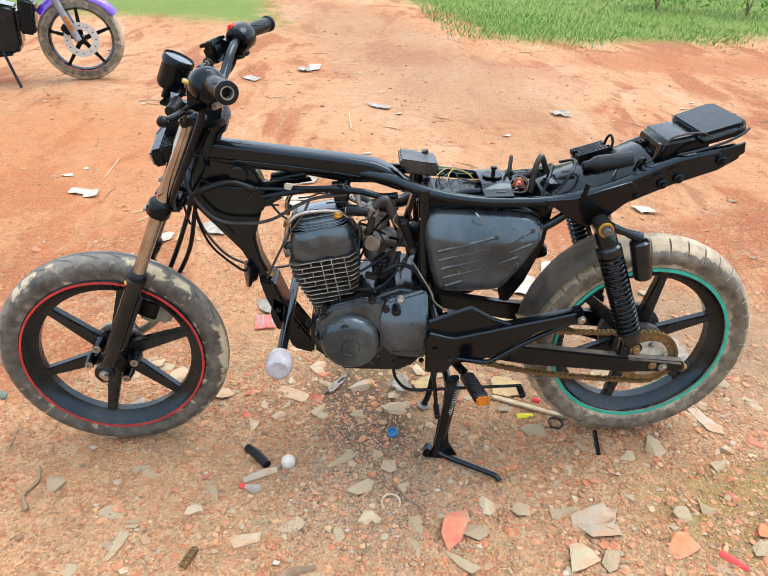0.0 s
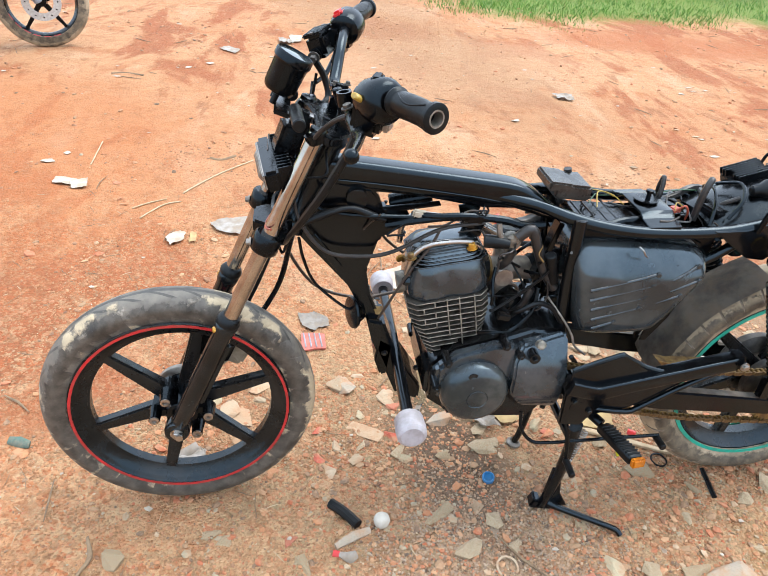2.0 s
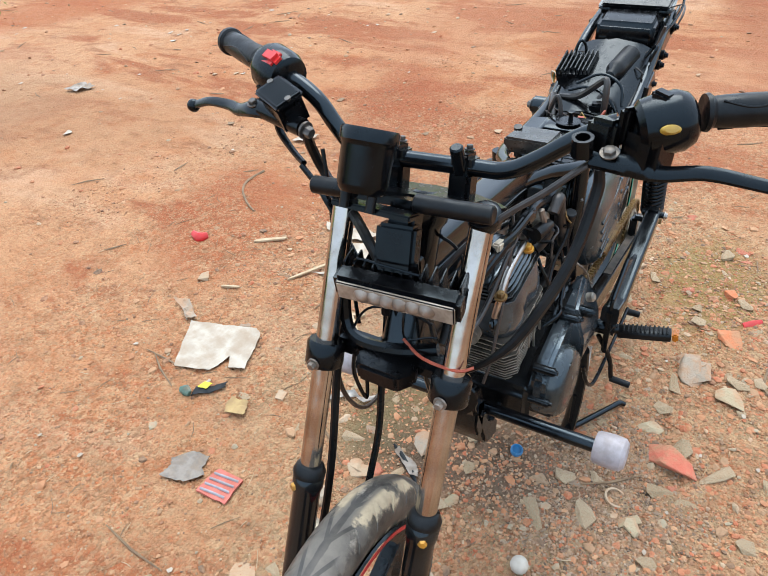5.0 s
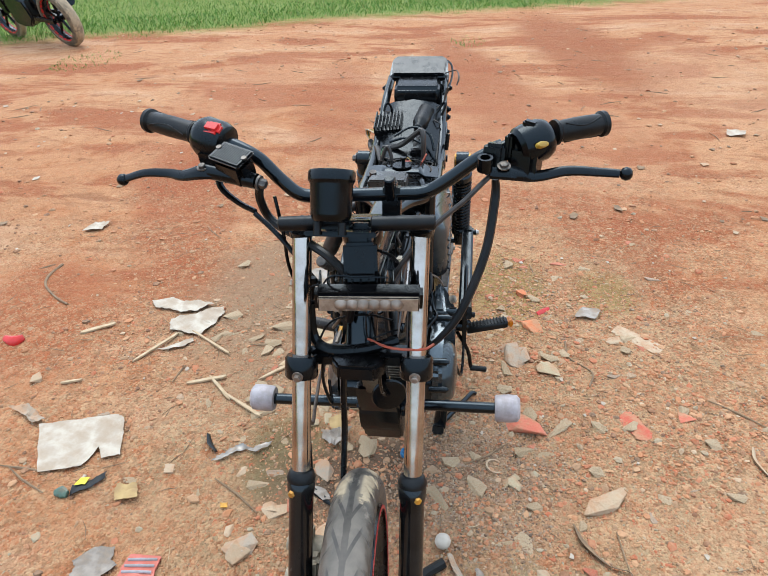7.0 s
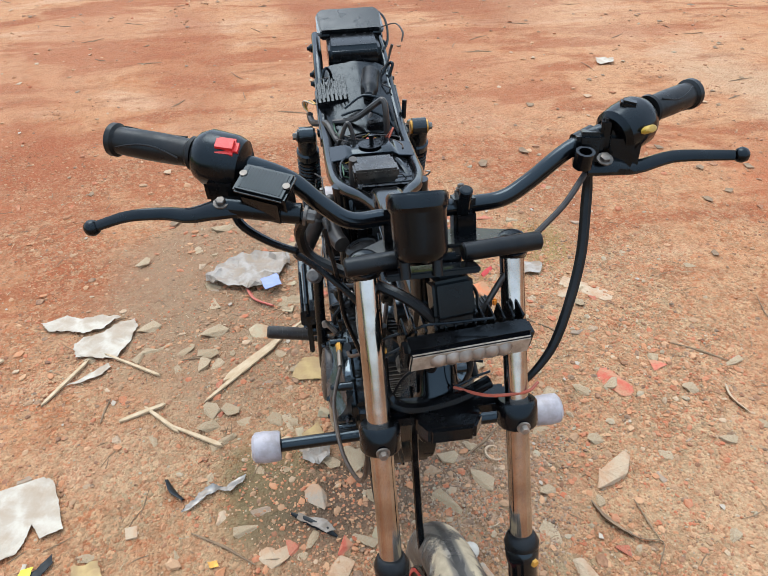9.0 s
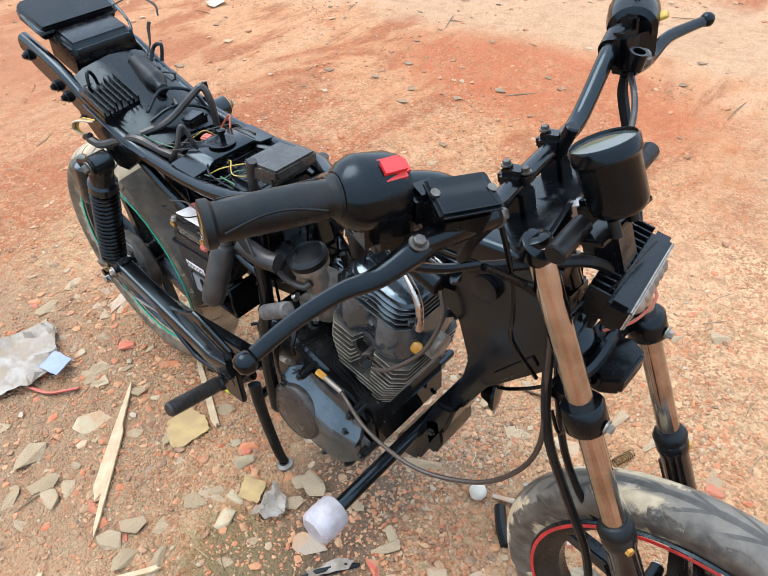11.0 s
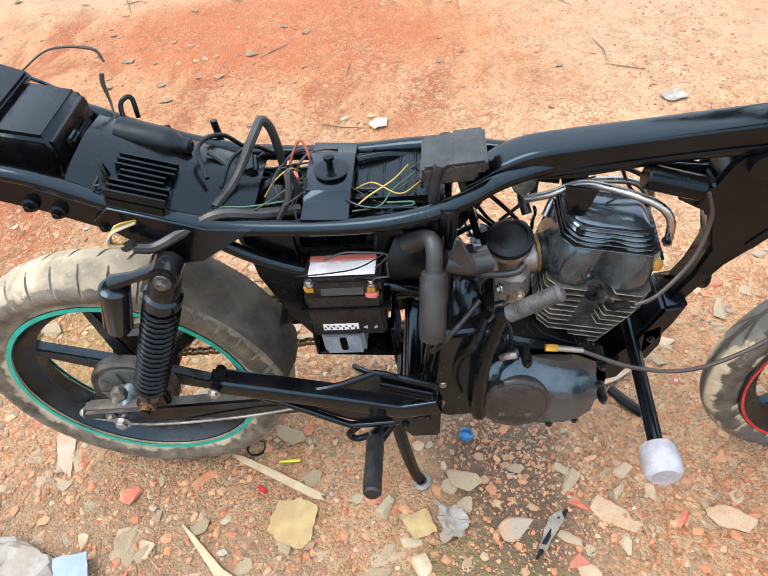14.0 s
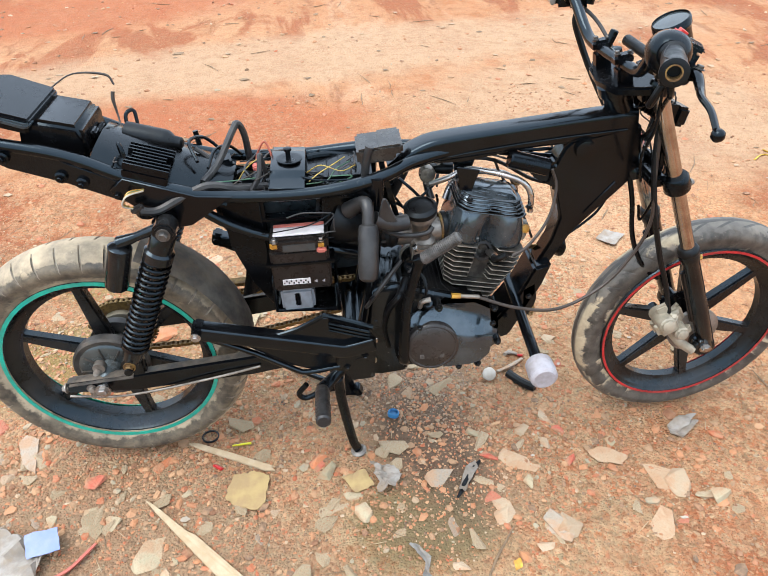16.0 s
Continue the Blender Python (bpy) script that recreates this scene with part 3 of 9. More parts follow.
def along(a, b):
    """A pose at a whose z axis points to b."""
    a, b = Vector(a), Vector(b)
    return Matrix.Translation(a) @ (b - a).to_track_quat("Z", "Y").to_matrix().to_4x4()


def rod(a, b, r, n=16, w=0.0):
    length = (Vector(b) - Vector(a)).length
    prof = [(r, 0), (r, length)] if not w else [(r - w, 0), (r, w), (r, length - w), (r - w, length)]
    return lathe(prof, n, along(a, b))


def bolt(c, way, r=0.006, h=0.006):
    """A hexagonal head with a washer."""
    c, way = Vector(c), Vector(way).normalized()
    return join(lathe([(r * 1.5, 0), (r * 1.5, h * 0.3)], 16, along(c, c + way)), lathe([(r, h * 0.3), (r, h), (r * 0.8, h * 1.15)], 6, along(c, c + way)))


def coil(a, b, r, wire, turns, n=6):
    """A helical spring from a to b."""
    m = along(a, b)
    length = (Vector(b) - Vector(a)).length
    k = int(turns * 12)
    pts = [m @ Vector((r * math.cos(i * math.tau / 12), r * math.sin(i * math.tau / 12), length * i / k)) for i in range(k + 1)]
    return tube(pts, wire, n, 1)


# ---- ground ----
def ground_height(x, y):
    """The lie of the soil: nearly level, with a dip where the front wheel has sunk."""
    z = 0.010 * noise.noise(Vector((x * 1.7, y * 1.7, 3))) + 0.006 * noise.noise(Vector((x * 6, y * 6, 9)))
    near = min(1.0, math.hypot(x, y) / 6)
    z += 0.05 * near * noise.noise(Vector((x * 0.35, y * 0.35, 5)))
    for px, py, d, s in ((-0.695, -0.005, -0.006, 0.2), (0.745, 0.0, 0.004, 0.3)):
        z += d * math.exp(-((x - px) ** 2 + ((y - py) * 1.3) ** 2) / (2 * s * s))
    return z


def ground_sheet():
    def steps(fine, near, far):
        s, v = fine, [0.0]
        while v[-1] < far:
            v.append(v[-1] + s)
            if v[-1] > near:
                s *= 1.16
        return v

    half = steps(0.025, 2.0, 400)
    axis = [-v for v in half[:0:-1]] + half
    n = len(axis)
    verts = []
    for y in axis:
        for x in axis:
            d = math.hypot(x, y)
            z = ground_height(x, y)
            if d < 3.2:
                z += 0.0035 * noise.noise(Vector((x * 24, y * 24, 1))) + 0.002 * noise.noise(Vector((x * 55, y * 55, 2)))
            verts.append((x, y, z))
    faces = [(i + j * n, i + 1 + j * n, i + 1 + (j + 1) * n, i + (j + 1) * n) for j in range(n - 1) for i in range(n - 1)]
    me = bpy.data.meshes.new("ground")
    me.from_pydata(verts, [], faces)
    me.shade_smooth()
    me.materials.append(SOIL)
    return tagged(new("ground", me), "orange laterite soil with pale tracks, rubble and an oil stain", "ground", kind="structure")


ground = ground_sheet()

# ---- the stripped motorcycle ----
bike = thing("motorcycle", "stripped black motorcycle without tank or seat on a centre stand", "motorcycle")
FRONT_AXLE, REAR_AXLE = Vector((-0.692, -0.012, 0.3055)), Vector((0.760, 0.012, 0.337))
STEER = 3.5


def tyre(radius, width, inner, grooves, depth, lean, zigzag):
    """A tyre round the y axis, with grooves cut across its shoulders, or with stepped shoulder blocks."""
    prof = []
    for k in range(21):
        a = math.pi * k / 20
        prof.append((inner + (radius - inner) * math.sin(a) ** 0.62, -width / 2 * math.cos(a) * (0.66, 0.84, 0.95, 1.0)[min(3, k, 20 - k)]))
    marks = (0.0, 0.035, 0.075, 0.11, 0.35, 0.58, 0.8)
    pitch = math.tau / grooves
    bm = bmesh.new()
    rings, low = [], set()
    for g in range(grooves):
        for q, u in enumerate(marks):
            ring = []
            for k, (r, h) in enumerate(prof):
                off = abs(k - 10)
                a = (g + u + lean * off + (0.5 if k > 10 else 0.0)) * pitch
                if zigzag:
                    cut = (q in (1, 2) and 4 <= off <= 7) or (off == 7 and q in (3, 4))
                else:
                    cut = q in (1, 2) and 2 <= off <= 7
                r2 = r - (depth if cut else 0)
                v = bm.verts.new((r2 * math.cos(a), h, r2 * math.sin(a)))
                if cut:
                    low.add(v)
                ring.append(v)
            rings.append(ring)
    n = len(rings)
    for i in range(n):
        a, b = rings[i], rings[(i + 1) % n]
        for k in range(len(prof) - 1):
            f = bm.faces.new((a[k], b[k], b[k + 1], a[k + 1]))
            f.material_index = 1 if sum(v in low for v in f.verts) > 1 else 0
        bm.faces.new((a[-1], b[-1], b[0], a[0]))
    bmesh.ops.recalc_face_normals(bm, faces=bm.faces)
    return bm


AROUND_Y = pose(0, 0, 0, -90, 0, 0)


def rim(r, half, depth):
    prof = [(r + 0.006, -half), (r + 0.008, -half + 0.004), (r - 0.004, -half + 0.008), (r - 0.012, -half * 0.55), (r - depth, -half * 0.35),
            (r - depth, half * 0.35), (r - 0.012, half * 0.55), (r - 0.004, half - 0.008), (r + 0.008, half - 0.004), (r + 0.006, half)]
    loop = prof + [(q[0] - 0.005, q[1] * 0.82) for q in prof[::-1] if q[0] < r - 0.002]
    return lathe(loop, 64, AROUND_Y, closed=True)


def spoke(angle, r0, r1, w0, w1, t):
    """One cast spoke with a raised rib."""
    poly = [(r0, -w0), (r1 - 0.02, -w1), (r1, -w1 * 1.6), (r1, w1 * 1.6), (r1 - 0.02, w1), (r0, w0)]
    m = pose(0, 0, 0, 0, -angle, 0)
    return prism(poly, -t, t, 0.004, 2, m)


def stripe(r, w, y):
    s = 1 if y > 0 else -1
    return lathe([(r - w / 2, y), (r - w / 2, y + s * 0.0015), (r + w / 2, y + s * 0.0015), (r + w / 2, y)], 72, AROUND_Y, closed=True)


def wheel(name, at, turn, radius, width, rim_r, half, line, line_r, line_w, rubber, grooves, zigzag, phase, label):
    m = Matrix.Translation(at) @ pose(0, 0, 0, 0, 0, turn)
    ob = part(name, rim(rim_r, half, 0.03), RIMBLACK, bike, label, m)
    part("tyre", tyre(radius, width, rim_r - 0.001, grooves, 0.0045 if not zigzag else 0.002, 0.03 if not zigzag else 0.1, zigzag), rubber, ob, "worn road tyre caked with dried mud").data.materials.append(TYRE_FRONT if zigzag else DUSTGROOVE)
    for k in range(6):
        part("spoke", spoke(phase + 60 * k, 0.03, rim_r - 0.02, 0.021, 0.0125, 0.013), RIMBLACK, ob)
    for y in (-half - 0.0005, half + 0.0005):
        part("rim_tape", stripe(line_r, line_w, y), line, ob, "thin coloured tape round the rim")
    return ob


front_wheel = wheel("front_wheel", FRONT_AXLE, STEER, 0.3025, 0.085, 0.234, 0.0385, REDLINE, 0.2355, 0.006, TYRE_FRONT, 34, True, 17,
                    "black six-spoke cast wheel with a red line")
rear_wheel = wheel("rear_wheel", REAR_AXLE, 0, 0.321, 0.128, 0.242, 0.047, TEAL, 0.2435, 0.0095, TYRE_REAR, 38, False, 20,
                   "black six-spoke cast wheel with a teal line")
part("hub", lathe([(0.024, -0.055), (0.034, -0.05), (0.036, -0.02), (0.036, 0.02), (0.05, 0.03), (0.05, 0.036), (0.026, 0.055)], 32, AROUND_Y), BLACK, front_wheel)
for k in range(6):
    a = math.tau * k / 6 + radians(17 - 16)
    c = Vector((0.058 * math.cos(a), -0.026, 0.058 * math.sin(a)))
    part("hub_boss", lathe([(0.0155, 0), (0.0125, 0.026), (0.012, 0.036)], 16, along(c, c + Vector((0, -1, 0)))), BLACK, front_wheel)
    part("hub_washer", lathe([(0.0105, 0), (0.0105, 0.003), (0.0055, 0.0035), (0.0052, 0.0)], 16, along(c + Vector((0, -0.036, 0)), c + Vector((0, -1, 0)))), STEEL, front_wheel, "bright rim of a bolt hole")
    part("hub_web", prism([(0.02, -0.013), (0.066, -0.011), (0.066, 0.011), (0.02, 0.013)], -0.04, 0.02, 0.004, 2, pose(0, 0, 0, 0, -math.degrees(a), 0)), BLACK, front_wheel)
part("brake_carrier", lathe([(0.06, 0.036), (0.066, 0.04), (0.066, 0.05), (0.03, 0.062)], 28, AROUND_Y @ pose(0, 0, 0)), ALLOY, front_wheel, "dull alloy brake carrier")
part("axle", rod((0, -0.125, 0), (0, 0.125, 0), 0.008, 12), STEEL, front_wheel)
part("hub", lathe([(0.05, -0.06), (0.07, -0.05), (0.07, -0.03), (0.045, -0.02), (0.045, 0.02), (0.082, 0.026), (0.088, 0.032), (0.088, 0.05), (0.083, 0.056), (0.072, 0.054)], 44, AROUND_Y), HUBDUST, rear_wheel, "dust-covered wheel hub")
part("brake_drum", lathe([(0.074, 0.048), (0.072, 0.056), (0.066, 0.06), (0.034, 0.062), (0.028, 0.08), (0.018, 0.105)], 40, AROUND_Y), DUSTY, rear_wheel, "dark brake plate with radial ribs")
for k in range(9):
    a = 40 * k
    part("drum_rib", box((0.05, 0, 0.0625), (0.034, 0.004, 0.005), (0, 0, 0), 0.001, 1), HUBDUST, rear_wheel, "", AROUND_Y @ pose(0, 0, 0, 0, 0, a))
part("axle", rod((0, -0.14, 0), (0, 0.14, 0), 0.008, 12), STEEL, rear_wheel)
part("axle_nut", bolt((0, 0.128, 0), (0, 1, 0), 0.012, 0.012), STEEL, rear_wheel)
part("axle_nut", bolt((0, -0.128, 0), (0, -1, 0), 0.012, 0.012), RUST, rear_wheel)


def gear(r, teeth, t):
    """A toothed sprocket in the x-z plane."""
    poly = []
    for k in range(teeth):
        a = math.tau * k / teeth
        for da, rr in ((-0.3, r - 0.004), (-0.14, r + 0.004), (0.14, r + 0.004), (0.3, r - 0.004)):
            b = a + da * math.tau / teeth
            poly.append((rr * math.cos(b), rr * math.sin(b)))
    return prism(poly, -t / 2, t / 2, 0)


part("sprocket", gear(0.078, 42, 0.006), RUST, rear_wheel, "rusty rear sprocket", Matrix.Translation((0, -0.099, 0)))
part("sprocket_carrier", lathe([(0.056, -0.078), (0.056, -0.1045), (0.05, -0.107), (0.042, -0.105), (0.034, -0.108), (0.02, -0.115)], 32, AROUND_Y), CALIPER, rear_wheel, "dust-covered alloy sprocket carrier")
for k in range(5):
    a = math.tau * k / 5 + 0.3
    part("sprocket_bolt", bolt((0.047 * math.cos(a), -0.106, 0.047 * math.sin(a)), (0, -1, 0), 0.006, 0.007), ALLOY, rear_wheel)

# chain: one link mesh, laid round both sprockets
FRONT_SPROCKET = Vector((0.085, -0.087, 0.425))


def chain_line():
    a, ra, b, rb = FRONT_SPROCKET, 0.033, Vector((REAR_AXLE.x, -0.087, REAR_AXLE.z)), 0.08
    d = b - a
    dist, base = math.hypot(d.x, d.z), math.atan2(d.z, d.x)
    off = math.acos((ra - rb) / dist)
    pts = []
    up, lo = base + off, base - off
    for k in range(7):
        t = lo - (lo - (up - math.tau)) * k / 6
        pts.append(Vector((a.x + ra * math.cos(t), a.y, a.z + ra * math.sin(t))))
    for k in range(1, 30):
        p0 = Vector((a.x + ra * math.cos(up), a.y, a.z + ra * math.sin(up)))
        p1 = Vector((b.x + rb * math.cos(up), a.y, b.z + rb * math.sin(up)))
        p = p0.lerp(p1, k / 30)
        p.z -= 0.012 * math.sin(math.pi * k / 30)
        pts.append(p)
    for k in range(13):
        t = up - (up - lo) * k / 12
        pts.append(Vector((b.x + rb * math.cos(t), a.y, b.z + rb * math.sin(t))))
    for k in range(1, 30):
        p0 = Vector((b.x + rb * math.cos(lo), a.y, b.z + rb * math.sin(lo)))
        p1 = Vector((a.x + ra * math.cos(lo), a.y, a.z + ra * math.sin(lo)))
        p = p0.lerp(p1, k / 30)
        p.z -= 0.03 * math.sin(math.pi * k / 30)
        pts.append(p)
    return pts + [pts[0]]


def chain():
    pts = chain_line()
    lens = [0.0]
    for p, q in zip(pts, pts[1:]):
        lens.append(lens[-1] + (q - p).length)
    n = int(lens[-1] / 0.0127)
    xs = np.interp(np.linspace(0, lens[-1], n + 1), lens, [p.x for p in pts])
    zs = np.interp(np.linspace(0, lens[-1], n + 1), lens, [p.z for p in pts])
    top = part("chain", rod((0, 0, 0), (0, 0.001, 0), 0.001, 6), RUST, bike, "rusty brass-coloured drive chain", Matrix.Translation((xs[0], -0.087, zs[0])))
    plate = bpy.data.meshes.new("link")
    bm = bmesh.new()
    for y in (-0.0062, 0.0062):
        join(bm, box((0, y, 0), (0.0165, 0.0022, 0.0088), w=0.0))
    join(bm, rod((-0.0063, -0.0075, 0), (-0.0063, 0.0075, 0), 0.004, 8))
    bm.to_mesh(plate)
    bm.free()
    plate.materials.append(RUST)
    for i in range(n):
        ob = new("link", plate)
        ob.parent = top
        a = math.atan2(zs[i + 1] - zs[i], xs[i + 1] - xs[i])
        ob.matrix_basis = Matrix.Translation(((xs[i] + xs[i + 1]) / 2 - xs[0], 0.0012 * (1 if i % 2 else -1), (zs[i] + zs[i + 1]) / 2 - zs[0])) @ pose(0, 0, 0, 0, -math.degrees(a), 0)


chain()

# ---- frame ----
def box_tube(line, sizes, power=0.42, n=32):
    """A rounded square tube along a line in the x-z plane; sizes are half width and half height at each point."""
    pts = spline(line, 5)
    half = [[float(v) for v in np.interp(np.linspace(0, len(sizes) - 1, len(pts)), range(len(sizes)), [q[k] for q in sizes])] for k in (0, 1)]
    bm = bmesh.new()
    rings = []
    for i, q in enumerate(pts):
        d = (pts[min(i + 1, len(pts) - 1)] - pts[max(i - 1, 0)]).normalized()
        up = Vector((-d.z, 0, d.x))
        ring = []
        for k in range(n):
            c, t = math.cos(k * math.tau / n), math.sin(k * math.tau / n)
            ring.append(bm.verts.new(q + Vector((0, half[0][i] * math.copysign(abs(c) ** power, c), 0)) + up * half[1][i] * math.copysign(abs(t) ** power, t)))
        rings.append(ring)
    for a, b in zip(rings, rings[1:]):
        for k in range(n):
            bm.faces.new((a[k], a[(k + 1) % n], b[(k + 1) % n], b[k]))
    bm.faces.new(rings[0][::-1])
    bm.faces.new(rings[-1])
    bmesh.ops.recalc_face_normals(bm, faces=bm.faces)
    return bm


frame_spine = part("frame", box_tube([(-0.42, 0.0, 0.880), (-0.30, 0.0, 0.868), (-0.15, 0.0, 0.851), (-0.05, 0.0, 0.840), (0.0, 0.0, 0.833), (0.035, 0.0, 0.821), (0.065, 0.0, 0.806), (0.09, 0.0, 0.796)],
                                     [(0.026, 0.0265), (0.0265, 0.0275), (0.027, 0.0275), (0.028, 0.027), (0.029, 0.026), (0.03, 0.023), (0.03, 0.018), (0.028, 0.012)]), PAINT, bike, "glossy black painted steel spine frame")
for s_ in (-1, 1):
    part("weld_seam", tube([(-0.40, s_ * 0.0275, 0.866), (-0.25, s_ * 0.0287, 0.853), (-0.10, s_ * 0.0287, 0.835), (-0.03, s_ * 0.027, 0.823)], 0.0016, 6, 4), PAINT, frame_spine)
part("spine_web", prism([(-0.40, 0.865), (-0.2, 0.842), (-0.02, 0.82), (0.03, 0.818), (0.03, 0.806), (-0.06, 0.806), (-0.2, 0.83), (-0.4, 0.845)], -0.024, 0.024, 0.006, 2), PAINT, frame_spine)
part("head_tube", join(lathe([(0.027, -0.005), (0.034, 0.0), (0.034, 0.02), (0.028, 0.028), (0.028, 0.19), (0.034, 0.2), (0.034, 0.22), (0.027, 0.226)], 28,
                             along((-0.449, -0.004, 0.752), (-0.366, -0.004, 0.95)))), PAINT, frame_spine)
part("gusset", prism([(-0.43, 0.875), (-0.452, 0.77), (-0.414, 0.722), (-0.327, 0.622), (-0.286, 0.54), (-0.262, 0.505), (-0.248, 0.53), (-0.278, 0.60), (-0.290, 0.66),
                      (-0.268, 0.735), (-0.215, 0.765), (-0.205, 0.785), (-0.26, 0.792), (-0.275, 0.83), (-0.29, 0.845)], -0.026, 0.026, 0.006, 2), PAINT, frame_spine)
part("downtube", prism([(-0.286, 0.55), (-0.27, 0.49), (-0.232, 0.40), (-0.205, 0.335), (-0.15, 0.318), (-0.148, 0.36), (-0.175, 0.40), (-0.214, 0.46), (-0.245, 0.54)],
                       -0.045, 0.045, 0.006, 2), PAINT, frame_spine)
for s in (-1, 1):
    part("gusset_boss", lathe([(0.021, 0), (0.021, 0.012), (0.012, 0.014)], 20, along((-0.318, s * 0.024, 0.826), (-0.318, s * 0.05, 0.826))), PAINT, frame_spine)
    part("weld_plate", prism([(-0.408, 0.735), (-0.398, 0.748), (-0.34, 0.672), (-0.352, 0.662)], s * 0.026, s * 0.0295, 0.001, 1), PAINT, frame_spine)
    rail = [(-0.10, s * 0.012, 0.838), (-0.03, s * 0.0165, 0.830), (0.045, s * 0.040, 0.822), (0.105, s * 0.072, 0.811), (0.175, s * 0.088, 0.799), (0.272, s * 0.092, 0.79), (0.41, s * 0.092, 0.793), (0.5, s * 0.092, 0.81),
            (0.6, s * 0.09, 0.846), (0.7, s * 0.088, 0.893), (0.83, s * 0.085, 0.925)]
    part("seat_rail", tube(rail, [0.0125] * 3 + [0.0135] * 2 + [0.0125] * 6, 14, 6), PAINT, frame_spine)
    part("lower_rail", tube([(0.13, s * 0.07, 0.62), (0.3, s * 0.074, 0.668), (0.42, s * 0.078, 0.72), (0.50, s * 0.082, 0.785)], 0.0105, 12, 5), PAINT, frame_spine)
    part("seat_post", tube([(0.12, s * 0.085, 0.815), (0.13, s * 0.08, 0.62), (0.15, s * 0.085, 0.48), (0.175, s * 0.085, 0.36)], 0.014, 12, 4), PAINT, frame_spine)
    part("shock_bracket", prism([(0.40, 0.80), (0.47, 0.805), (0.60, 0.85), (0.63, 0.825), (0.56, 0.76), (0.53, 0.735), (0.49, 0.74)], s * 0.100, s * 0.106, 0.002, 1), PAINT, frame_spine)
    part("tail_plate", prism([(0.56, 0.80), (0.62, 0.845), (0.72, 0.895), (0.84, 0.925), (0.842, 0.905), (0.80, 0.876), (0.70, 0.838), (0.60, 0.79)], s * 0.092, s * 0.0965, 0.002, 1), PAINT, frame_spine)
    for x, z in ((0.615, 0.815), (0.675, 0.842), (0.71, 0.856), (0.80, 0.9)):
        part("tail_lug", join(lathe([(0.0115, 0), (0.0115, 0.008), (0.008, 0.010), (0.008, 0.012)], 16, along((x, s * 0.095, z), (x, s * 0.2, z))), bolt((x, s * 0.106, z), (0, s, 0), 0.0055, 0.006)), BLACK, frame_spine)
    part("engine_mount", prism([(-0.10, 0.79), (-0.05, 0.80), (-0.06, 0.745), (-0.085, 0.742)], s * 0.024, s * 0.029, 0.001, 1), PAINT, frame_spine)
part("cross_tube", rod((0.555, -0.11, 0.752), (0.555, 0.11, 0.752), 0.011), PAINT, frame_spine)
part("cross_tube", rod((0.165, -0.12, 0.41), (0.165, 0.12, 0.41), 0.018), PAINT, frame_spine)

# crash bar across the front downtube, with plastic end cups
crash = part("crash_bar", tube([(-0.208, 0.275, 0.438), (-0.212, 0.0, 0.448), (-0.216, -0.275, 0.455)], 0.0125, 14, 4), PAINT, bike, "straight black crash bar")
for y, z, x in ((-0.25, 0.4545, -0.2155), (0.25, 0.439, -0.2085)):
    s = -1 if y < 0 else 1
    part("end_cup", lathe([(0.026, 0), (0.029, 0.004), (0.0305, 0.03), (0.029, 0.048), (0.022, 0.054)], 28, along((x, y, z), (x, y + s, z + 0.04))), WHITE, crash, "milky white plastic end cup")
part("skid_plate", prism([(-0.254, 0.50), (-0.262, 0.44), (-0.246, 0.395), (-0.23, 0.398), (-0.222, 0.48)], -0.045, 0.045, 0.004, 2), PAINT, frame_spine)

# ---- fork, yokes and handlebar ----
FORKS = {-1: ((-0.398, -0.103, 0.978), (-0.569, -0.101, 0.587), (-0.703, -0.103, 0.282)), 1: ((-0.412, 0.085, 0.978), (-0.579, 0.085, 0.592), (-0.713, 0.086, 0.285))}
for s, (a, b, c) in FORKS.items():
    a, b, c = Vector(a), Vector(b), Vector(c)
    leg = part("fork_leg", rod(a, b, 0.0155, 28), CHROME, bike, "worn chrome fork tube with a black slider")
    part("fork_cap", lathe([(0.0165, 0), (0.0165, 0.008), (0.012, 0.011)], 20, along(a, a + (a - b))), BLACK, leg)
    u = (b - c).normalized()
    m = along(c, b)
    ln = (b - c).length
    part("slider", lathe([(0.014, 0.0), (0.02, 0.01), (0.0205, ln * 0.45), (0.0205, ln - 0.03), (0.023, ln - 0.022), (0.0235, ln - 0.008), (0.019, ln + 0.002), (0.017, ln + 0.008)], 28, m), CASE, leg, "black enamelled slider")
    part("dust_seal", lathe([(0.0235, ln - 0.004), (0.0245, ln + 0.004), (0.02, ln + 0.014), (0.0165, ln + 0.016)], 28, m), RUBBER, leg)
    part("seal_bolt", bolt(b + Vector((-0.019, 0.008 * s, -0.012)), (-1, 0.4 * s, 0.1), 0.0065, 0.01), GOLD, leg, "brassy bolt at the dust seal")
    foot = Vector((FRONT_AXLE.x, c.y, FRONT_AXLE.z))
    part("axle_lug", lathe([(0.024, -0.018), (0.027, -0.012), (0.027, 0.012), (0.024, 0.018)], 24, Matrix.Translation(foot) @ AROUND_Y), CASE, leg)
    part("axle_nut", bolt(foot + Vector((0, s * 0.018, 0)), (0, s, 0), 0.009, 0.009), STEEL, leg)
    ring = a.lerp(b, (a.z - 0.768) / (a.z - b.z))
    part("slider_rib", box(c.lerp(b, 0.55) + Vector((0.022, 0, 0.005)), (0.02, 0.012, 0.17), (0, 23.5, 0), 0.004), CASE, leg)
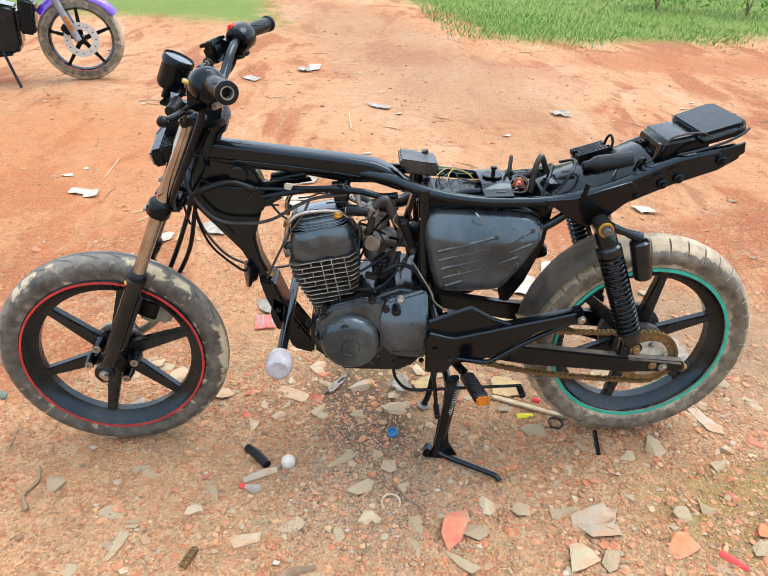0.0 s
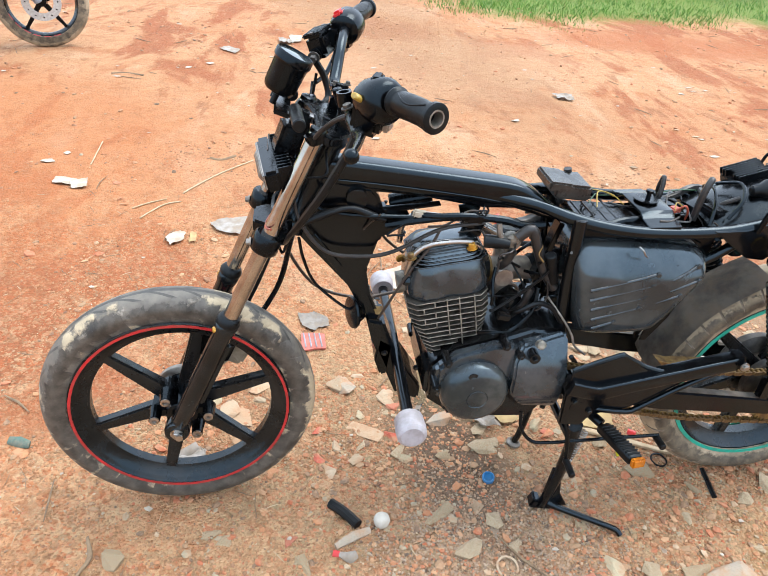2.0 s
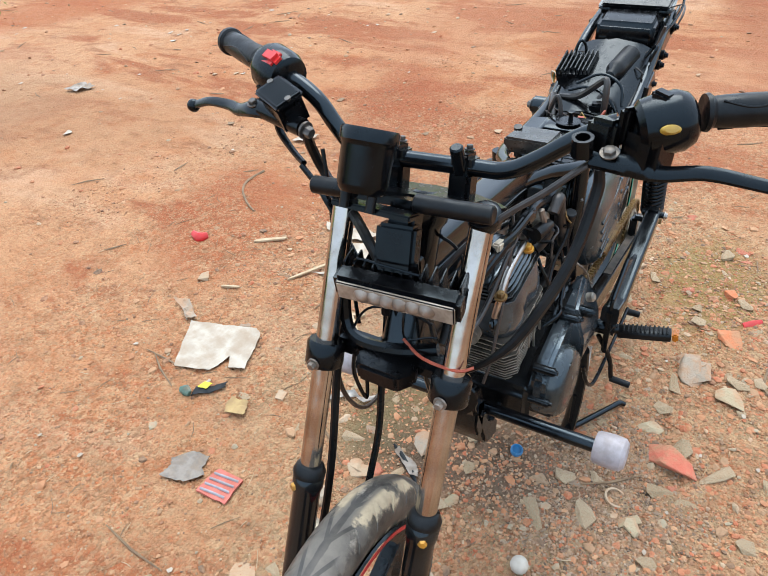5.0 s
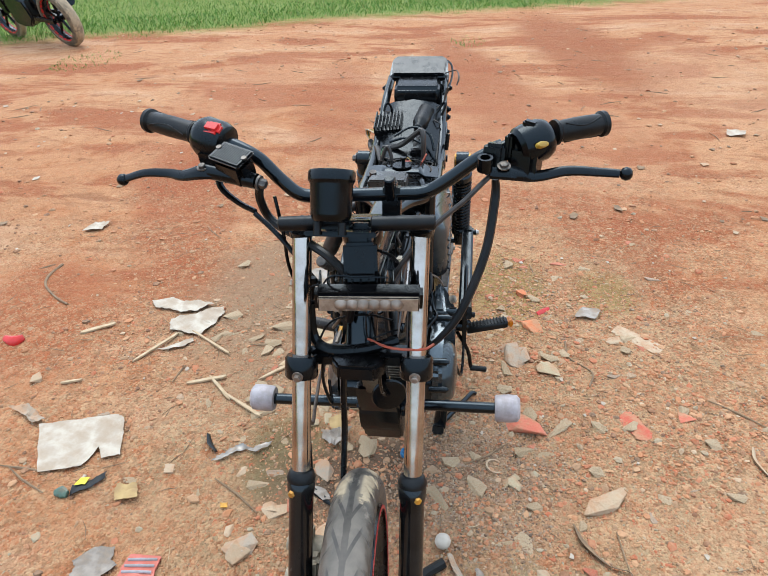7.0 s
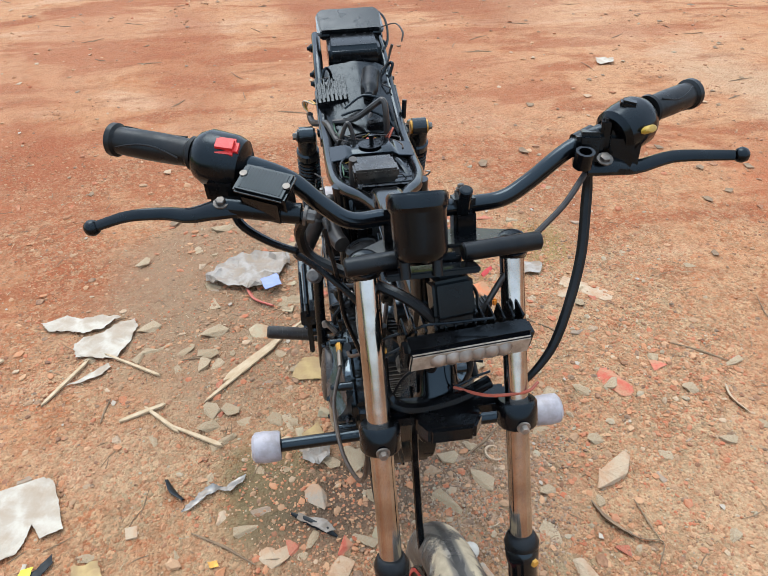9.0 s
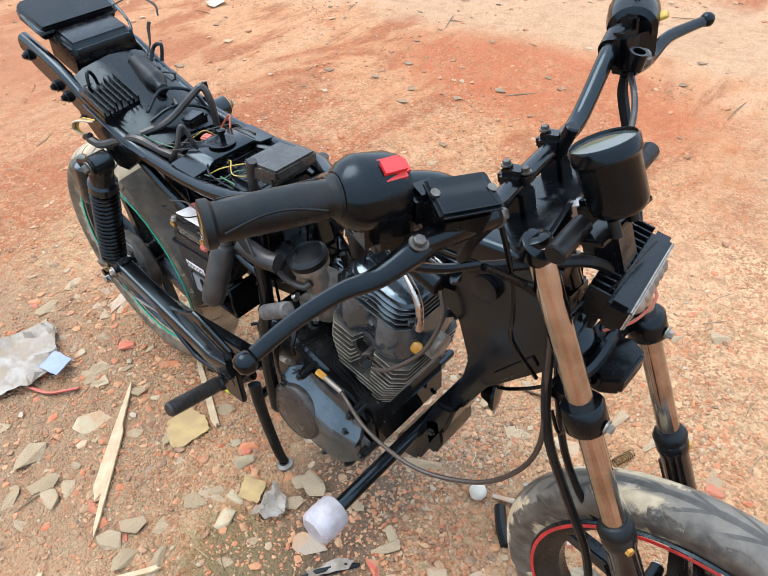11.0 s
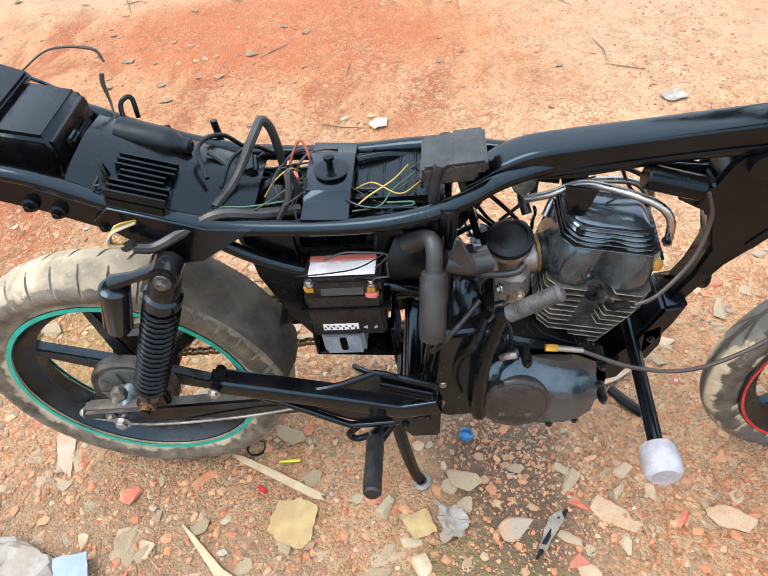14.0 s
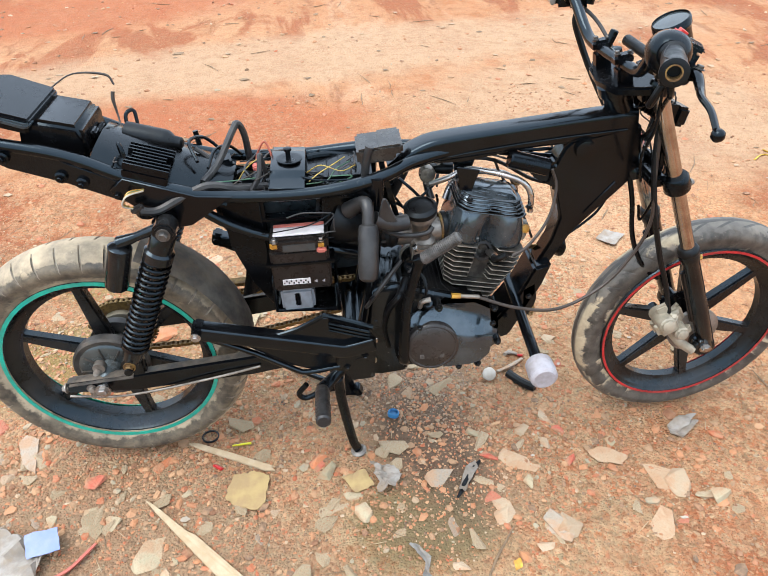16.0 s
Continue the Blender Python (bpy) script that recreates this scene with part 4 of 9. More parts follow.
lower = part("lower_yoke", prism([(-0.518, -0.03), (-0.495, -0.045), (-0.44, -0.03), (-0.425, 0.0), (-0.44, 0.03), (-0.495, 0.045), (-0.518, 0.03)], -0.014, 0.014, 0.004, 2,
                                 pose(0, -0.008, 0.768, 0, 0, 0) @ pose(0, 0, 0, 90, 0, 0)), BLACK, bike, "black lower fork yoke")
for s, (a, b, c) in FORKS.items():
    a, b = Vector(a), Vector(b)
    q = a.lerp(b, (a.z - 0.768) / (a.z - b.z))
    u = (a - b).normalized()
    part("fork_clamp", lathe([(0.024, -0.019), (0.027, -0.015), (0.027, 0.015), (0.024, 0.019)], 24, along(q, q + u)), BLACK, lower)
    part("yoke_arm", box((q + Vector((-0.455, -0.008, 0.768))) / 2 + Vector((0.012, 0, 0)), (0.036, 0.085, 0.026), (0, 0, 0), 0.006), BLACK, lower)
    part("pinch_bolt", bolt(q + Vector((-0.028, 0, 0)), (-1, 0, 0), 0.006, 0.008), ALLOY, lower)
upper = part("upper_yoke", prism([(-0.02, -0.105), (0.005, -0.12), (0.022, -0.105), (0.055, -0.06), (0.065, 0.0), (0.055, 0.06), (0.015, 0.10), (-0.005, 0.112), (-0.03, 0.10), (-0.015, 0.0)],
                                 -0.009, 0.009, 0.004, 2, pose(-0.390, -0.008, 0.972, 0, 16, 4) @ pose(0, 0, 0, -90, 0, 0)), BLACK, bike, "black upper fork yoke plate")

for y0, y1, x0, x1 in ((-0.128, -0.03, -0.430, -0.437), (0.05, 0.112, -0.442, -0.446)):
    part("yoke_bridge", rod((x0, y0, 0.998), (x1, y1, 0.996), 0.0115, 18, 0.002), RUBBER, upper)
for y, x in ((-0.104, -0.400), (0.086, -0.414)):
    part("fork_clamp", lathe([(0.019, -0.010), (0.021, -0.007), (0.021, 0.008), (0.016, 0.011)], 24, pose(x, y, 0.974, 0, 23.5, 0) @ pose(0, 0, 0, 0, -46, 0)), BLACK, upper)
part("key_lock", lathe([(0.021, 0), (0.021, 0.016), (0.015, 0.018), (0.015, 0.013), (0.005, 0.013)], 24, along((-0.372, -0.008, 0.958), (-0.355, -0.008, 1.0))), BLACK, upper)
part("stem_nut", lathe([(0.017, 0), (0.017, 0.012), (0.009, 0.014)], 6, along((-0.402, -0.006, 0.966), (-0.392, -0.006, 1.0))), STEEL, upper)
for y in (-0.052, 0.04):
    part("bar_riser", box((-0.356 - 0.1 * y, y, 0.984), (0.03, 0.03, 0.04), (0, 12, 0), 0.005), BLACK, upper)
    part("bar_clamp", box((-0.348 - 0.1 * y, y, 1.014), (0.036, 0.028, 0.022), (0, 12, 0), 0.006), BLACK, upper)
    for dx in (-0.012, 0.012):
        part("clamp_bolt", bolt((-0.348 - 0.1 * y + dx, y, 1.024), (0.2, 0, 1), 0.0045, 0.006), DULLBOLT, upper)

bar = part("handlebar", tube([(-0.303, -0.30, 1.0965), (-0.316, -0.245, 1.083), (-0.327, -0.192, 1.064), (-0.335, -0.142, 1.029), (-0.340, -0.106, 1.010), (-0.343, -0.06, 1.007), (-0.355, 0.05, 1.007),
                              (-0.361, 0.096, 1.010), (-0.355, 0.13, 1.034), (-0.347, 0.165, 1.066), (-0.337, 0.212, 1.086), (-0.328, 0.262, 1.097)], 0.0112, 18, 5),
           PAINT, bike, "black tubular handlebar bent upwards")


def grip(a, b, name_label):
    m = along(a, b)
    ln = (Vector(b) - Vector(a)).length
    prof = [(0.0195, 0.0), (0.0205, 0.004), (0.0165, 0.009)]
    for k in range(1, 9):
        prof.append((0.0168 + 0.0011 * math.sin(math.pi * k / 8), 0.009 + (ln - 0.02) * k / 8))
    prof += [(0.0205, ln - 0.008), (0.0205, ln - 0.001), (0.018, ln), (0.0105, ln), (0.0105, ln - 0.02), (0.002, ln - 0.02)]
    ob = part("grip", lathe(prof, 30, m), RUBBER, bar, name_label)
    part("grip_liner", lathe([(0.012, ln - 0.018), (0.012, ln + 0.0006), (0.0098, ln + 0.0006), (0.0098, ln - 0.018)], 24, m, closed=True), RUST if a[1] > 0 else ALLOY, ob)
    for k in range(3):
        t = k * 2.1
        pts = [m @ Vector((0.0176 * math.cos(t + 0.5 * math.sin(3.2 * q)), 0.0176 * math.sin(t + 0.5 * math.sin(3.2 * q)), 0.015 + (ln - 0.03) * q)) for q in (0, 0.2, 0.4, 0.6, 0.8, 1)]
        part("grip_ridge", tube(pts, 0.0013, 6, 3), RUBBER, ob)


grip((-0.300, -0.305, 1.097), (-0.259, -0.388, 1.100), "black rubber grip worn through at its end")
grip((-0.322, 0.272, 1.098), (-0.275, 0.376, 1.106), "black rubber throttle grip with an open brown end")

# switch housings
left_switch = part("switch_housing", join(lathe([(0.024, 0), (0.031, 0.006), (0.033, 0.02), (0.033, 0.044), (0.028, 0.055), (0.021, 0.06)], 26, along((-0.330, -0.246, 1.080), (-0.300, -0.309, 1.096))),
                                         box((-0.33, -0.262, 1.062), (0.045, 0.046, 0.05), (0, 8, -24), 0.008)), BLACK, bar, "rounded black switch housing")
part("horn_button", lathe([(0.0065, -0.006), (0.0065, 0.004), (0.005, 0.006), (0.001, 0.0065)], 18, pose(-0.3515, -0.283, 1.094, 0, -60, 22) @ Matrix.Diagonal((0.75, 1.5, 1, 1))), WIREYELLOW, left_switch, "yellow push button")
part("choke_tab", box((-0.322, -0.266, 1.117), (0.016, 0.022, 0.01), (10, 0, -22), 0.003), BLACK, left_switch)
part("switch_rib", box((-0.329, -0.237, 1.084), (0.03, 0.012, 0.04), (0, 8, -22), 0.004), BLACK, left_switch)
part("turn_switch", box((-0.303, -0.262, 1.048), (0.012, 0.03, 0.014), (0, 0, -22), 0.003), ALLOY, left_switch)
right_switch = part("switch_housing", join(lathe([(0.02, 0), (0.03, 0.006), (0.034, 0.018), (0.034, 0.048), (0.028, 0.06), (0.021, 0.066)], 26, along((-0.340, 0.212, 1.084), (-0.318, 0.276, 1.098))),
                                          box((-0.342, 0.24, 1.064), (0.042, 0.05, 0.05), (0, -6, -18), 0.01)), BLACK, bar, "rounded black throttle housing")
part("stop_button", box((-0.348, 0.233, 1.114), (0.022, 0.031, 0.017), (6, -30, -20), 0.005), RED, right_switch, "bright red engine stop button")
part("throttle_spout", tube([(-0.345, 0.236, 1.052), (-0.358, 0.232, 1.02), (-0.375, 0.2, 1.0), (-0.395, 0.165, 0.993)], [0.007, 0.006, 0.005, 0.0045], 8, 4), BLACK, right_switch)

# levers
def lever(pts, radii, ball, mat_, label):
    ob = part("lever", tube(pts, radii, 10, 5, squash=0.72), mat_, bar, label)
    part("lever_ball", lathe([(0.004, 0), (0.0085, 0.003), (0.0105, 0.009), (0.0085, 0.015), (0.004, 0.018)], 16, along(pts[-1], ball)), mat_, ob)
    return ob


brake = lever([(-0.386, 0.215, 1.054), (-0.384, 0.25, 1.054), (-0.375, 0.285, 1.045), (-0.363, 0.316, 1.044), (-0.356, 0.36, 1.041), (-0.348, 0.40, 1.028)], [0.011, 0.0125, 0.0095, 0.008, 0.0072, 0.0068],
              (-0.3455, 0.415, 1.022), BLACK, "black brake lever with a ball end")
part("pivot_bolt", bolt((-0.387, 0.245, 1.063), (-0.3, 0, 1), 0.006, 0.006), DULLBOLT, brake)
clutch = lever([(-0.352, -0.208, 1.050), (-0.352, -0.245, 1.048), (-0.349, -0.28, 1.043), (-0.348, -0.325, 1.052), (-0.357, -0.37, 1.054), (-0.365, -0.40, 1.055)], [0.012, 0.0125, 0.0095, 0.0085, 0.0075, 0.007],
               (-0.368, -0.415, 1.0558), BLACK, "black clutch lever with a ball end")
part("lever_perch", join(box((-0.338, -0.214, 1.066), (0.028, 0.034, 0.05), (0, 10, -15), 0.006), lathe([(0.018, 0), (0.018, 0.026)], 20, along((-0.327, -0.204, 1.067), (-0.32, -0.24, 1.08)))), BLACK, bar)
part("mirror_boss", lathe([(0.012, 0), (0.012, 0.022), (0.008, 0.022), (0.008, 0.004)], 18, along((-0.360, -0.199, 1.056), (-0.368, -0.199, 1.10))), BLACK, bar)
part("pivot_bolt", bolt((-0.359, -0.228, 1.062), (-0.4, 0, 1), 0.007, 0.006), DULLBOLT, clutch)

# front brake master cylinder
TURN = pose(-0.3865, 0.1915, 1.0685, 8, -19, -27)
master = part("brake_reservoir", box((0, 0, -0.006), (0.039, 0.058, 0.046), (0, 0, 0), 0.007), BLACK, bar, "black brake fluid reservoir with a ribbed lid", TURN)
part("lid", box((0, 0, 0.019), (0.043, 0.063, 0.008), (0, 0, 0), 0.003), BLACK, master)
for k in range(13):
    part("lid_rib", box((0, -0.024 + 0.004 * k, 0.0233), (0.033, 0.0022, 0.0012), (0, 0, 0), 0.0006, 1), BLACK, master)
for y in (-0.027, 0.027):
    part("lid_screw", lathe([(0.0038, 0.021), (0.0045, 0.0245), (0.002, 0.0245)], 12, pose(0.0 if y < 0 else 0.004, y, 0)), DULLBOLT, master)
part("master_body", join(rod((-0.398, 0.155, 1.046), (-0.380, 0.245, 1.056), 0.0125, 16), box((-0.362, 0.205, 1.072), (0.034, 0.03, 0.035), (0, 0, -24), 0.006)), BLACK, bar)
part("hose_union", bolt((-0.400, 0.152, 1.045), (-0.2, -1, -0.2), 0.008, 0.012), DULLBOLT, bar)

# speedometer pod
DIAL = pose(-0.466, 0.025, 1.016, 0, 26, 0)
dial = part("speedometer", lathe([(0.025, -0.004), (0.0285, 0.0), (0.0305, 0.006), (0.032, 0.05), (0.0335, 0.054), (0.0352, 0.056), (0.0352, 0.068), (0.033, 0.071), (0.0318, 0.069), (0.0318, 0.066)], 44, DIAL),
            BLACK, bike, "round black instrument pod with a pale glass")
part("glass", lathe([(0.0316, 0.064), (0.0316, 0.0675), (0.01, 0.0685)], 40, DIAL), SCREEN, dial, "bluish dial glass")
part("pod_stud", rod((-0.47, 0.045, 1.012), (-0.478, 0.045, 0.995), 0.006), RUBBER, dial)
part("pod_stud", rod((-0.47, 0.008, 1.012), (-0.478, 0.008, 0.995), 0.006), RUBBER, dial)
part("pod_bracket", box((-0.46, 0.012, 0.99), (0.03, 0.11, 0.008), (0, 18, 0), 0.002), BLACK, dial)
part("lock_housing", box((-0.435, -0.012, 0.95), (0.034, 0.036, 0.085), (0, 20, 0), 0.006), BLACK, bike, "black ignition lock housing")
part("relay_box", box((-0.455, -0.014, 0.940), (0.03, 0.052, 0.06), (0, 20, 8), 0.005), BLACK, bike, "black relay box between the forks")
part("indicator_stub", rod((-0.352, -0.05, 1.0), (-0.366, -0.05, 1.042), 0.0085, 16, 0.002), BLACK, bar)

# LED work lamp between the forks
LAMP = pose(-0.485, -0.029, 0.893, 2.5, -12, 7)
lamp = part("work_lamp", box((0, 0, 0), (0.03, 0.166, 0.04), (0, 0, 0), 0.006), BLACK, bike, "slim black LED work lamp with cooling fins", LAMP)
part("lens", box((-0.0135, 0, 0), (0.006, 0.155, 0.029), (0, 0, 0), 0.002), LENS, lamp, "clear rectangular lens")
for k in range(6):
    part("reflector", lathe([(0.0115, 0), (0.008, 0.004), (0.0032, 0.0065), (0.002, 0.007)], 14, pose(-0.0166, -0.042 + 0.0168 * k, 0, 0, -90, 0)), ALLOY, lamp)
for k in range(13):
    part("cooling_fin", box((0.026, -0.076 + 0.01267 * k, 0.002), (0.026, 0.003, 0.042), (0, 0, 0), 0.0008, 1), BLACK, lamp)
part("lamp_bracket", box((-0.462, -0.02, 0.905), (0.012, 0.05, 0.05), (0, -5, 0), 0.003), BLACK, lamp, "", LAMP.inverted())

# horn on the left of the downtube
horn = part("horn", lathe([(0.012, 0), (0.034, 0.004), (0.036, 0.008), (0.034, 0.012), (0.026, 0.016), (0.018, 0.03), (0.01, 0.032)], 28, along((-0.322, -0.033, 0.560), (-0.277, -0.018, 0.557))), BLACK, bike, "round black horn with a brass rim")
part("horn_stay", box((-0.272, -0.02, 0.557), (0.05, 0.018, 0.004), (60, 0, 0), 0.001), RUST, horn)

# ---- engine ----
engine = part("engine", prism([(-0.165, 0.37), (-0.165, 0.45), (-0.12, 0.50), (-0.02, 0.53), (0.06, 0.56), (0.135, 0.55), (0.15, 0.37), (0.09, 0.30), (-0.08, 0.305)], -0.105, 0.105, 0.014, 3),
              CASE, bike, "black air-cooled single-cylinder engine, grimy", pose(0.012, 0, 0.003))
part("sump", prism([(-0.12, 0.34), (-0.09, 0.285), (0.08, 0.28), (0.12, 0.34)], -0.08, 0.08, 0.01, 2), CASE, engine)
# generator cover, left
GEN = pose(-0.062, -0.105, 0.418, 90, 0, 0)
part("generator_cover", lathe([(0.078, 0.0), (0.077, 0.028), (0.072, 0.043), (0.064, 0.051), (0.054, 0.055), (0.024, 0.059), (0.0225, 0.0575), (0.0215, 0.059), (0.004, 0.0595)], 56, GEN), DUSTY, engine, "round black generator cover")
part("timing_plug", lathe([(0.0145, 0.05), (0.0145, 0.06), (0.008, 0.062), (0.006, 0.058)], 20, GEN @ pose(-0.013, 0.05, -0.008, 0, 0, 0)), CASE, engine)
part("cover_skirt", prism([(-0.15, 0.40), (-0.15, 0.475), (-0.11, 0.51), (-0.03, 0.535), (0.02, 0.535), (0.03, 0.42), (0.01, 0.37), (-0.06, 0.352)], -0.13, -0.1, 0.008, 2), ENAMEL, engine)
for x, z in ((-0.148, 0.43), (-0.13, 0.497), (-0.01, 0.54), (0.026, 0.515), (-0.12, 0.378)):
    part("cover_bolt", join(rod((x, -0.14, z), (x, -0.1, z), 0.009, 12), bolt((x, -0.14, z), (0, -1, 0), 0.005, 0.006)), CASE, engine)
sprocket_side = prism([(0.012, 0.425), (0.014, 0.500), (0.03, 0.535), (0.122, 0.558), (0.130, 0.55), (0.134, 0.37), (0.125, 0.358), (0.05, 0.372)], -0.156, -0.1, 0.008, 2)
for k in range(11):
    bmesh.ops.bisect_plane(sprocket_side, geom=sprocket_side.verts[:] + sprocket_side.edges[:] + sprocket_side.faces[:], plane_co=(0, 0, 0.37 + 0.017 * k), plane_no=(0, 0, 1))
for v in sprocket_side.verts:
    if v.co.y < -0.12:
        v.co.y += 0.042 * max(0.0, (v.co.z - 0.46) / 0.1) ** 1.5 + 0.03 * max(0.0, (0.43 - v.co.z) / 0.07) ** 2
part("sprocket_cover", sprocket_side, ENAMEL, engine, "satin black sprocket cover")
part("cover_boss", join(rod((0.05, -0.157, 0.52), (0.05, -0.12, 0.52), 0.012, 18), bolt((0.05, -0.157, 0.52), (0, -1, 0), 0.005, 0.006)), CASE, engine)
part("neutral_switch", lathe([(0.01, 0), (0.01, 0.012), (0.006, 0.016)], 16, along((0.06, -0.14, 0.548), (0.06, -0.17, 0.56))), FIN, engine)
starter = part("starter_motor", lathe([(0.026, 0), (0.03, 0.006), (0.03, 0.09), (0.026, 0.096), (0.012, 0.10)], 28, along((0.022, 0.05, 0.572), (0.022, -0.06, 0.572))), CASE, engine, "black starter motor")
part("starter_flange", lathe([(0.034, 0.03), (0.034, 0.04)], 24, along((0.022, 0.05, 0.572), (0.022, -0.06, 0.572))), ALLOY, starter)
# clutch cover, right
clutch_side = prism([(0.048, 0.405), (0.052, 0.45), (0.03, 0.495), (-0.02, 0.520), (-0.11, 0.518), (-0.154, 0.49), (-0.166, 0.43), (-0.160, 0.36), (-0.13, 0.336), (-0.05, 0.33), (0.02, 0.352)], 0.1, 0.152, 0.016, 4)
for k in range(8):
    bmesh.ops.bisect_plane(clutch_side, geom=clutch_side.verts[:] + clutch_side.edges[:] + clutch_side.faces[:], plane_co=(0, 0, 0.44 + 0.01 * k), plane_no=(-0.25, 0, 1))
for x in (-0.085, -0.11, -0.135):
    bmesh.ops.bisect_plane(clutch_side, geom=clutch_side.verts[:] + clutch_side.edges[:] + clutch_side.faces[:], plane_co=(x, 0, 0.4), plane_no=(1, 0, 0.3))
for v in clutch_side.verts:
    if v.co.y > 0.112:
        rise = max(0.0, v.co.z - 0.25 * (v.co.x + 0.02) - 0.446)
        v.co.y = max(0.113, v.co.y - 0.75 * rise - 0.3 * max(0.0, -0.10 - v.co.x))
part("clutch_cover", clutch_side, ENAMEL, engine, "black clutch cover, scuffed")
PLATE = pose(-0.006, 0.147, 0.412, -90, 0, 0) @ pose(0, 0, 0, 7, 0, 0)
part("clutch_dome", lathe([(0.063, -0.006), (0.062, 0.005), (0.059, 0.0085), (0.055, 0.0095), (0.053, 0.0085), (0.048, 0.011), (0.01, 0.0135), (0.001, 0.0135)], 56, PLATE), DOME, engine, "brown-black oval cover plate")
for dx, w in ((-0.046, 0.011), (-0.031, 0.011), (-0.016, 0.011), (-0.001, 0.011)):
    part("cast_mark", box((dx + 0.024, 0.022, 0.0116), (w, 0.011, 0.0016), (0, 0, 0), 0.0006, 1), CASTMARK, engine, "", PLATE)
for x, z in ((0.045, 0.43), (-0.02, 0.51), (-0.145, 0.5), (-0.162, 0.4), (-0.12, 0.335), (0.01, 0.35)):
    part("cover_bolt", join(rod((x, 0.135, z), (x, 0.1, z), 0.009, 12), bolt((x, 0.137, z), (0, 1, 0), 0.005, 0.006)), CASE, engine)
part("clutch_arm", tube([(0.02, 0.12, 0.505), (0.018, 0.14, 0.535), (0.0, 0.142, 0.542)], 0.006, 8, 3), ALLOY, engine)
part("oil_cap", lathe([(0.014, 0), (0.014, 0.012), (0.01, 0.018)], 16, along((0.0, 0.105, 0.50), (0.004, 0.14, 0.535))), CASE, engine)
part("cable_adjuster", rod((-0.07, 0.118, 0.527), (-0.112, 0.12, 0.523), 0.005, 12), ALLOY, engine)
part("cable_adjuster_nut", rod((-0.05, 0.118, 0.529), (-0.07, 0.118, 0.527), 0.0065, 6), GOLD, engine)
part("lower_mount", prism([(0.08, 0.40), (0.145, 0.44), (0.16, 0.38), (0.15, 0.29), (0.11, 0.275), (0.04, 0.285)], 0.06, 0.095, 0.006, 2), CASE, engine)
for x, z in ((0.12, 0.40), (0.13, 0.33)):
    part("mount_bolt", bolt((x, 0.095, z), (0, 1, 0), 0.009, 0.01), STEEL, engine)

# barrel and head lean forwards
CYL = pose(-0.099, -0.002, 0.468, 0, -11, 0)
part("barrel", box((0, 0, 0.085), (0.11, 0.114, 0.18), (0, 0, 0), 0.012), BARREL, engine, "", CYL)


def fin_plate(z, lx, ly, off=0.0, notch=0.0):
    """One cooling fin; a notch leaves room for the plug well on the right side."""
    a, b = lx / 2, ly / 2
    c = 0.018
    plan = [(-a + c, -b), (a - c, -b), (a, -b + c), (a, b - c), (a - c, b)]
    if notch:
        plan += [(notch, b), (notch * 0.7, b - 0.024), (-notch * 0.7, b - 0.024), (-notch, b)]
    plan += [(-a + c, b), (-a, b - c), (-a, -b + c)]
    bm = prism([(x + off, y) for x, y in plan], -0.0013, 0.0013, 0.0005, 1, pose(0, 0, z) @ pose(0, 0, 0, -90, 0, 0))
    # Flat faces take the darker second material, rim faces the first.
    for f in bm.faces:
        f.normal_update()
        f.material_index = 1 if abs(f.normal.z) > 0.8 else 0
    return bm


for k in range(12):
    t = k / 11
    part("cooling_fin", fin_plate(0.01 + 0.0133 * k, 0.116 + 0.056 * min(1, t * 1.4), 0.14 + 0.022 * min(1, t * 1.5), -0.004 * t, 0.024 if k > 4 else 0.0), FIN, engine, "", CYL).data.materials.append(BARREL)
for x, z0, z1 in ((-0.008, 0.065, 0.16), (0.018, 0.02, 0.16), (0.05, 0.055, 0.16)):
    part("fin_rib", box((x, -0.0805, (z0 + z1) / 2), (0.0026, 0.004, z1 - z0), (0, 0, 0), 0.0008, 1), FIN, engine, "", CYL)
for k in range(6, 11):
    for x in ((-0.058,) if k % 2 else (-0.034,)):
        part("fin_rib", box((x, -0.0805, 0.01665 + 0.0133 * k), (0.0026, 0.004, 0.0133), (0, 0, 0), 0.0008, 1), FIN, engine, "", CYL)


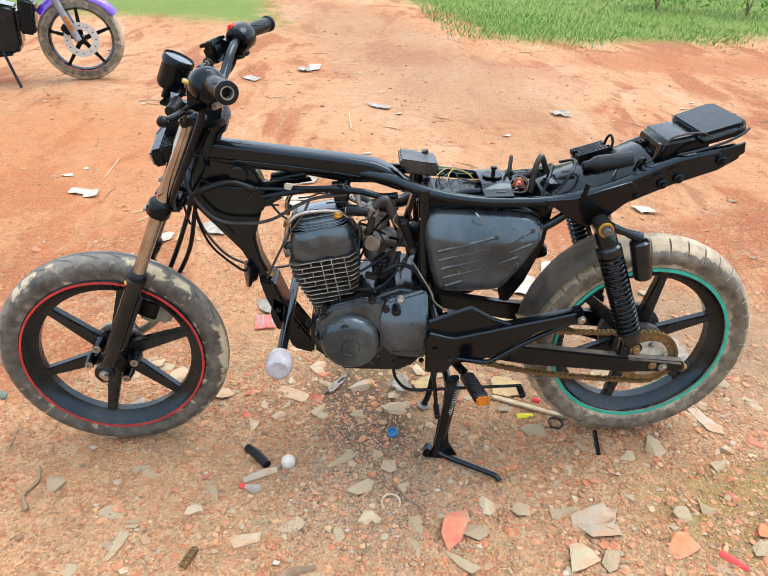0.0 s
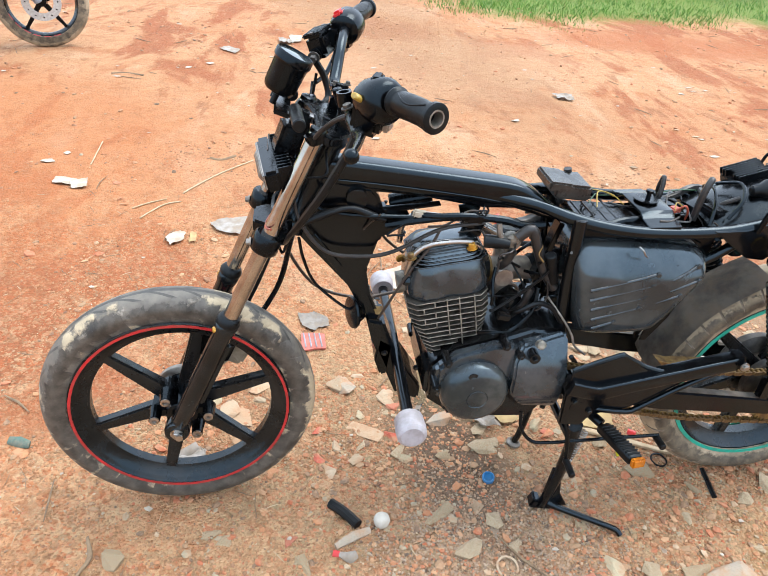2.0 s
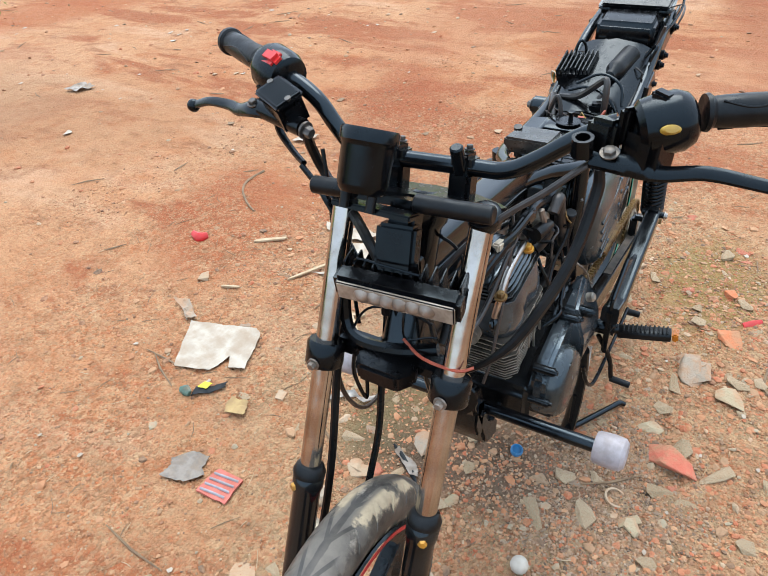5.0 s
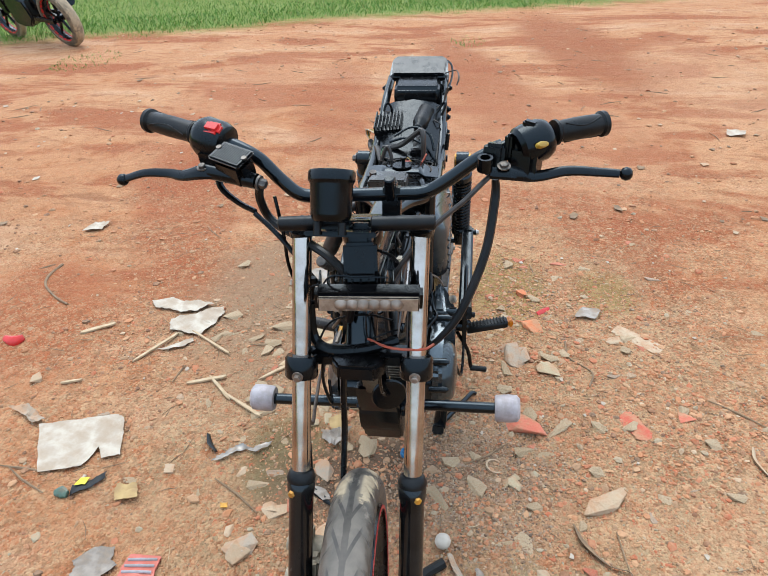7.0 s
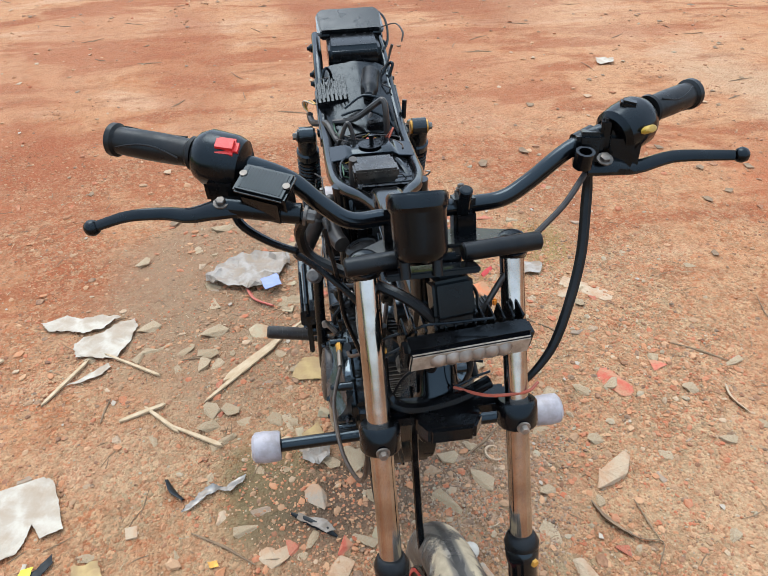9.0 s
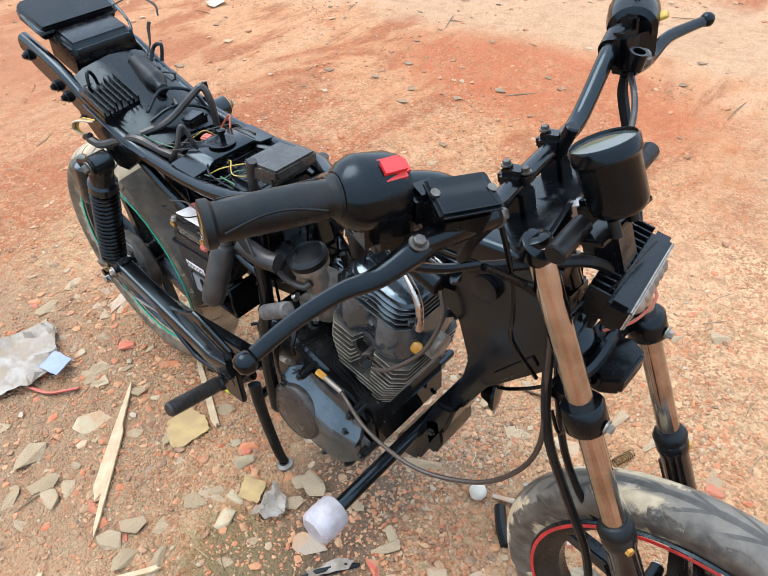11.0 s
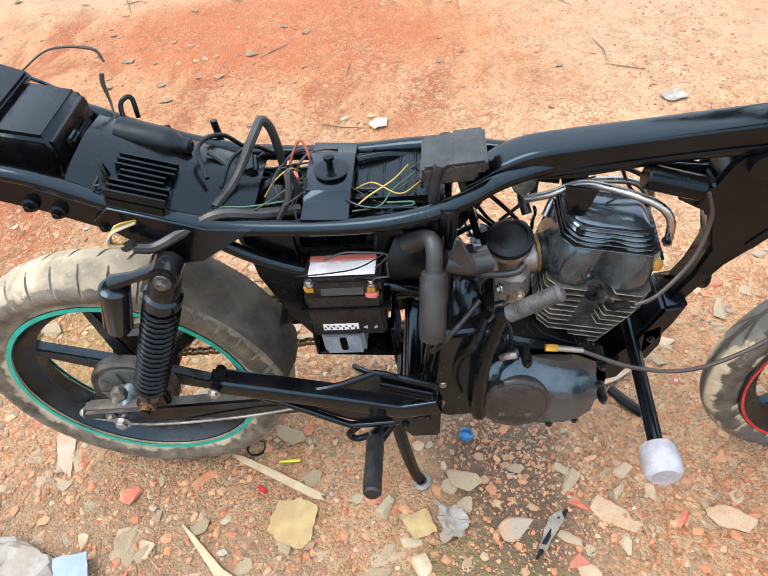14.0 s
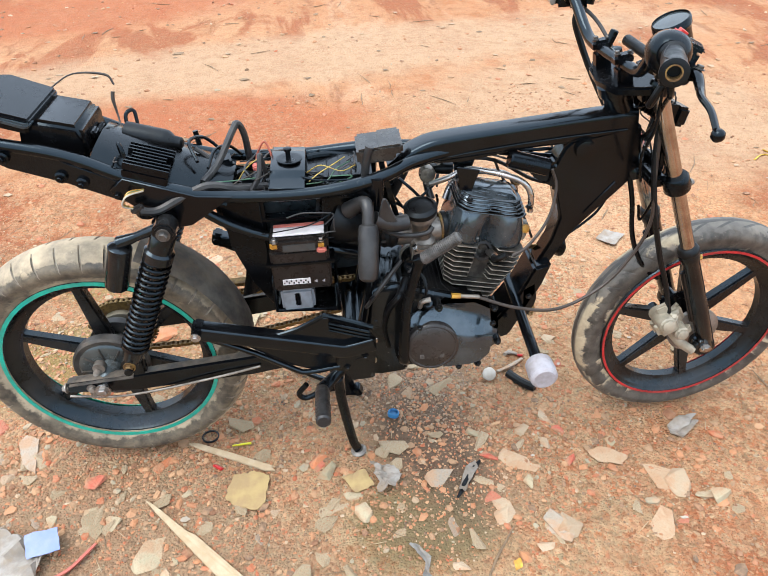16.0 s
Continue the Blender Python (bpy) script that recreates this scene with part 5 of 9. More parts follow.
def head_form():
    """The rocker cover: two rounded lobes each side with a valley between, deeper over the plug well on the right."""
    bm = bmesh.new()
    rings = []
    for z, x0, x1, hy in ((0.160, -0.086, 0.088, 0.077), (0.166, -0.088, 0.090, 0.080), (0.185, -0.087, 0.089, 0.081), (0.205, -0.082, 0.086, 0.080), (0.225, -0.074, 0.083, 0.076),
                          (0.242, -0.067, 0.080, 0.068), (0.255, -0.061, 0.076, 0.056), (0.264, -0.052, 0.070, 0.042), (0.268, -0.042, 0.062, 0.03)):
        ring = []
        for k in range(56):
            a = math.tau * k / 56
            ca, sa = math.cos(a), math.sin(a)
            x = (x0 + x1) / 2 + (x1 - x0) / 2 * math.copysign(abs(ca) ** 0.5, ca)
            y = hy * math.copysign(abs(sa) ** 0.55, sa)
            dip = math.exp(-((x - 0.004) / 0.017) ** 2) * (0.36 if y > 0 else 0.07) * min(1.0, max(0.0, (0.262 - z) / 0.05))
            ring.append(bm.verts.new((x, y * (1 - dip), z)))
        rings.append(ring)
    for a, b in zip(rings, rings[1:]):
        for k in range(56):
            bm.faces.new((a[k], a[(k + 1) % 56], b[(k + 1) % 56], b[k]))
    bm.faces.new(rings[0][::-1])
    bm.faces.new(rings[-1])
    return bm


part("head_cover", head_form(), ENAMEL, engine, "glossy black cylinder head cover", CYL)
part("plug_well", lathe([(0.019, -0.03), (0.022, 0.02), (0.016, 0.021), (0.012, -0.02)], 20, CYL @ pose(0.002, 0.052, 0.135, -62, 0, 0)), RECESS, engine)
for k in range(5):
    part("top_fin", fin_plate(0.238 + 0.0056 * k, 0.158 - 0.006 * k, 0.147 - 0.0115 * k, 0.006), ENAMEL, engine, "", CYL).data.materials.append(CASE)
for s in (-1, 1):
    part("tappet_cap", lathe([(0.010, 0), (0.010, 0.006), (0.007, 0.008)], 12, CYL @ pose(-0.084, 0.045 * s, 0.198, -60 * s, -25, 0)), GOLD if s > 0 else CASE, engine)
for x, y in ((-0.07, -0.055), (0.055, -0.055), (0.06, 0.055), (-0.072, 0.056)):
    part("head_bolt", bolt(CYL @ Vector((x, y, 0.256)), (-0.19, 0, 0.982), 0.0075 if y < 0 else 0.005, 0.011 if y < 0 else 0.007), (GOLD if x > 0 else RUST) if y < 0 else CASE, engine, "brassy head bolt")
part("spark_cap", tube([(-0.142, 0.066, 0.602), (-0.148, 0.095, 0.606), (-0.168, 0.105, 0.622)], 0.0075, 10, 4), RUBBER, engine)
part("spark_boot", rod((-0.138, 0.05, 0.60), (-0.146, 0.085, 0.606), 0.009, 14), STEEL, engine)
part("exhaust_port", lathe([(0.024, 0), (0.024, 0.02), (0.018, 0.02)], 24, CYL @ pose(-0.083, 0, 0.17, 0, -90, 0)), FIN, engine)
part("breather_pipe", tube([(-0.226, 0.045, 0.69), (-0.222, 0.04, 0.735), (-0.195, 0.03, 0.762), (-0.13, 0.0, 0.770), (-0.09, -0.01, 0.77), (-0.05, -0.01, 0.752), (-0.015, -0.02, 0.735)], 0.0065, 12, 6), STEEL, engine, "bright bent breather pipe")
part("breather_pipe", tube([(-0.222, -0.05, 0.665), (-0.212, -0.056, 0.712), (-0.178, -0.055, 0.737), (-0.10, -0.05, 0.741), (-0.066, -0.045, 0.718), (-0.05, -0.03, 0.69)], 0.006, 12, 6), STEEL, engine)

# carburettor and intake
carb = part("carburettor", join(rod((-0.045, 0.02, 0.662), (0.075, 0.03, 0.658), 0.026, 24), lathe([(0.024, -0.08), (0.03, -0.072), (0.03, -0.02), (0.022, -0.01), (0.022, 0.04), (0.034, 0.045), (0.034, 0.056)], 28, pose(0.012, 0.045, 0.672, -10, 6, 0)),
                                box((0.015, 0.055, 0.628), (0.045, 0.05, 0.045), (0, 0, 0), 0.006)), ALLOY, bike, "dull alloy carburettor with a black cap", pose(0.008, -0.006, -0.016))
part("cap", lathe([(0.034, 0.055), (0.036, 0.058), (0.036, 0.068), (0.028, 0.074), (0.026, 0.07), (0.012, 0.072)], 32, pose(0.012, 0.045, 0.672, -10, 6, 0)), RUBBER, carb)
part("intake_rubber", lathe([(0.03, 0), (0.034, 0.006), (0.034, 0.014), (0.028, 0.02), (0.03, 0.05)], 24, along((-0.03, 0.018, 0.664), (-0.09, 0.01, 0.665))), RUBBER, carb)
part("hose_clip", lathe([(0.032, 0), (0.032, 0.01)], 24, along((-0.028, 0.018, 0.664), (-0.09, 0.01, 0.665))), RUST, carb)
part("air_rubber", lathe([(0.027, 0), (0.031, 0.008), (0.028, 0.016), (0.031, 0.024), (0.028, 0.032), (0.032, 0.042), (0.036, 0.06)], 26, along((0.07, 0.03, 0.658), (0.13, 0.04, 0.67))), RUBBER, carb)
for a, b in (((0.03, 0.085, 0.655), (0.05, 0.09, 0.655)), ((0.0, 0.085, 0.64), (0.0, 0.094, 0.64)), ((0.03, 0.084, 0.61), (0.03, 0.094, 0.61))):
    part("carb_screw", bolt(a, Vector(b) - Vector(a), 0.006, 0.008), STEEL, carb)
part("carb_pipe", tube([(0.10, 0.07, 0.695), (0.06, 0.085, 0.688), (0.01, 0.085, 0.69), (-0.005, 0.075, 0.70)], 0.006, 10, 4), GREYRUB, carb)
part("throttle_wheel", lathe([(0.02, 0), (0.02, 0.008)], 20, along((-0.005, -0.03, 0.67), (-0.005, -0.06, 0.67))), ALLOY, carb)

# secondary air valve on the left
valve = part("air_valve", lathe([(0.01, -0.014), (0.017, -0.011), (0.0185, 0.0), (0.017, 0.011), (0.01, 0.014)], 24, along((0.0, -0.05, 0.748), (0.0, -0.09, 0.75))), FIN, bike, "dull alloy air valve with rubber hoses")
part("valve_hose", tube([(0.005, -0.07, 0.765), (0.03, -0.072, 0.785), (0.05, -0.07, 0.745), (0.075, -0.07, 0.69), (0.105, -0.068, 0.645)], 0.011, 12, 5), GREYRUB, valve)
part("valve_hose", tube([(-0.06, -0.06, 0.752), (-0.035, -0.065, 0.752), (-0.01, -0.07, 0.75)], [0.014, 0.014, 0.01], 12, 4), RUBBER, valve)
part("valve_hose", tube([(0.0, -0.07, 0.735), (-0.005, -0.06, 0.705), (-0.012, -0.045, 0.685)], 0.009, 12, 4), GREYRUB, valve)
part("valve_stay", tube([(-0.035, -0.06, 0.79), (-0.03, -0.065, 0.765), (-0.012, -0.06, 0.735), (0.0, -0.05, 0.72)], 0.006, 8, 3), ALLOY, valve)
part("hose_clip", tube([(0.05, -0.058, 0.745), (0.058, -0.075, 0.75), (0.05, -0.085, 0.735), (0.062, -0.09, 0.72)], 0.0018, 6, 4), RUST, valve)

# kick starter, right
kick = part("kick_starter", tube([(0.07, 0.11, 0.372), (0.068, 0.146, 0.378), (0.070, 0.15, 0.41), (0.066, 0.15, 0.52), (0.052, 0.148, 0.60), (0.040, 0.146, 0.652)], [0.018, 0.015, 0.013, 0.0115, 0.0105, 0.0115], 12, 5), BLACK, bike, "black kick starter with a ribbed grey pedal")
part("pedal_pin", rod((0.048, 0.142, 0.65), (0.032, 0.15, 0.66), 0.012, 14, 0.002), BLACK, kick)
prof = [(0.009, 0.0)]
for k in range(21):
    prof += [(0.0136, 0.005 + 0.0041 * k), (0.0136, 0.0072 + 0.0041 * k), (0.0126, 0.0077 + 0.0041 * k)]
part("pedal_rubber", lathe(prof + [(0.01, 0.094)], 22, along((0.036, 0.15, 0.656), (-0.048, 0.155, 0.718))), KICKRUB, kick)

# ---- airbox, battery and electrics ----
AIR = [(0.118, 0.735), (0.135, 0.765), (0.17, 0.772), (0.37, 0.766), (0.405, 0.75), (0.416, 0.718), (0.404, 0.683), (0.338, 0.578), (0.312, 0.558), (0.176, 0.555), (0.152, 0.568)]


def shoulder(z):
    """How far the airbox panel leans inwards above its belly."""
    return 0.62 * (math.sqrt((z - 0.708) ** 2 + 0.006 ** 2) + z - 0.708) / 2


def bulged(outline, rings):
    """A pressed cover: the rounded outline shrinks ring by ring towards its crown; rings are (scale, y)."""
    pts = [Vector((x, 0, z)) for x, z in outline]
    for _ in range(3):
        pts = [q for i, p in enumerate(pts) for q in (p.lerp(pts[(i + 1) % len(pts)], 0.25), p.lerp(pts[(i + 1) % len(pts)], 0.75))]
    mid = sum(pts, Vector()) / len(pts)
    bm = bmesh.new()
    loops = []
    for k, y in rings:
        loops.append([bm.verts.new((mid.x + (p.x - mid.x) * k, y + (shoulder(mid.z + (p.z - mid.z) * k) if y < -0.1 else 0.0), mid.z + (p.z - mid.z) * k)) for p in pts])
    n = len(pts)
    for a, b in zip(loops, loops[1:]):
        for i in range(n):
            bm.faces.new((a[i], a[(i + 1) % n], b[(i + 1) % n], b[i]))
    bm.faces.new(loops[0][::-1])
    bm.faces.new(loops[-1])
    bmesh.ops.recalc_face_normals(bm, faces=bm.faces)
    return bm


panel = bulged(AIR, [(1.0, 0.02), (1.0, -0.06), (1.0, -0.09), (0.985, -0.104), (0.965, -0.113), (0.93, -0.1205), (0.88, -0.126), (0.8, -0.1295), (0.65, -0.1315), (0.45, -0.1325), (0.2, -0.133)])
airbox = part("airbox", panel, AIRPANEL, bike, "dusty black airbox with pressed ribs")
part("lid_seam", prism([(x + (0.004 if x > 0.25 else -0.004), z + (0.005 if z > 0.65 else -0.005)) for x, z in AIR], -0.066, -0.058, 0.003, 1), BLACK, airbox)
for x0, z0, x1, z1 in ((0.157, 0.676, 0.294, 0.713), (0.161, 0.652, 0.289, 0.688), (0.168, 0.629, 0.280, 0.660), (0.174, 0.604, 0.272, 0.634), (0.180, 0.582, 0.226, 0.599),
                       (0.327, 0.700, 0.381, 0.728), (0.328, 0.674, 0.386, 0.700), (0.306, 0.646, 0.355, 0.664)):
    ridge = [(x0 + (x1 - x0) * u, -0.1300 + shoulder(z0 + (z1 - z0) * u), z0 + (z1 - z0) * u) for u in (0, 0.25, 0.5, 0.75, 1)]
    part("rib", tube(ridge, 0.0034, 10, 1, squash=1.0), AIRPANEL, airbox)
    part("rib_edge", tube([(x, y - 0.0012, z + 0.0036) for x, y, z in ridge], 0.0009, 6, 1), WORNRIB, airbox)
    part("rib_end", lathe([(0.006, 0), (0.005, 0.004), (0.001, 0.0046)], 14, along((x1, -0.131 + shoulder(z1), z1), (x1, -0.2, z1))), AIRPANEL, airbox)
part("seam_ridge", tube([(0.113, -0.094, 0.742), (0.128, -0.078, 0.768), (0.165, -0.07, 0.776), (0.26, -0.069, 0.774), (0.355, -0.07, 0.769), (0.392, -0.078, 0.75), (0.405, -0.085, 0.722)], 0.0028, 8, 5), WORNRIB, airbox)
part("dimple", lathe([(0.011, 0), (0.009, 0.003), (0.005, 0.0035)], 20, along((0.335, -0.127 + shoulder(0.732), 0.732), (0.335, -0.2, 0.80))), PANEL, airbox)
part("ribbed_top", box((0.225, -0.02, 0.782), (0.2, 0.13, 0.03), (0, 2, 0), 0.008), BLACK, airbox, "ribbed grey-black top duct")
for k in range(7):
    part("top_rib", box((0.145 + 0.024 * k, -0.02, 0.7985 - 0.001 * k), (0.004, 0.11, 0.006), (0, 2, 0), 0.001, 1), BLACK, airbox)
part("inlet_elbow", lathe([(0.055, 0), (0.055, 0.02), (0.038, 0.05), (0.034, 0.062)], 28, along((0.205, 0.035, 0.70), (0.12, 0.06, 0.675))), RUBBER, airbox)
part("right_cover", prism([(0.13, 0.60), (0.115, 0.75), (0.16, 0.79), (0.24, 0.79), (0.25, 0.70), (0.2, 0.60)], 0.02, 0.065, 0.012, 3), BLACK, airbox)
part("clip", tube([(0.24, -0.118, 0.772), (0.245, -0.128, 0.768), (0.252, -0.126, 0.758), (0.262, -0.121, 0.75)], 0.002, 6, 4), STEEL, airbox)

breather = part("breather_can", lathe([(0.012, 0), (0.019, 0.006), (0.021, 0.02), (0.021, 0.10), (0.018, 0.112), (0.012, 0.116)], 24, along((0.148, 0.182, 0.634), (0.142, 0.128, 0.748))), GREYRUB, bike, "dusty grey rubber breather can")
part("elbow", tube([(0.143, 0.135, 0.733), (0.142, 0.118, 0.764), (0.15, 0.098, 0.768), (0.18, 0.075, 0.738)], [0.0125, 0.0125, 0.0135, 0.018], 16, 6), GREYRUB, breather)
part("side_pipe", tube([(0.13, 0.11, 0.735), (0.09, 0.10, 0.715), (0.06, 0.09, 0.712)], 0.017, 14, 4), GREYRUB, breather)
part("fin_tab", prism([(0.082, 0.73), (0.105, 0.785), (0.112, 0.785), (0.125, 0.73)], 0.113, 0.119, 0.002, 1), GREYRUB, breather)

# battery sits in its tray on the right side
battery = part("battery", box((0.284, 0.086, 0.626), (0.122, 0.072, 0.10), (0, 2, 0), 0.005), BATTERY, bike, "black battery with a white-topped lid")
part("lid", box((0.284, 0.086, 0.6885), (0.12, 0.07, 0.03), (0, 2, 0), 0.006), BATTERY, battery)
part("top_label", box((0.284, 0.088, 0.7055), (0.104, 0.042, 0.004), (6, 2, 0), 0.001), LABEL, battery, "white label with a pink edge")
part("label_edge", box((0.284, 0.0735, 0.7095), (0.104, 0.013, 0.002), (8, 2, 0), 0.0005, 1), PINK, battery)
part("vent_strip", box((0.284, 0.118, 0.684), (0.07, 0.008, 0.02), (0, 2, 0), 0.002), SCREEN, battery)
for x in (0.334, 0.239):
    part("terminal", box((x, 0.116, 0.689), (0.018, 0.016, 0.014), (0, 2, 0), 0.003), GOLD, battery, "brassy terminal clamp")
    part("terminal_bolt", bolt((x, 0.116, 0.696), (0, 0, 1), 0.0055, 0.007), STEEL, battery)
part("terminal_cover", box((0.239, 0.119, 0.676), (0.02, 0.014, 0.012), (0, 2, 0), 0.003), PINK, battery)
part("front_label", box((0.296, 0.1222, 0.600), (0.058, 0.002, 0.014), (0, 2, 0), 0.0003, 1), LABEL, battery, "small white printed strip")
for k in range(11):
    part("print_bar", box((0.322 - 0.005 * k, 0.1234, 0.6025 if k % 2 else 0.5975), (0.0032, 0.001, 0.004), (0, 2, 0), 0), BATTERY, battery)
for k, x in enumerate((0.252, 0.236)):
    part("print_mark", lathe([(0.0045, 0), (0.0045, 0.001), (0.003, 0.001)], 3, pose(x + 0.003, 0.1224, 0.599, -90, 0, 30 if k else 0)), WHITE, battery)
part("battery_strap", box((0.284, 0.086, 0.645), (0.142, 0.078, 0.008), (0, 2, 0), 0.002), BLACK, battery)
part("battery_strap", box((0.28, 0.047, 0.717), (0.16, 0.026, 0.008), (0, 2, 0), 0.002), BLACK, battery)
part("battery_tray", prism([(0.21, 0.58), (0.205, 0.505), (0.35, 0.51), (0.35, 0.60), (0.343, 0.60), (0.343, 0.517), (0.215, 0.513), (0.218, 0.58)], 0.03, 0.112, 0.002, 1), BLACK, battery)
part("bottle", box((0.298, 0.092, 0.545), (0.072, 0.05, 0.056), (0, 2, 0), 0.006), PALEGREY, battery, "pale grey plastic bottle below the battery")
part("bottle_slot", box((0.298, 0.117, 0.548), (0.012, 0.004, 0.034), (0, 2, 0), 0.003), BLACK, battery)
part("side_panel_stay", prism([(0.35, 0.79), (0.46, 0.795), (0.44, 0.70), (0.38, 0.62), (0.352, 0.62)], 0.05, 0.056, 0.002, 1), BLACK, battery)

tray = part("seat_bracket", prism([(-0.094, 0.008), (-0.06, 0.012), (-0.045, 0.022), (0.045, 0.022), (0.06, 0.012), (0.094, 0.008), (0.094, 0.004), (0.06, 0.006), (0.045, 0.015), (-0.045, 0.015), (-0.06, 0.006), (-0.094, 0.004)],
                                  -0.035, 0.035, 0.001, 1, pose(0.298, -0.002, 0.797, 0, -3, 0) @ pose(0, 0, 0, 0, 0, 90)), PAINT, bike, "black steel seat bracket with a central stud")
part("stud_washer", lathe([(0.004, 0.0), (0.026, 0.002), (0.027, 0.005), (0.022, 0.006), (0.008, 0.004)], 28, pose(0.294, 0.0, 0.820)), BLACK, tray)
part("stud", lathe([(0.005, 0.0), (0.005, 0.017), (0.0082, 0.018), (0.0082, 0.023), (0.006, 0.024)], 14, pose(0.296, -0.004, 0.822)), BLACK, tray)
cdi = part("ignition_box", box((0.118, 0.012, 0.846), (0.078, 0.085, 0.032), (0, 5, 0), 0.005), BOXSKYDUST, bike, "dusty black ignition box, sky sheen put into its colour")
part("box_lid", box((0.09, 0.012, 0.857), (0.05, 0.088, 0.02), (0, 6, 0), 0.004), BOXSKYDUST, cdi)
part("drain_pipe", tube([(0.142, 0.052, 0.80), (0.139, 0.053, 0.835), (0.131, 0.052, 0.866)], 0.0085, 12, 4), GREYRUB, bike, "short grey rubber drain pipe")

REG = pose(0.558, 0.064, 0.851, -6, -18, 0)
regulator = part("regulator", box((0, 0, 0), (0.084, 0.08, 0.02), (0, 0, 0), 0.003), BLACK, bike, "finned black voltage regulator", REG)
for k in range(8):
    part("cooling_fin", box((0, -0.037 + 0.01057 * k, 0.0165), (0.084 - 0.02 * (k in (3, 4)), 0.0035, 0.015), (0, 0, 0), 0.0006, 1), BLACK, regulator)
part("plug", box((0.58, 0.125, 0.795), (0.024, 0.014, 0.012), (0, 20, 10), 0.003), GREYRUB, regulator, "dusty grey connector plug", REG.inverted())

sleeve = part("rubber_sleeve", lathe([(0.007, 0), (0.012, 0.004), (0.013, 0.018), (0.021, 0.03), (0.0225, 0.04), (0.0235, 0.085), (0.0245, 0.115), (0.022, 0.1165), (0.02, 0.112), (0.006, 0.105)], 26, along((0.505, -0.024, 0.856), (0.618, -0.042, 0.876))), RUBBER, bike, "soft black rubber sleeve over a loom")
under = part("mudguard", None or prism([(-0.09, 0.0), (-0.085, 0.014), (-0.06, 0.028), (0.0, 0.038), (0.06, 0.028), (0.085, 0.014), (0.09, 0.0), (0.084, 0.0), (0.055, 0.02), (0.0, 0.03), (-0.055, 0.02), (-0.084, 0.0)],
                                        -0.125, 0.135, 0.0, 1, pose(0.545, 0, 0.822, 0, -22, 0) @ pose(0, 0, 0, 0, 0, 90)), BLACK, bike, "smooth black inner mudguard between the seat rails")
part("lower_guard", tube([(0.40, 0.0, 0.80), (0.385, 0.0, 0.70), (0.365, 0.0, 0.60), (0.385, 0.0, 0.50)], 0.062, 14, 5, squash=0.12), BLACK, under)
for s in (-1, 1):
    part("guard_cheek", prism([(0.36, 0.78), (0.44, 0.78), (0.43, 0.66), (0.395, 0.56), (0.36, 0.50), (0.345, 0.50), (0.355, 0.60)], s * 0.06, s * 0.063, 0.001, 1), BLACK, under)

# tail: tool box and number-plate platform
tool = part("tool_box", prism([(0.668, 0.858), (0.660, 0.905), (0.668, 0.934), (0.745, 0.952), (0.775, 0.945), (0.785, 0.885), (0.70, 0.862)], -0.078, 0.060, 0.010, 3), BLACK, bike, "black plastic tool box at the tail")
part("latch", join(box((0.657, 0.015, 0.905), (0.012, 0.03, 0.016), (0, -8, 0), 0.004), box((0.659, -0.012, 0.898), (0.01, 0.07, 0.008), (0, -8, 0), 0.003)), BLACK, tool)
PLATE = pose(0.801, -0.008, 0.953, 0, -20, 0)
tailp = part("carrier_plate", prism([(-0.054, -0.084), (-0.046, -0.091), (0.034, -0.089), (0.05, -0.074), (0.053, 0.0), (0.05, 0.074), (0.034, 0.089), (-0.046, 0.091), (-0.054, 0.084)], -0.005, 0.005, 0.003, 2,
                                    PLATE @ pose(0, 0, 0.012) @ pose(0, 0, 0, -90, 0, 0)), SATIN, bike, "flat black carrier plate with bolt holes")
part("plate_skirt", prism([(-0.052, -0.082), (0.034, -0.087), (0.05, -0.073), (0.05, 0.073), (0.034, 0.087), (-0.052, 0.082)], -0.03, 0.0, 0.004, 2, PLATE @ pose(0, 0, -0.006) @ pose(0, 0, 0, -90, 0, 0)), BLACK, tailp)
# Near-black discs laid on the plate stand for its shaded bolt holes.
for x, y, r in ((-0.042, -0.075, 0.0045), (-0.042, 0.075, 0.0045), (0.04, -0.068, 0.0045), (0.04, 0.068, 0.0045), (0.044, 0.025, 0.004), (0.044, -0.025, 0.004), (0.0, 0.0, 0.010), (0.0, 0.034, 0.004), (0.0, -0.034, 0.004)):
    part("plate_hole_shade", lathe([(r, 0.0), (r, 0.0012), (r * 0.4, 0.0012)], 14, PLATE @ pose(x, y, 0.0174)), RECESS, tailp)
part("grab_wire", tube([(0.70, -0.088, 0.908), (0.73, -0.104, 0.922), (0.785, -0.112, 0.945), (0.825, -0.108, 0.965), (0.845, -0.095, 0.975)], 0.0032, 8, 4), PAINT, tailp)
part("loose_lead", tube([(0.76, -0.09, 0.955), (0.72, -0.125, 0.972), (0.66, -0.135, 0.965), (0.645, -0.13, 0.945)], [0.0016, 0.0016, 0.0028, 0.002], 7, 5), WIREBROWN, tailp)
part("tail_bracket", prism([(0.79, 0.925), (0.845, 0.945), (0.85, 0.92), (0.80, 0.88)], -0.1, -0.094, 0.002, 1), PAINT, tailp)
part("hook", tube([(0.60, 0.06, 0.862), (0.604, 0.062, 0.89), (0.60, 0.072, 0.905), (0.594, 0.08, 0.895), (0.59, 0.084, 0.865)], 0.0035, 8, 4), BLACK, tailp)

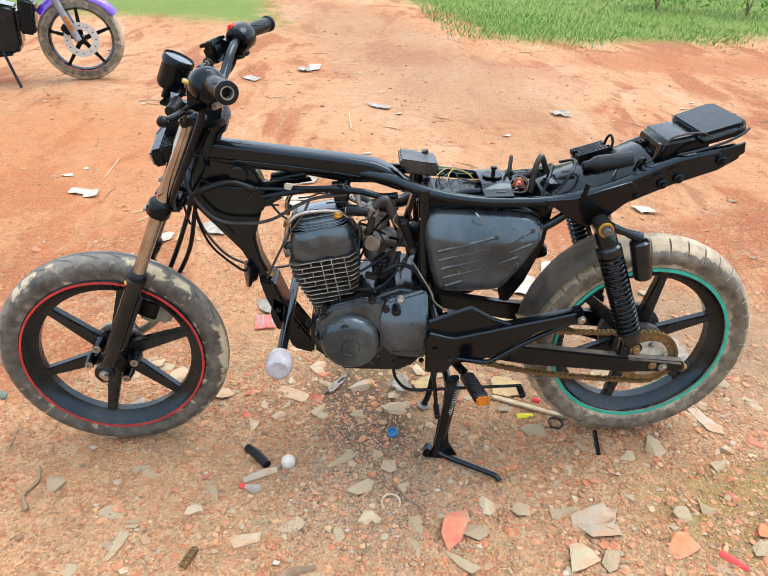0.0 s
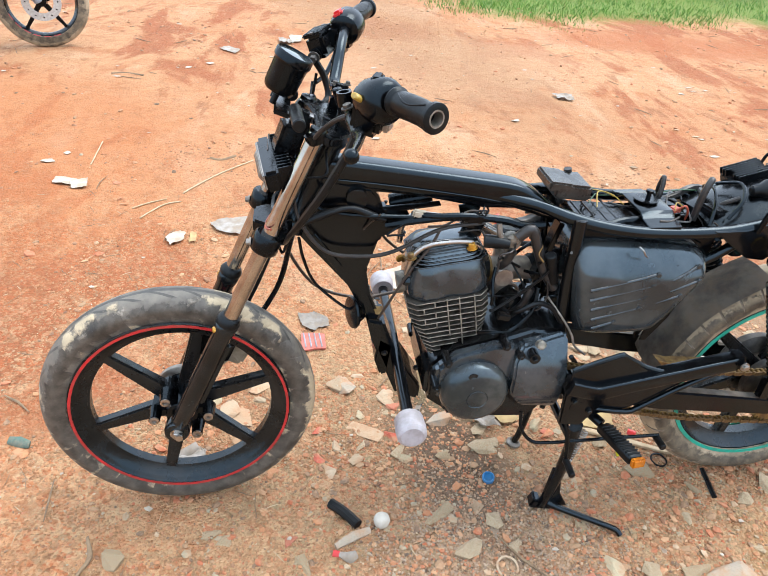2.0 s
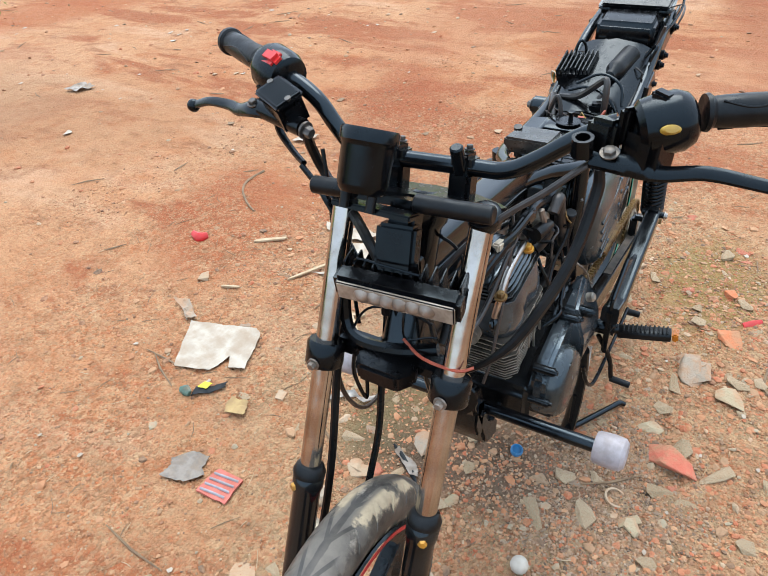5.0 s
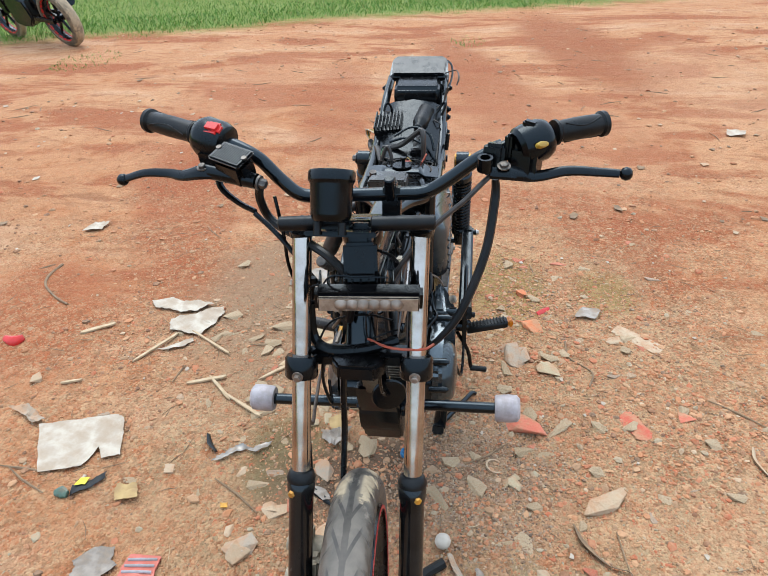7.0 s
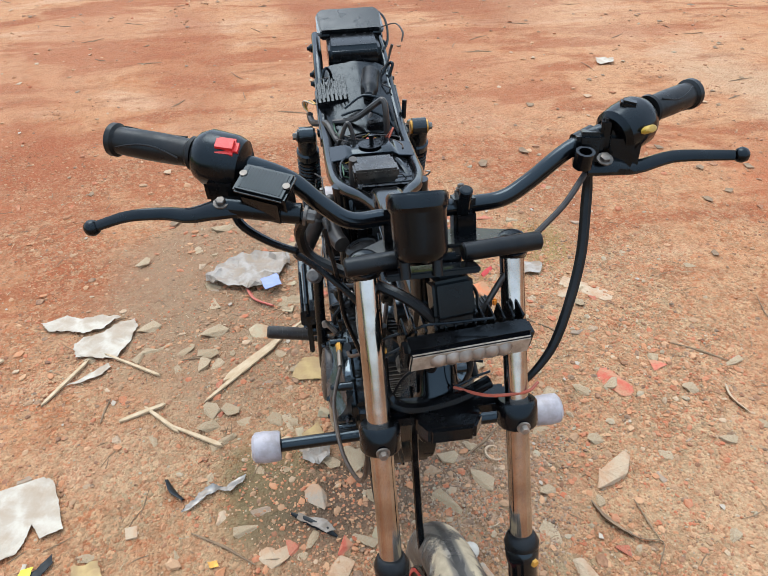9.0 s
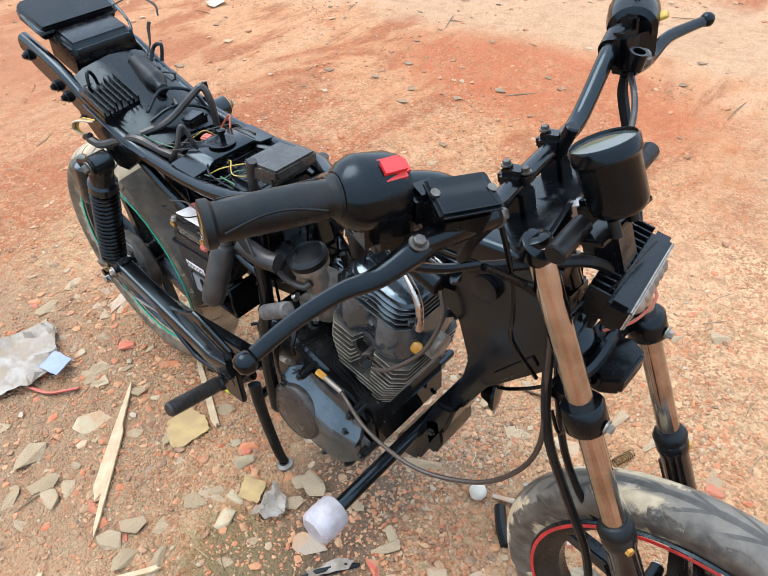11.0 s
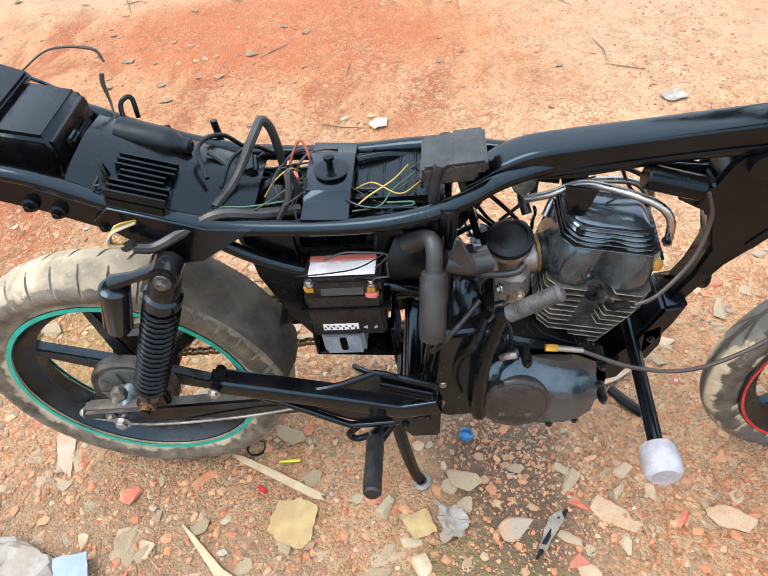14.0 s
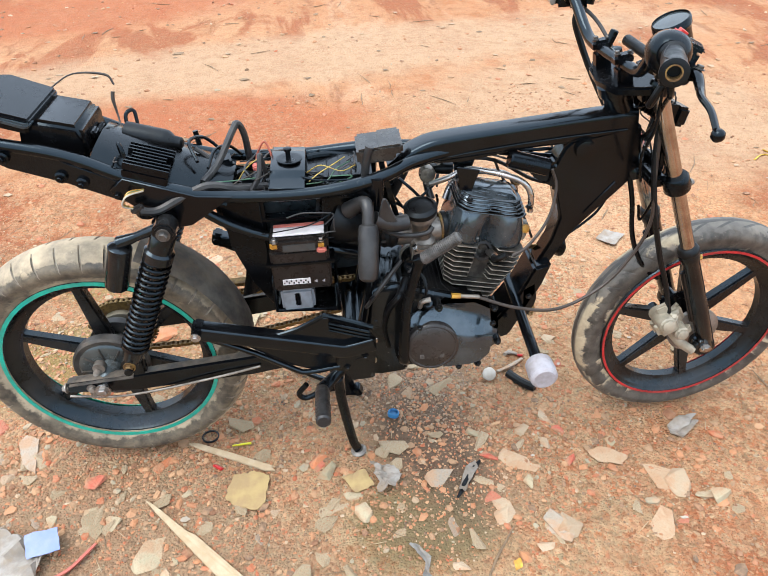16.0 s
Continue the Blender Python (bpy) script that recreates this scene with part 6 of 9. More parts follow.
# ---- pillion brackets, pegs, stand ----
for s in (-1, 1):
    y = s * 0.178
    br = part("footrest_bracket", box_tube([(0.500, 0, 0.528), (0.46, 0, 0.518), (0.40, 0, 0.503), (0.30, 0, 0.478), (0.225, 0, 0.459), (0.205, 0, 0.455), (0.185, 0, 0.458), (0.14, 0, 0.470)], [(0.0175, 0.0165)] * 4 + [(0.0185, 0.018)] * 4, 0.3), PAINT, bike, "glossy black footrest bracket of box tube", Matrix.Translation((0, y, 0)))
    UNDO = Matrix.Translation((0, -y, 0))
    part("web", prism([(0.14, 0.475), (0.142, 0.508), (0.232, 0.545), (0.245, 0.545), (0.30, 0.515), (0.345, 0.497), (0.20, 0.462)], y - 0.004, y + 0.004, 0.002, 1), PAINT, br, "", UNDO)
    part("web_edge", tube([(0.142, y, 0.508), (0.232, y, 0.546), (0.25, y, 0.544), (0.30, y, 0.516), (0.35, y, 0.50)], 0.0055, 8, 2), PAINT, br, "", UNDO)
    if s > 0:
        for k in range(3):
            part("web_step", tube([(0.15, y + 0.012, 0.505 - 0.009 * k), (0.235, y + 0.012, 0.536 - 0.009 * k)], 0.0032, 8, 1), BLACK, br, "", UNDO)
    part("front_plate", prism([(0.135, 0.48), (0.215, 0.46), (0.225, 0.41), (0.19, 0.355), (0.14, 0.36)], y - 0.006, y + 0.006, 0.003, 2), PAINT, br, "", UNDO)
    part("lower_brace", tube([(0.49, y, 0.505), (0.40, y, 0.455), (0.32, y, 0.40), (0.29, y, 0.388), (0.21, y, 0.40)], 0.0065, 10, 3), PAINT, br, "", UNDO)
    part("under_plate", prism([(0.14, 0.47), (0.21, 0.452), (0.30, 0.474), (0.47, 0.516), (0.40, 0.462), (0.325, 0.410), (0.29, 0.394), (0.20, 0.375)], y - 0.003 - 0.006 * s, y + 0.003 - 0.006 * s, 0.002, 1), PAINT, br, "", UNDO)
    part("cross_lug", rod((0.17, s * 0.10, 0.41), (0.17, s * 0.185, 0.41), 0.016, 18), PAINT, br, "", UNDO)
    part("pillion_lug", join(box((0.505, y, 0.532), (0.028, 0.036, 0.036), (0, -14, 0), 0.006), rod((0.508, y - 0.026, 0.532), (0.508, y + 0.026, 0.532), 0.008, 12)), BLACK, br, "", UNDO)
    part("lug_bolt", bolt((0.508, y + s * 0.026, 0.532), (0, s, 0), 0.007, 0.007), STEEL, br, "", UNDO)

PEG = pose(0.256, -0.243, 0.358, -8, 0, 9)
pegl = part("footrest", prism([(-0.016, -0.011), (-0.018, 0.006), (-0.012, 0.011), (0.012, 0.011), (0.018, 0.006), (0.016, -0.011)], -0.058, 0.06, 0.003, 1), RUBBER, bike, "black ribbed rubber footrest with an amber end", PEG)
for k in range(11):
    part("tread", box((0, -0.05 + 0.0095 * k, 0.0115), (0.03, 0.004, 0.004), (0, 0, 0), 0.001, 1), RUBBER, pegl)
part("reflector", box((0.0, -0.066, 0.0), (0.032, 0.014, 0.022), (0, 0, 0), 0.004), AMBER, pegl, "amber reflector")
part("peg_hinge", tube([(0.20, -0.115, 0.37), (0.22, -0.15, 0.365), (0.24, -0.185, 0.36)], 0.011, 12, 4), BLACK, pegl, "", PEG.inverted())
pegr = part("footrest", rod((0.262, 0.165, 0.316), (0.259, 0.292, 0.346), 0.0165, 20, 0.004), GREYRUB, bike, "dusty grey rubber footrest, folded out")
part("peg_hinge", tube([(0.20, 0.115, 0.345), (0.235, 0.135, 0.322), (0.262, 0.165, 0.314)], [0.012, 0.014, 0.018], 12, 4), BLACK, pegr)
for k in range(9):
    part("tread", lathe([(0.0172, 0), (0.0172, 0.004)], 20, along(Vector((0.262, 0.165, 0.316)).lerp(Vector((0.259, 0.292, 0.346)), 0.08 + 0.1 * k), (0.259, 0.4, 0.3715))), GREYRUB, pegr)
part("brake_pedal", tube([(0.23, 0.115, 0.35), (0.25, 0.125, 0.29), (0.30, 0.13, 0.255), (0.32, 0.13, 0.27), (0.30, 0.13, 0.30)], 0.007, 10, 5), BLACK, bike, "bent black brake pedal lever")
shift = part("gear_lever", tube([(0.06, -0.155, 0.375), (0.064, -0.165, 0.335), (0.09, -0.172, 0.302), (0.13, -0.176, 0.297), (0.25, -0.178, 0.305), (0.395, -0.178, 0.312)], 0.0042, 10, 4), BLACK, bike, "bent black gear lever rod")
part("toe_rubber", rod((0.392, -0.172, 0.304), (0.394, -0.21, 0.302), 0.0085, 12, 0.002), RUBBER, shift)
part("toe_arm", tube([(0.15, -0.16, 0.40), (0.165, -0.19, 0.33), (0.172, -0.20, 0.268)], 0.0055, 8, 3), BLACK, shift)
part("toe_rubber", rod((0.172, -0.198, 0.265), (0.172, -0.245, 0.262), 0.008, 12, 0.002), RUBBER, shift)

zl, zr = ground_height(0.178, -0.113), ground_height(0.165, 0.103)
stand = part("centre_stand", tube([(0.205, -0.115, 0.285), (0.202, -0.12, 0.2), (0.188, -0.118, 0.07), (0.178, -0.113, zl + 0.012)], [0.026, 0.026, 0.023, 0.024], 12, 4, squash=0.55), PAINT, bike, "black steel centre stand, lowered", pose(0.02, 0, 0))
part("stand_leg", tube([(0.205, 0.105, 0.285), (0.198, 0.108, 0.2), (0.178, 0.106, 0.06), (0.165, 0.103, zr + 0.012)], [0.015, 0.014, 0.013, 0.012], 12, 4, squash=0.7), PAINT, stand)
part("stand_foot", join(box((0.172, -0.113, zl + 0.010), (0.055, 0.03, 0.014), (0, 0, -8), 0.004), box((0.153, -0.11, zl + 0.02), (0.02, 0.034, 0.03), (0, 20, -8), 0.004)), PAINT, stand)
part("stand_foot", lathe([(0.02, 0.0), (0.021, 0.006), (0.013, 0.012), (0.008, 0.006)], 18, pose(0.163, 0.104, zr, 0, 10, 0)), ALLOY, stand, "dull round stand foot")
part("stand_tang", tube([(0.18, -0.115, zl + 0.02), (0.21, -0.135, zl + 0.016), (0.30, -0.19, zl + 0.018), (0.335, -0.21, zl + 0.016), (0.345, -0.222, zl + 0.008)], [0.012, 0.0085, 0.0075, 0.0075, 0.007], 10, 4), PAINT, stand)
part("stand_web", prism([(0.165, 0.02), (0.176, 0.15), (0.2, 0.14), (0.212, 0.06), (0.24, 0.012)], -0.125, -0.115, 0.002, 1), PAINT, stand)
part("stand_cross", rod((0.2, -0.115, 0.245), (0.2, 0.11, 0.245), 0.011), PAINT, stand)
part("stand_spring", coil((0.225, -0.125, 0.28), (0.20, -0.13, 0.18), 0.008, 0.0016, 14), STEEL, stand)

# ---- swinging arm and shocks ----
swing = part("swingarm", rod((0.185, -0.125, 0.408), (0.185, 0.125, 0.408), 0.022, 20), PAINT, bike, "black box-section swinging arm")
for s in (-1, 1):
    y = s * 0.112
    part("arm", prism([(0.175, 0.432), (0.42, 0.394), (0.70, 0.36), (0.845, 0.346), (0.848, 0.318), (0.70, 0.313), (0.42, 0.338), (0.175, 0.385)], y - 0.013, y + 0.013, 0.004, 2), PAINT, swing)
    part("arm_ledge", box((0.765, y, 0.3505), (0.15, 0.034, 0.004), (0, 6, 0), 0.001, 1), HUBDUST, swing)
    part("dust_film", prism([(0.40, 0.3971), (0.70, 0.3602), (0.845, 0.3462), (0.845, 0.3474), (0.70, 0.3614), (0.40, 0.3983)], y - 0.0095, y + 0.0095, 0, 1), ARMDUST, swing)
    part("chain_adjuster", join(rod((0.78, y, 0.33), (0.86, y, 0.323), 0.005, 10), bolt((0.852, y, 0.324), (1, 0, -0.08), 0.008, 0.01)), RUST if s < 0 else ALLOY, swing)
    part("arm_nut", bolt((0.79, y + s * 0.014, 0.332), (0, s, 0), 0.008, 0.008), ALLOY, swing)
    part("shock_stud", join(rod((0.677, y, 0.418), (0.677, s * 0.175, 0.418), 0.009, 14), box((0.677, y, 0.385), (0.034, 0.02, 0.07), (0, 0, 0), 0.005)), PAINT, swing)
    top, low = Vector((0.533, s * 0.147 - 0.008, 0.757)), Vector((0.677, s * 0.147 - 0.006, 0.422))
    d = (low - top).normalized()
    shock = part("shock_absorber", rod(top + d * 0.05, low - d * 0.02, 0.0125, 18), STEEL, bike, "black coil-over shock absorber with a gas bottle")
    part("spring", coil(top + d * 0.075, low - d * 0.05, 0.0262, 0.0046, 17, 8), BLACK, shock, "black coil spring")
    part("top_cap", lathe([(0.018, 0.0), (0.024, 0.012), (0.025, 0.05), (0.03, 0.055), (0.03, 0.074), (0.025, 0.08)], 26, along(top, low)), CASE, shock)
    part("lower_cup", lathe([(0.029, 0.0), (0.030, 0.008), (0.024, 0.014), (0.02, 0.05)], 26, along(low - d * 0.055, low + d)), CASE, shock)
    part("top_eye", lathe([(0.0225, -0.018), (0.0225, 0.018)], 24, Matrix.Translation(top) @ AROUND_Y), CASE, shock)
    part("bush", lathe([(0.0175, -0.023), (0.0175, 0.023), (0.007, 0.024)], 22, Matrix.Translation(top) @ AROUND_Y), GOLD if s < 0 else RUBBER, shock, "gold bush" if s < 0 else "")
    part("top_bolt", bolt(top + Vector((0, s * 0.024, 0)), (0, s, 0), 0.009, 0.01), DULLBOLT, shock)
    part("low_eye", lathe([(0.019, -0.016), (0.019, 0.016)], 22, Matrix.Translation(low) @ AROUND_Y), CASE, shock)
    part("low_bolt", bolt(low + Vector((0, s * 0.018, 0)), (0, s, 0), 0.009, 0.01), RUST, shock)
    part("gas_bottle", lathe([(0.016, 0), (0.0235, 0.005), (0.0235, 0.098), (0.021, 0.104), (0.012, 0.107)], 26, along((0.628, s * 0.143 - 0.008, 0.722), (0.661, s * 0.143 - 0.008, 0.617))), CASE, shock, "black gas bottle")
    part("bottle_arm", tube([(0.55, s * 0.145 - 0.008, 0.757), (0.59, s * 0.145 - 0.008, 0.742), (0.628, s * 0.143 - 0.008, 0.728)], [0.011, 0.009, 0.014], 12, 3), CASE, shock)
part("brake_rod", tube([(0.86, 0.10, 0.285), (0.72, 0.125, 0.30), (0.52, 0.135, 0.345), (0.40, 0.13, 0.37)], 0.003, 10, 4), ALLOY, swing, "thin alloy brake rod")
part("torque_arm", tube([(0.70, 0.098, 0.275), (0.56, 0.108, 0.315), (0.44, 0.115, 0.36)], 0.0075, 10, 3, squash=0.5), PAINT, swing)
part("brake_arm", tube([(0.77, 0.098, 0.37), (0.79, 0.105, 0.33), (0.80, 0.11, 0.29)], [0.011, 0.008, 0.008], 10, 3), ALLOY, swing)
part("drum_cam", lathe([(0.014, 0), (0.014, 0.016)], 16, along((0.77, 0.09, 0.372), (0.77, 0.13, 0.372))), ALLOY, swing)
part("chain_guard", prism([(0.38, 0.470), (0.41, 0.462), (0.56, 0.455), (0.56, 0.448), (0.40, 0.45)], -0.1, -0.075, 0.001, 1), RUST, swing)
hug = bmesh.new()
prev = None
for k in range(13):
    a = radians(112 + 5 * k)
    row = []
    for j in range(9):
        u = -1 + j / 4
        r = 0.341 - 0.012 * u * u + 0.003 * noise.noise(Vector((k * 0.6, j * 0.7, 0)))
        row.append(hug.verts.new((0.760 + r * math.cos(a), 0.012 + 0.064 * u, 0.337 + r * math.sin(a))))
    if prev:
        for j in range(8):
            hug.faces.new((prev[j], prev[j + 1], row[j + 1], row[j]))
    prev = row
bmesh.ops.solidify(hug, geom=hug.faces[:], thickness=0.003)
hugger = part("rear_hugger", hug, GUARD, swing, "dusty grey-brown splash guard with a rusty lower edge")

# front brake caliper, with no disc
caliper = part("brake_caliper", join(box((-0.625, 0.06, 0.385), (0.08, 0.03, 0.055), (0, 30, 5), 0.01, 3), box((-0.612, 0.088, 0.392), (0.06, 0.03, 0.05), (0, 30, 5), 0.01, 3),
                                     rod((-0.60, 0.045, 0.40), (-0.60, 0.112, 0.41), 0.02, 20, 0.003), rod((-0.645, 0.045, 0.372), (-0.645, 0.108, 0.376), 0.018, 20, 0.003)),
               CALIPER, bike, "dull dusty alloy brake caliper", pose(0.036, 0.014, -0.004))
part("caliper_bracket", tube([(-0.70, 0.085, 0.30), (-0.66, 0.082, 0.33), (-0.628, 0.07, 0.37)], 0.012, 10, 3), CALIPER, caliper)
part("piston_cap", lathe([(0.015, 0), (0.015, 0.005), (0.009, 0.007)], 20, along((-0.60, 0.112, 0.41), (-0.60, 0.15, 0.416))), CALIPER, caliper)
part("piston_cap", lathe([(0.013, 0), (0.013, 0.005), (0.008, 0.007)], 20, along((-0.645, 0.108, 0.376), (-0.645, 0.15, 0.38))), CALIPER, caliper)
part("caliper_ear", box((-0.595, 0.075, 0.432), (0.03, 0.014, 0.03), (0, 30, 0), 0.004), CALIPER, caliper)
part("caliper_ear", box((-0.668, 0.075, 0.36), (0.034, 0.014, 0.026), (0, 30, 0), 0.004), CALIPER, caliper)
part("pad_pin", rod((-0.61, 0.05, 0.365), (-0.645, 0.05, 0.425), 0.005, 10), CALIPER, caliper)
part("banjo_bolt", bolt((-0.615, 0.095, 0.42), (0.2, 0.5, 1), 0.007, 0.01), CALIPER, caliper)
part("caliper_stay", box((-0.665, 0.03, 0.42), (0.10, 0.012, 0.055), (0, 24, 0), 0.004), BLACK, caliper)

# ---- cables and looms ----
def cable(pts, r, mat_, label, steps=6, n=8):
    return part("cable", tube(pts, r, n, steps), mat_, bike, label)


cable([(-0.344, -0.217, 1.035), (-0.348, -0.218, 1.005), (-0.385, -0.206, 0.925), (-0.428, -0.172, 0.842), (-0.447, -0.14, 0.80), (-0.455, -0.10, 0.765)], [0.006, 0.0075, 0.0075, 0.007, 0.0055, 0.004], RUBBER, "thick black sleeve hanging from the clutch lever")
cable([(-0.340, -0.222, 1.052), (-0.365, -0.197, 1.037), (-0.385, -0.17, 1.015), (-0.405, -0.12, 0.975), (-0.43, -0.07, 0.915), (-0.44, -0.05, 0.86), (-0.43, -0.05, 0.79), (-0.38, -0.05, 0.722), (-0.31, -0.05, 0.709), (-0.243, -0.05, 0.72), (-0.15, -0.05, 0.772), (-0.06, -0.045, 0.785)], 0.0042, GREYRUB, "grey clutch cable looping under the frame")
cable([(-0.401, 0.150, 1.044), (-0.378, 0.160, 1.005), (-0.372, 0.145, 0.965), (-0.418, 0.078, 0.952), (-0.455, 0.03, 0.94), (-0.468, 0.0, 0.90), (-0.455, 0.01, 0.83)], 0.0072, RUBBER, "black hose from the front brake reservoir")
cable([(-0.401, 0.165, 0.993), (-0.405, 0.14, 0.97), (-0.415, 0.11, 0.94), (-0.435, 0.05, 0.87), (-0.43, 0.0, 0.83), (-0.36, -0.04, 0.80), (-0.12, -0.045, 0.795)], 0.0042, BLACK, "black throttle cable")
cable([(-0.395, 0.13, 1.02), (-0.405, 0.12, 0.96), (-0.41, 0.115, 0.90), (-0.405, 0.10, 0.84), (-0.43, 0.075, 0.77)], 0.003, BLACK, "thin black wires behind the fork")
cable([(-0.10, 0.12, 0.524), (-0.18, 0.14, 0.505), (-0.28, 0.135, 0.49), (-0.38, 0.115, 0.53), (-0.44, 0.105, 0.61), (-0.462, 0.10, 0.69), (-0.452, 0.09, 0.78), (-0.44, 0.08, 0.90)], 0.0038, WIREBROWN, "brown cable bowed from engine to fork")
cable([(-0.44, 0.07, 0.90), (-0.448, 0.085, 0.80), (-0.47, 0.095, 0.70), (-0.515, 0.088, 0.58), (-0.55, 0.085, 0.50), (-0.575, 0.092, 0.42)], 0.0065, RUBBER, "black brake hose down to the caliper")
cable([(-0.43, 0.02, 0.76), (-0.446, 0.03, 0.70), (-0.47, 0.03, 0.60), (-0.515, 0.03, 0.515), (-0.565, 0.02, 0.47)], 0.0058, BLACK, "black cable hanging behind the wheel")
cable([(-0.43, -0.03, 0.74), (-0.42, -0.03, 0.69), (-0.395, -0.03, 0.632), (-0.335, -0.032, 0.576), (-0.305, -0.032, 0.565)], 0.0032, BLACK, "thin black horn wire")
cable([(-0.168, 0.105, 0.622), (-0.20, 0.10, 0.64), (-0.245, 0.075, 0.69), (-0.262, 0.05, 0.75), (-0.25, 0.04, 0.79)], 0.0034, WIREBROWN, "brown ignition lead")
cable([(-0.26, -0.04, 0.775), (-0.20, -0.048, 0.79), (-0.12, -0.05, 0.80), (-0.03, -0.05, 0.795), (0.02, -0.055, 0.785), (0.06, -0.06, 0.79)], 0.0085, BLACK, "black wiring loom along the spine")
cable([(-0.21, -0.04, 0.80), (-0.16, -0.055, 0.803), (-0.10, -0.058, 0.806), (-0.06, -0.055, 0.80)], 0.006, BLACK, "black taped loom")
cable([(-0.15, -0.05, 0.772), (-0.17, -0.055, 0.73), (-0.205, -0.06, 0.68), (-0.245, -0.06, 0.60), (-0.262, -0.055, 0.56)], 0.003, WIREBROWN, "brown wire down to the horn")
part("coil", rod((-0.16, 0.025, 0.812), (-0.245, 0.03, 0.79), 0.019, 20, 0.003), BLACK, bike, "black ignition coil under the spine")
part("connector", box((-0.195, -0.045, 0.802), (0.028, 0.014, 0.016), (0, 10, 0), 0.003), WIREWHITE, bike, "ivory wiring connector")
part("connector", box((-0.085, -0.054, 0.80), (0.035, 0.018, 0.018), (0, 4, 0), 0.003), BLACK, bike, "black wiring connector")
part("junction_boot", tube([(-0.43, -0.06, 0.78), (-0.39, -0.055, 0.80), (-0.335, -0.045, 0.812), (-0.30, -0.04, 0.80), (-0.26, -0.04, 0.785)], [0.005, 0.009, 0.0055, 0.009, 0.005], 12, 4), RUBBER, bike, "black rubber boot round the loom")
# looms between the seat rails
cable([(0.34, 0.05, 0.79), (0.40, 0.07, 0.80), (0.45, 0.085, 0.815), (0.50, 0.10, 0.80), (0.545, 0.118, 0.785), (0.575, 0.125, 0.79)], 0.0085, GREYRUB, "dusty grey loom over the rail")
cable([(0.46, 0.07, 0.815), (0.435, 0.02, 0.83), (0.405, -0.03, 0.875), (0.395, -0.045, 0.885), (0.385, -0.05, 0.86), (0.38, -0.05, 0.80)], 0.0072, GREYRUB, "arched grey loom")
cable([(0.34, 0.03, 0.80), (0.345, 0.035, 0.835), (0.348, 0.045, 0.855), (0.352, 0.06, 0.82), (0.37, 0.07, 0.79)], 0.005, GREYRUB, "grey hose loop beside the seat bracket")
cable([(0.47, 0.04, 0.845), (0.49, -0.01, 0.866), (0.47, -0.06, 0.852), (0.44, -0.075, 0.815)], 0.0036, BLACK, "black cable arched over the mudguard")
cable([(0.45, 0.05, 0.835), (0.44, 0.0, 0.85), (0.42, -0.05, 0.835), (0.40, -0.08, 0.80)], 0.0034, BLACK, "grey cable arched over the mudguard")
cable([(0.485, -0.03, 0.842), (0.46, -0.02, 0.825), (0.44, 0.0, 0.80), (0.43, 0.05, 0.80)], 0.005, GREYRUB, "wires out of the rubber sleeve")
cable([(0.33, -0.04, 0.80), (0.345, -0.06, 0.835), (0.36, -0.055, 0.82), (0.37, -0.04, 0.795)], 0.0022, WIRERED, "red wire loop")
cable([(0.35, -0.03, 0.80), (0.36, -0.01, 0.82), (0.385, 0.0, 0.805), (0.40, 0.02, 0.79)], 0.0012, WIREYELLOW, "yellow wire")
cable([(0.18, -0.02, 0.812), (0.20, 0.03, 0.824), (0.235, 0.05, 0.812), (0.255, 0.06, 0.80)], 0.0012, WIREYELLOW, "yellow wires")
cable([(0.17, 0.0, 0.812), (0.20, 0.04, 0.815), (0.22, 0.062, 0.802), (0.26, 0.07, 0.80)], 0.0012, WIREGREEN, "green wire")
cable([(0.16, 0.02, 0.812), (0.19, 0.055, 0.818), (0.23, 0.03, 0.82), (0.26, 0.02, 0.80)], 0.0011, WIREYELLOW, "pale yellow wire")
cable([(0.10, -0.05, 0.80), (0.16, -0.07, 0.79), (0.22, -0.06, 0.80), (0.26, -0.05, 0.80)], 0.0075, BLACK, "black loom beside the ignition box")
for k, (mt, dy) in enumerate(((GOLD, 0.0), (WIREGREEN, 0.006), (GOLD, 0.011), (WIREWHITE, 0.016))):
    cable([(0.565, 0.105 + dy * 0.4, 0.825), (0.59, 0.12 + dy, 0.828), (0.60, 0.13 + dy * 0.6, 0.81), (0.585, 0.128, 0.797)], 0.0018, mt, "thin coloured regulator wire", 4, 6)
part("relay", box((0.44, -0.03, 0.805), (0.05, 0.05, 0.03), (0, 5, 12), 0.005), BLACK, bike, "black relay between the rails")
part("relay", box((0.37, 0.03, 0.79), (0.045, 0.05, 0.03), (0, 0, -8), 0.005), BLACK, bike, "black fuse box between the rails")
part("red_fuse", box((0.36, -0.01, 0.803), (0.022, 0.02, 0.014), (0, 0, 14), 0.003), PINK, bike, "faded red fuse holder")
part("floor_pan", box((0.33, 0.0, 0.772), (0.36, 0.15, 0.006), (0, -1, 0), 0.001), BLACK, bike, "black plastic pan between the seat rails")
part("stay_rod", rod((0.49, -0.108, 0.80), (0.496, -0.112, 0.845), 0.006, 10), BLACK, bike, "short black stay")
cable([(0.63, -0.06, 0.87), (0.64, -0.09, 0.895), (0.645, -0.10, 0.925), (0.643, -0.105, 0.94)], [0.0016, 0.002, 0.0038, 0.0038], WIREBROWN, "brown lead standing up at the tail")
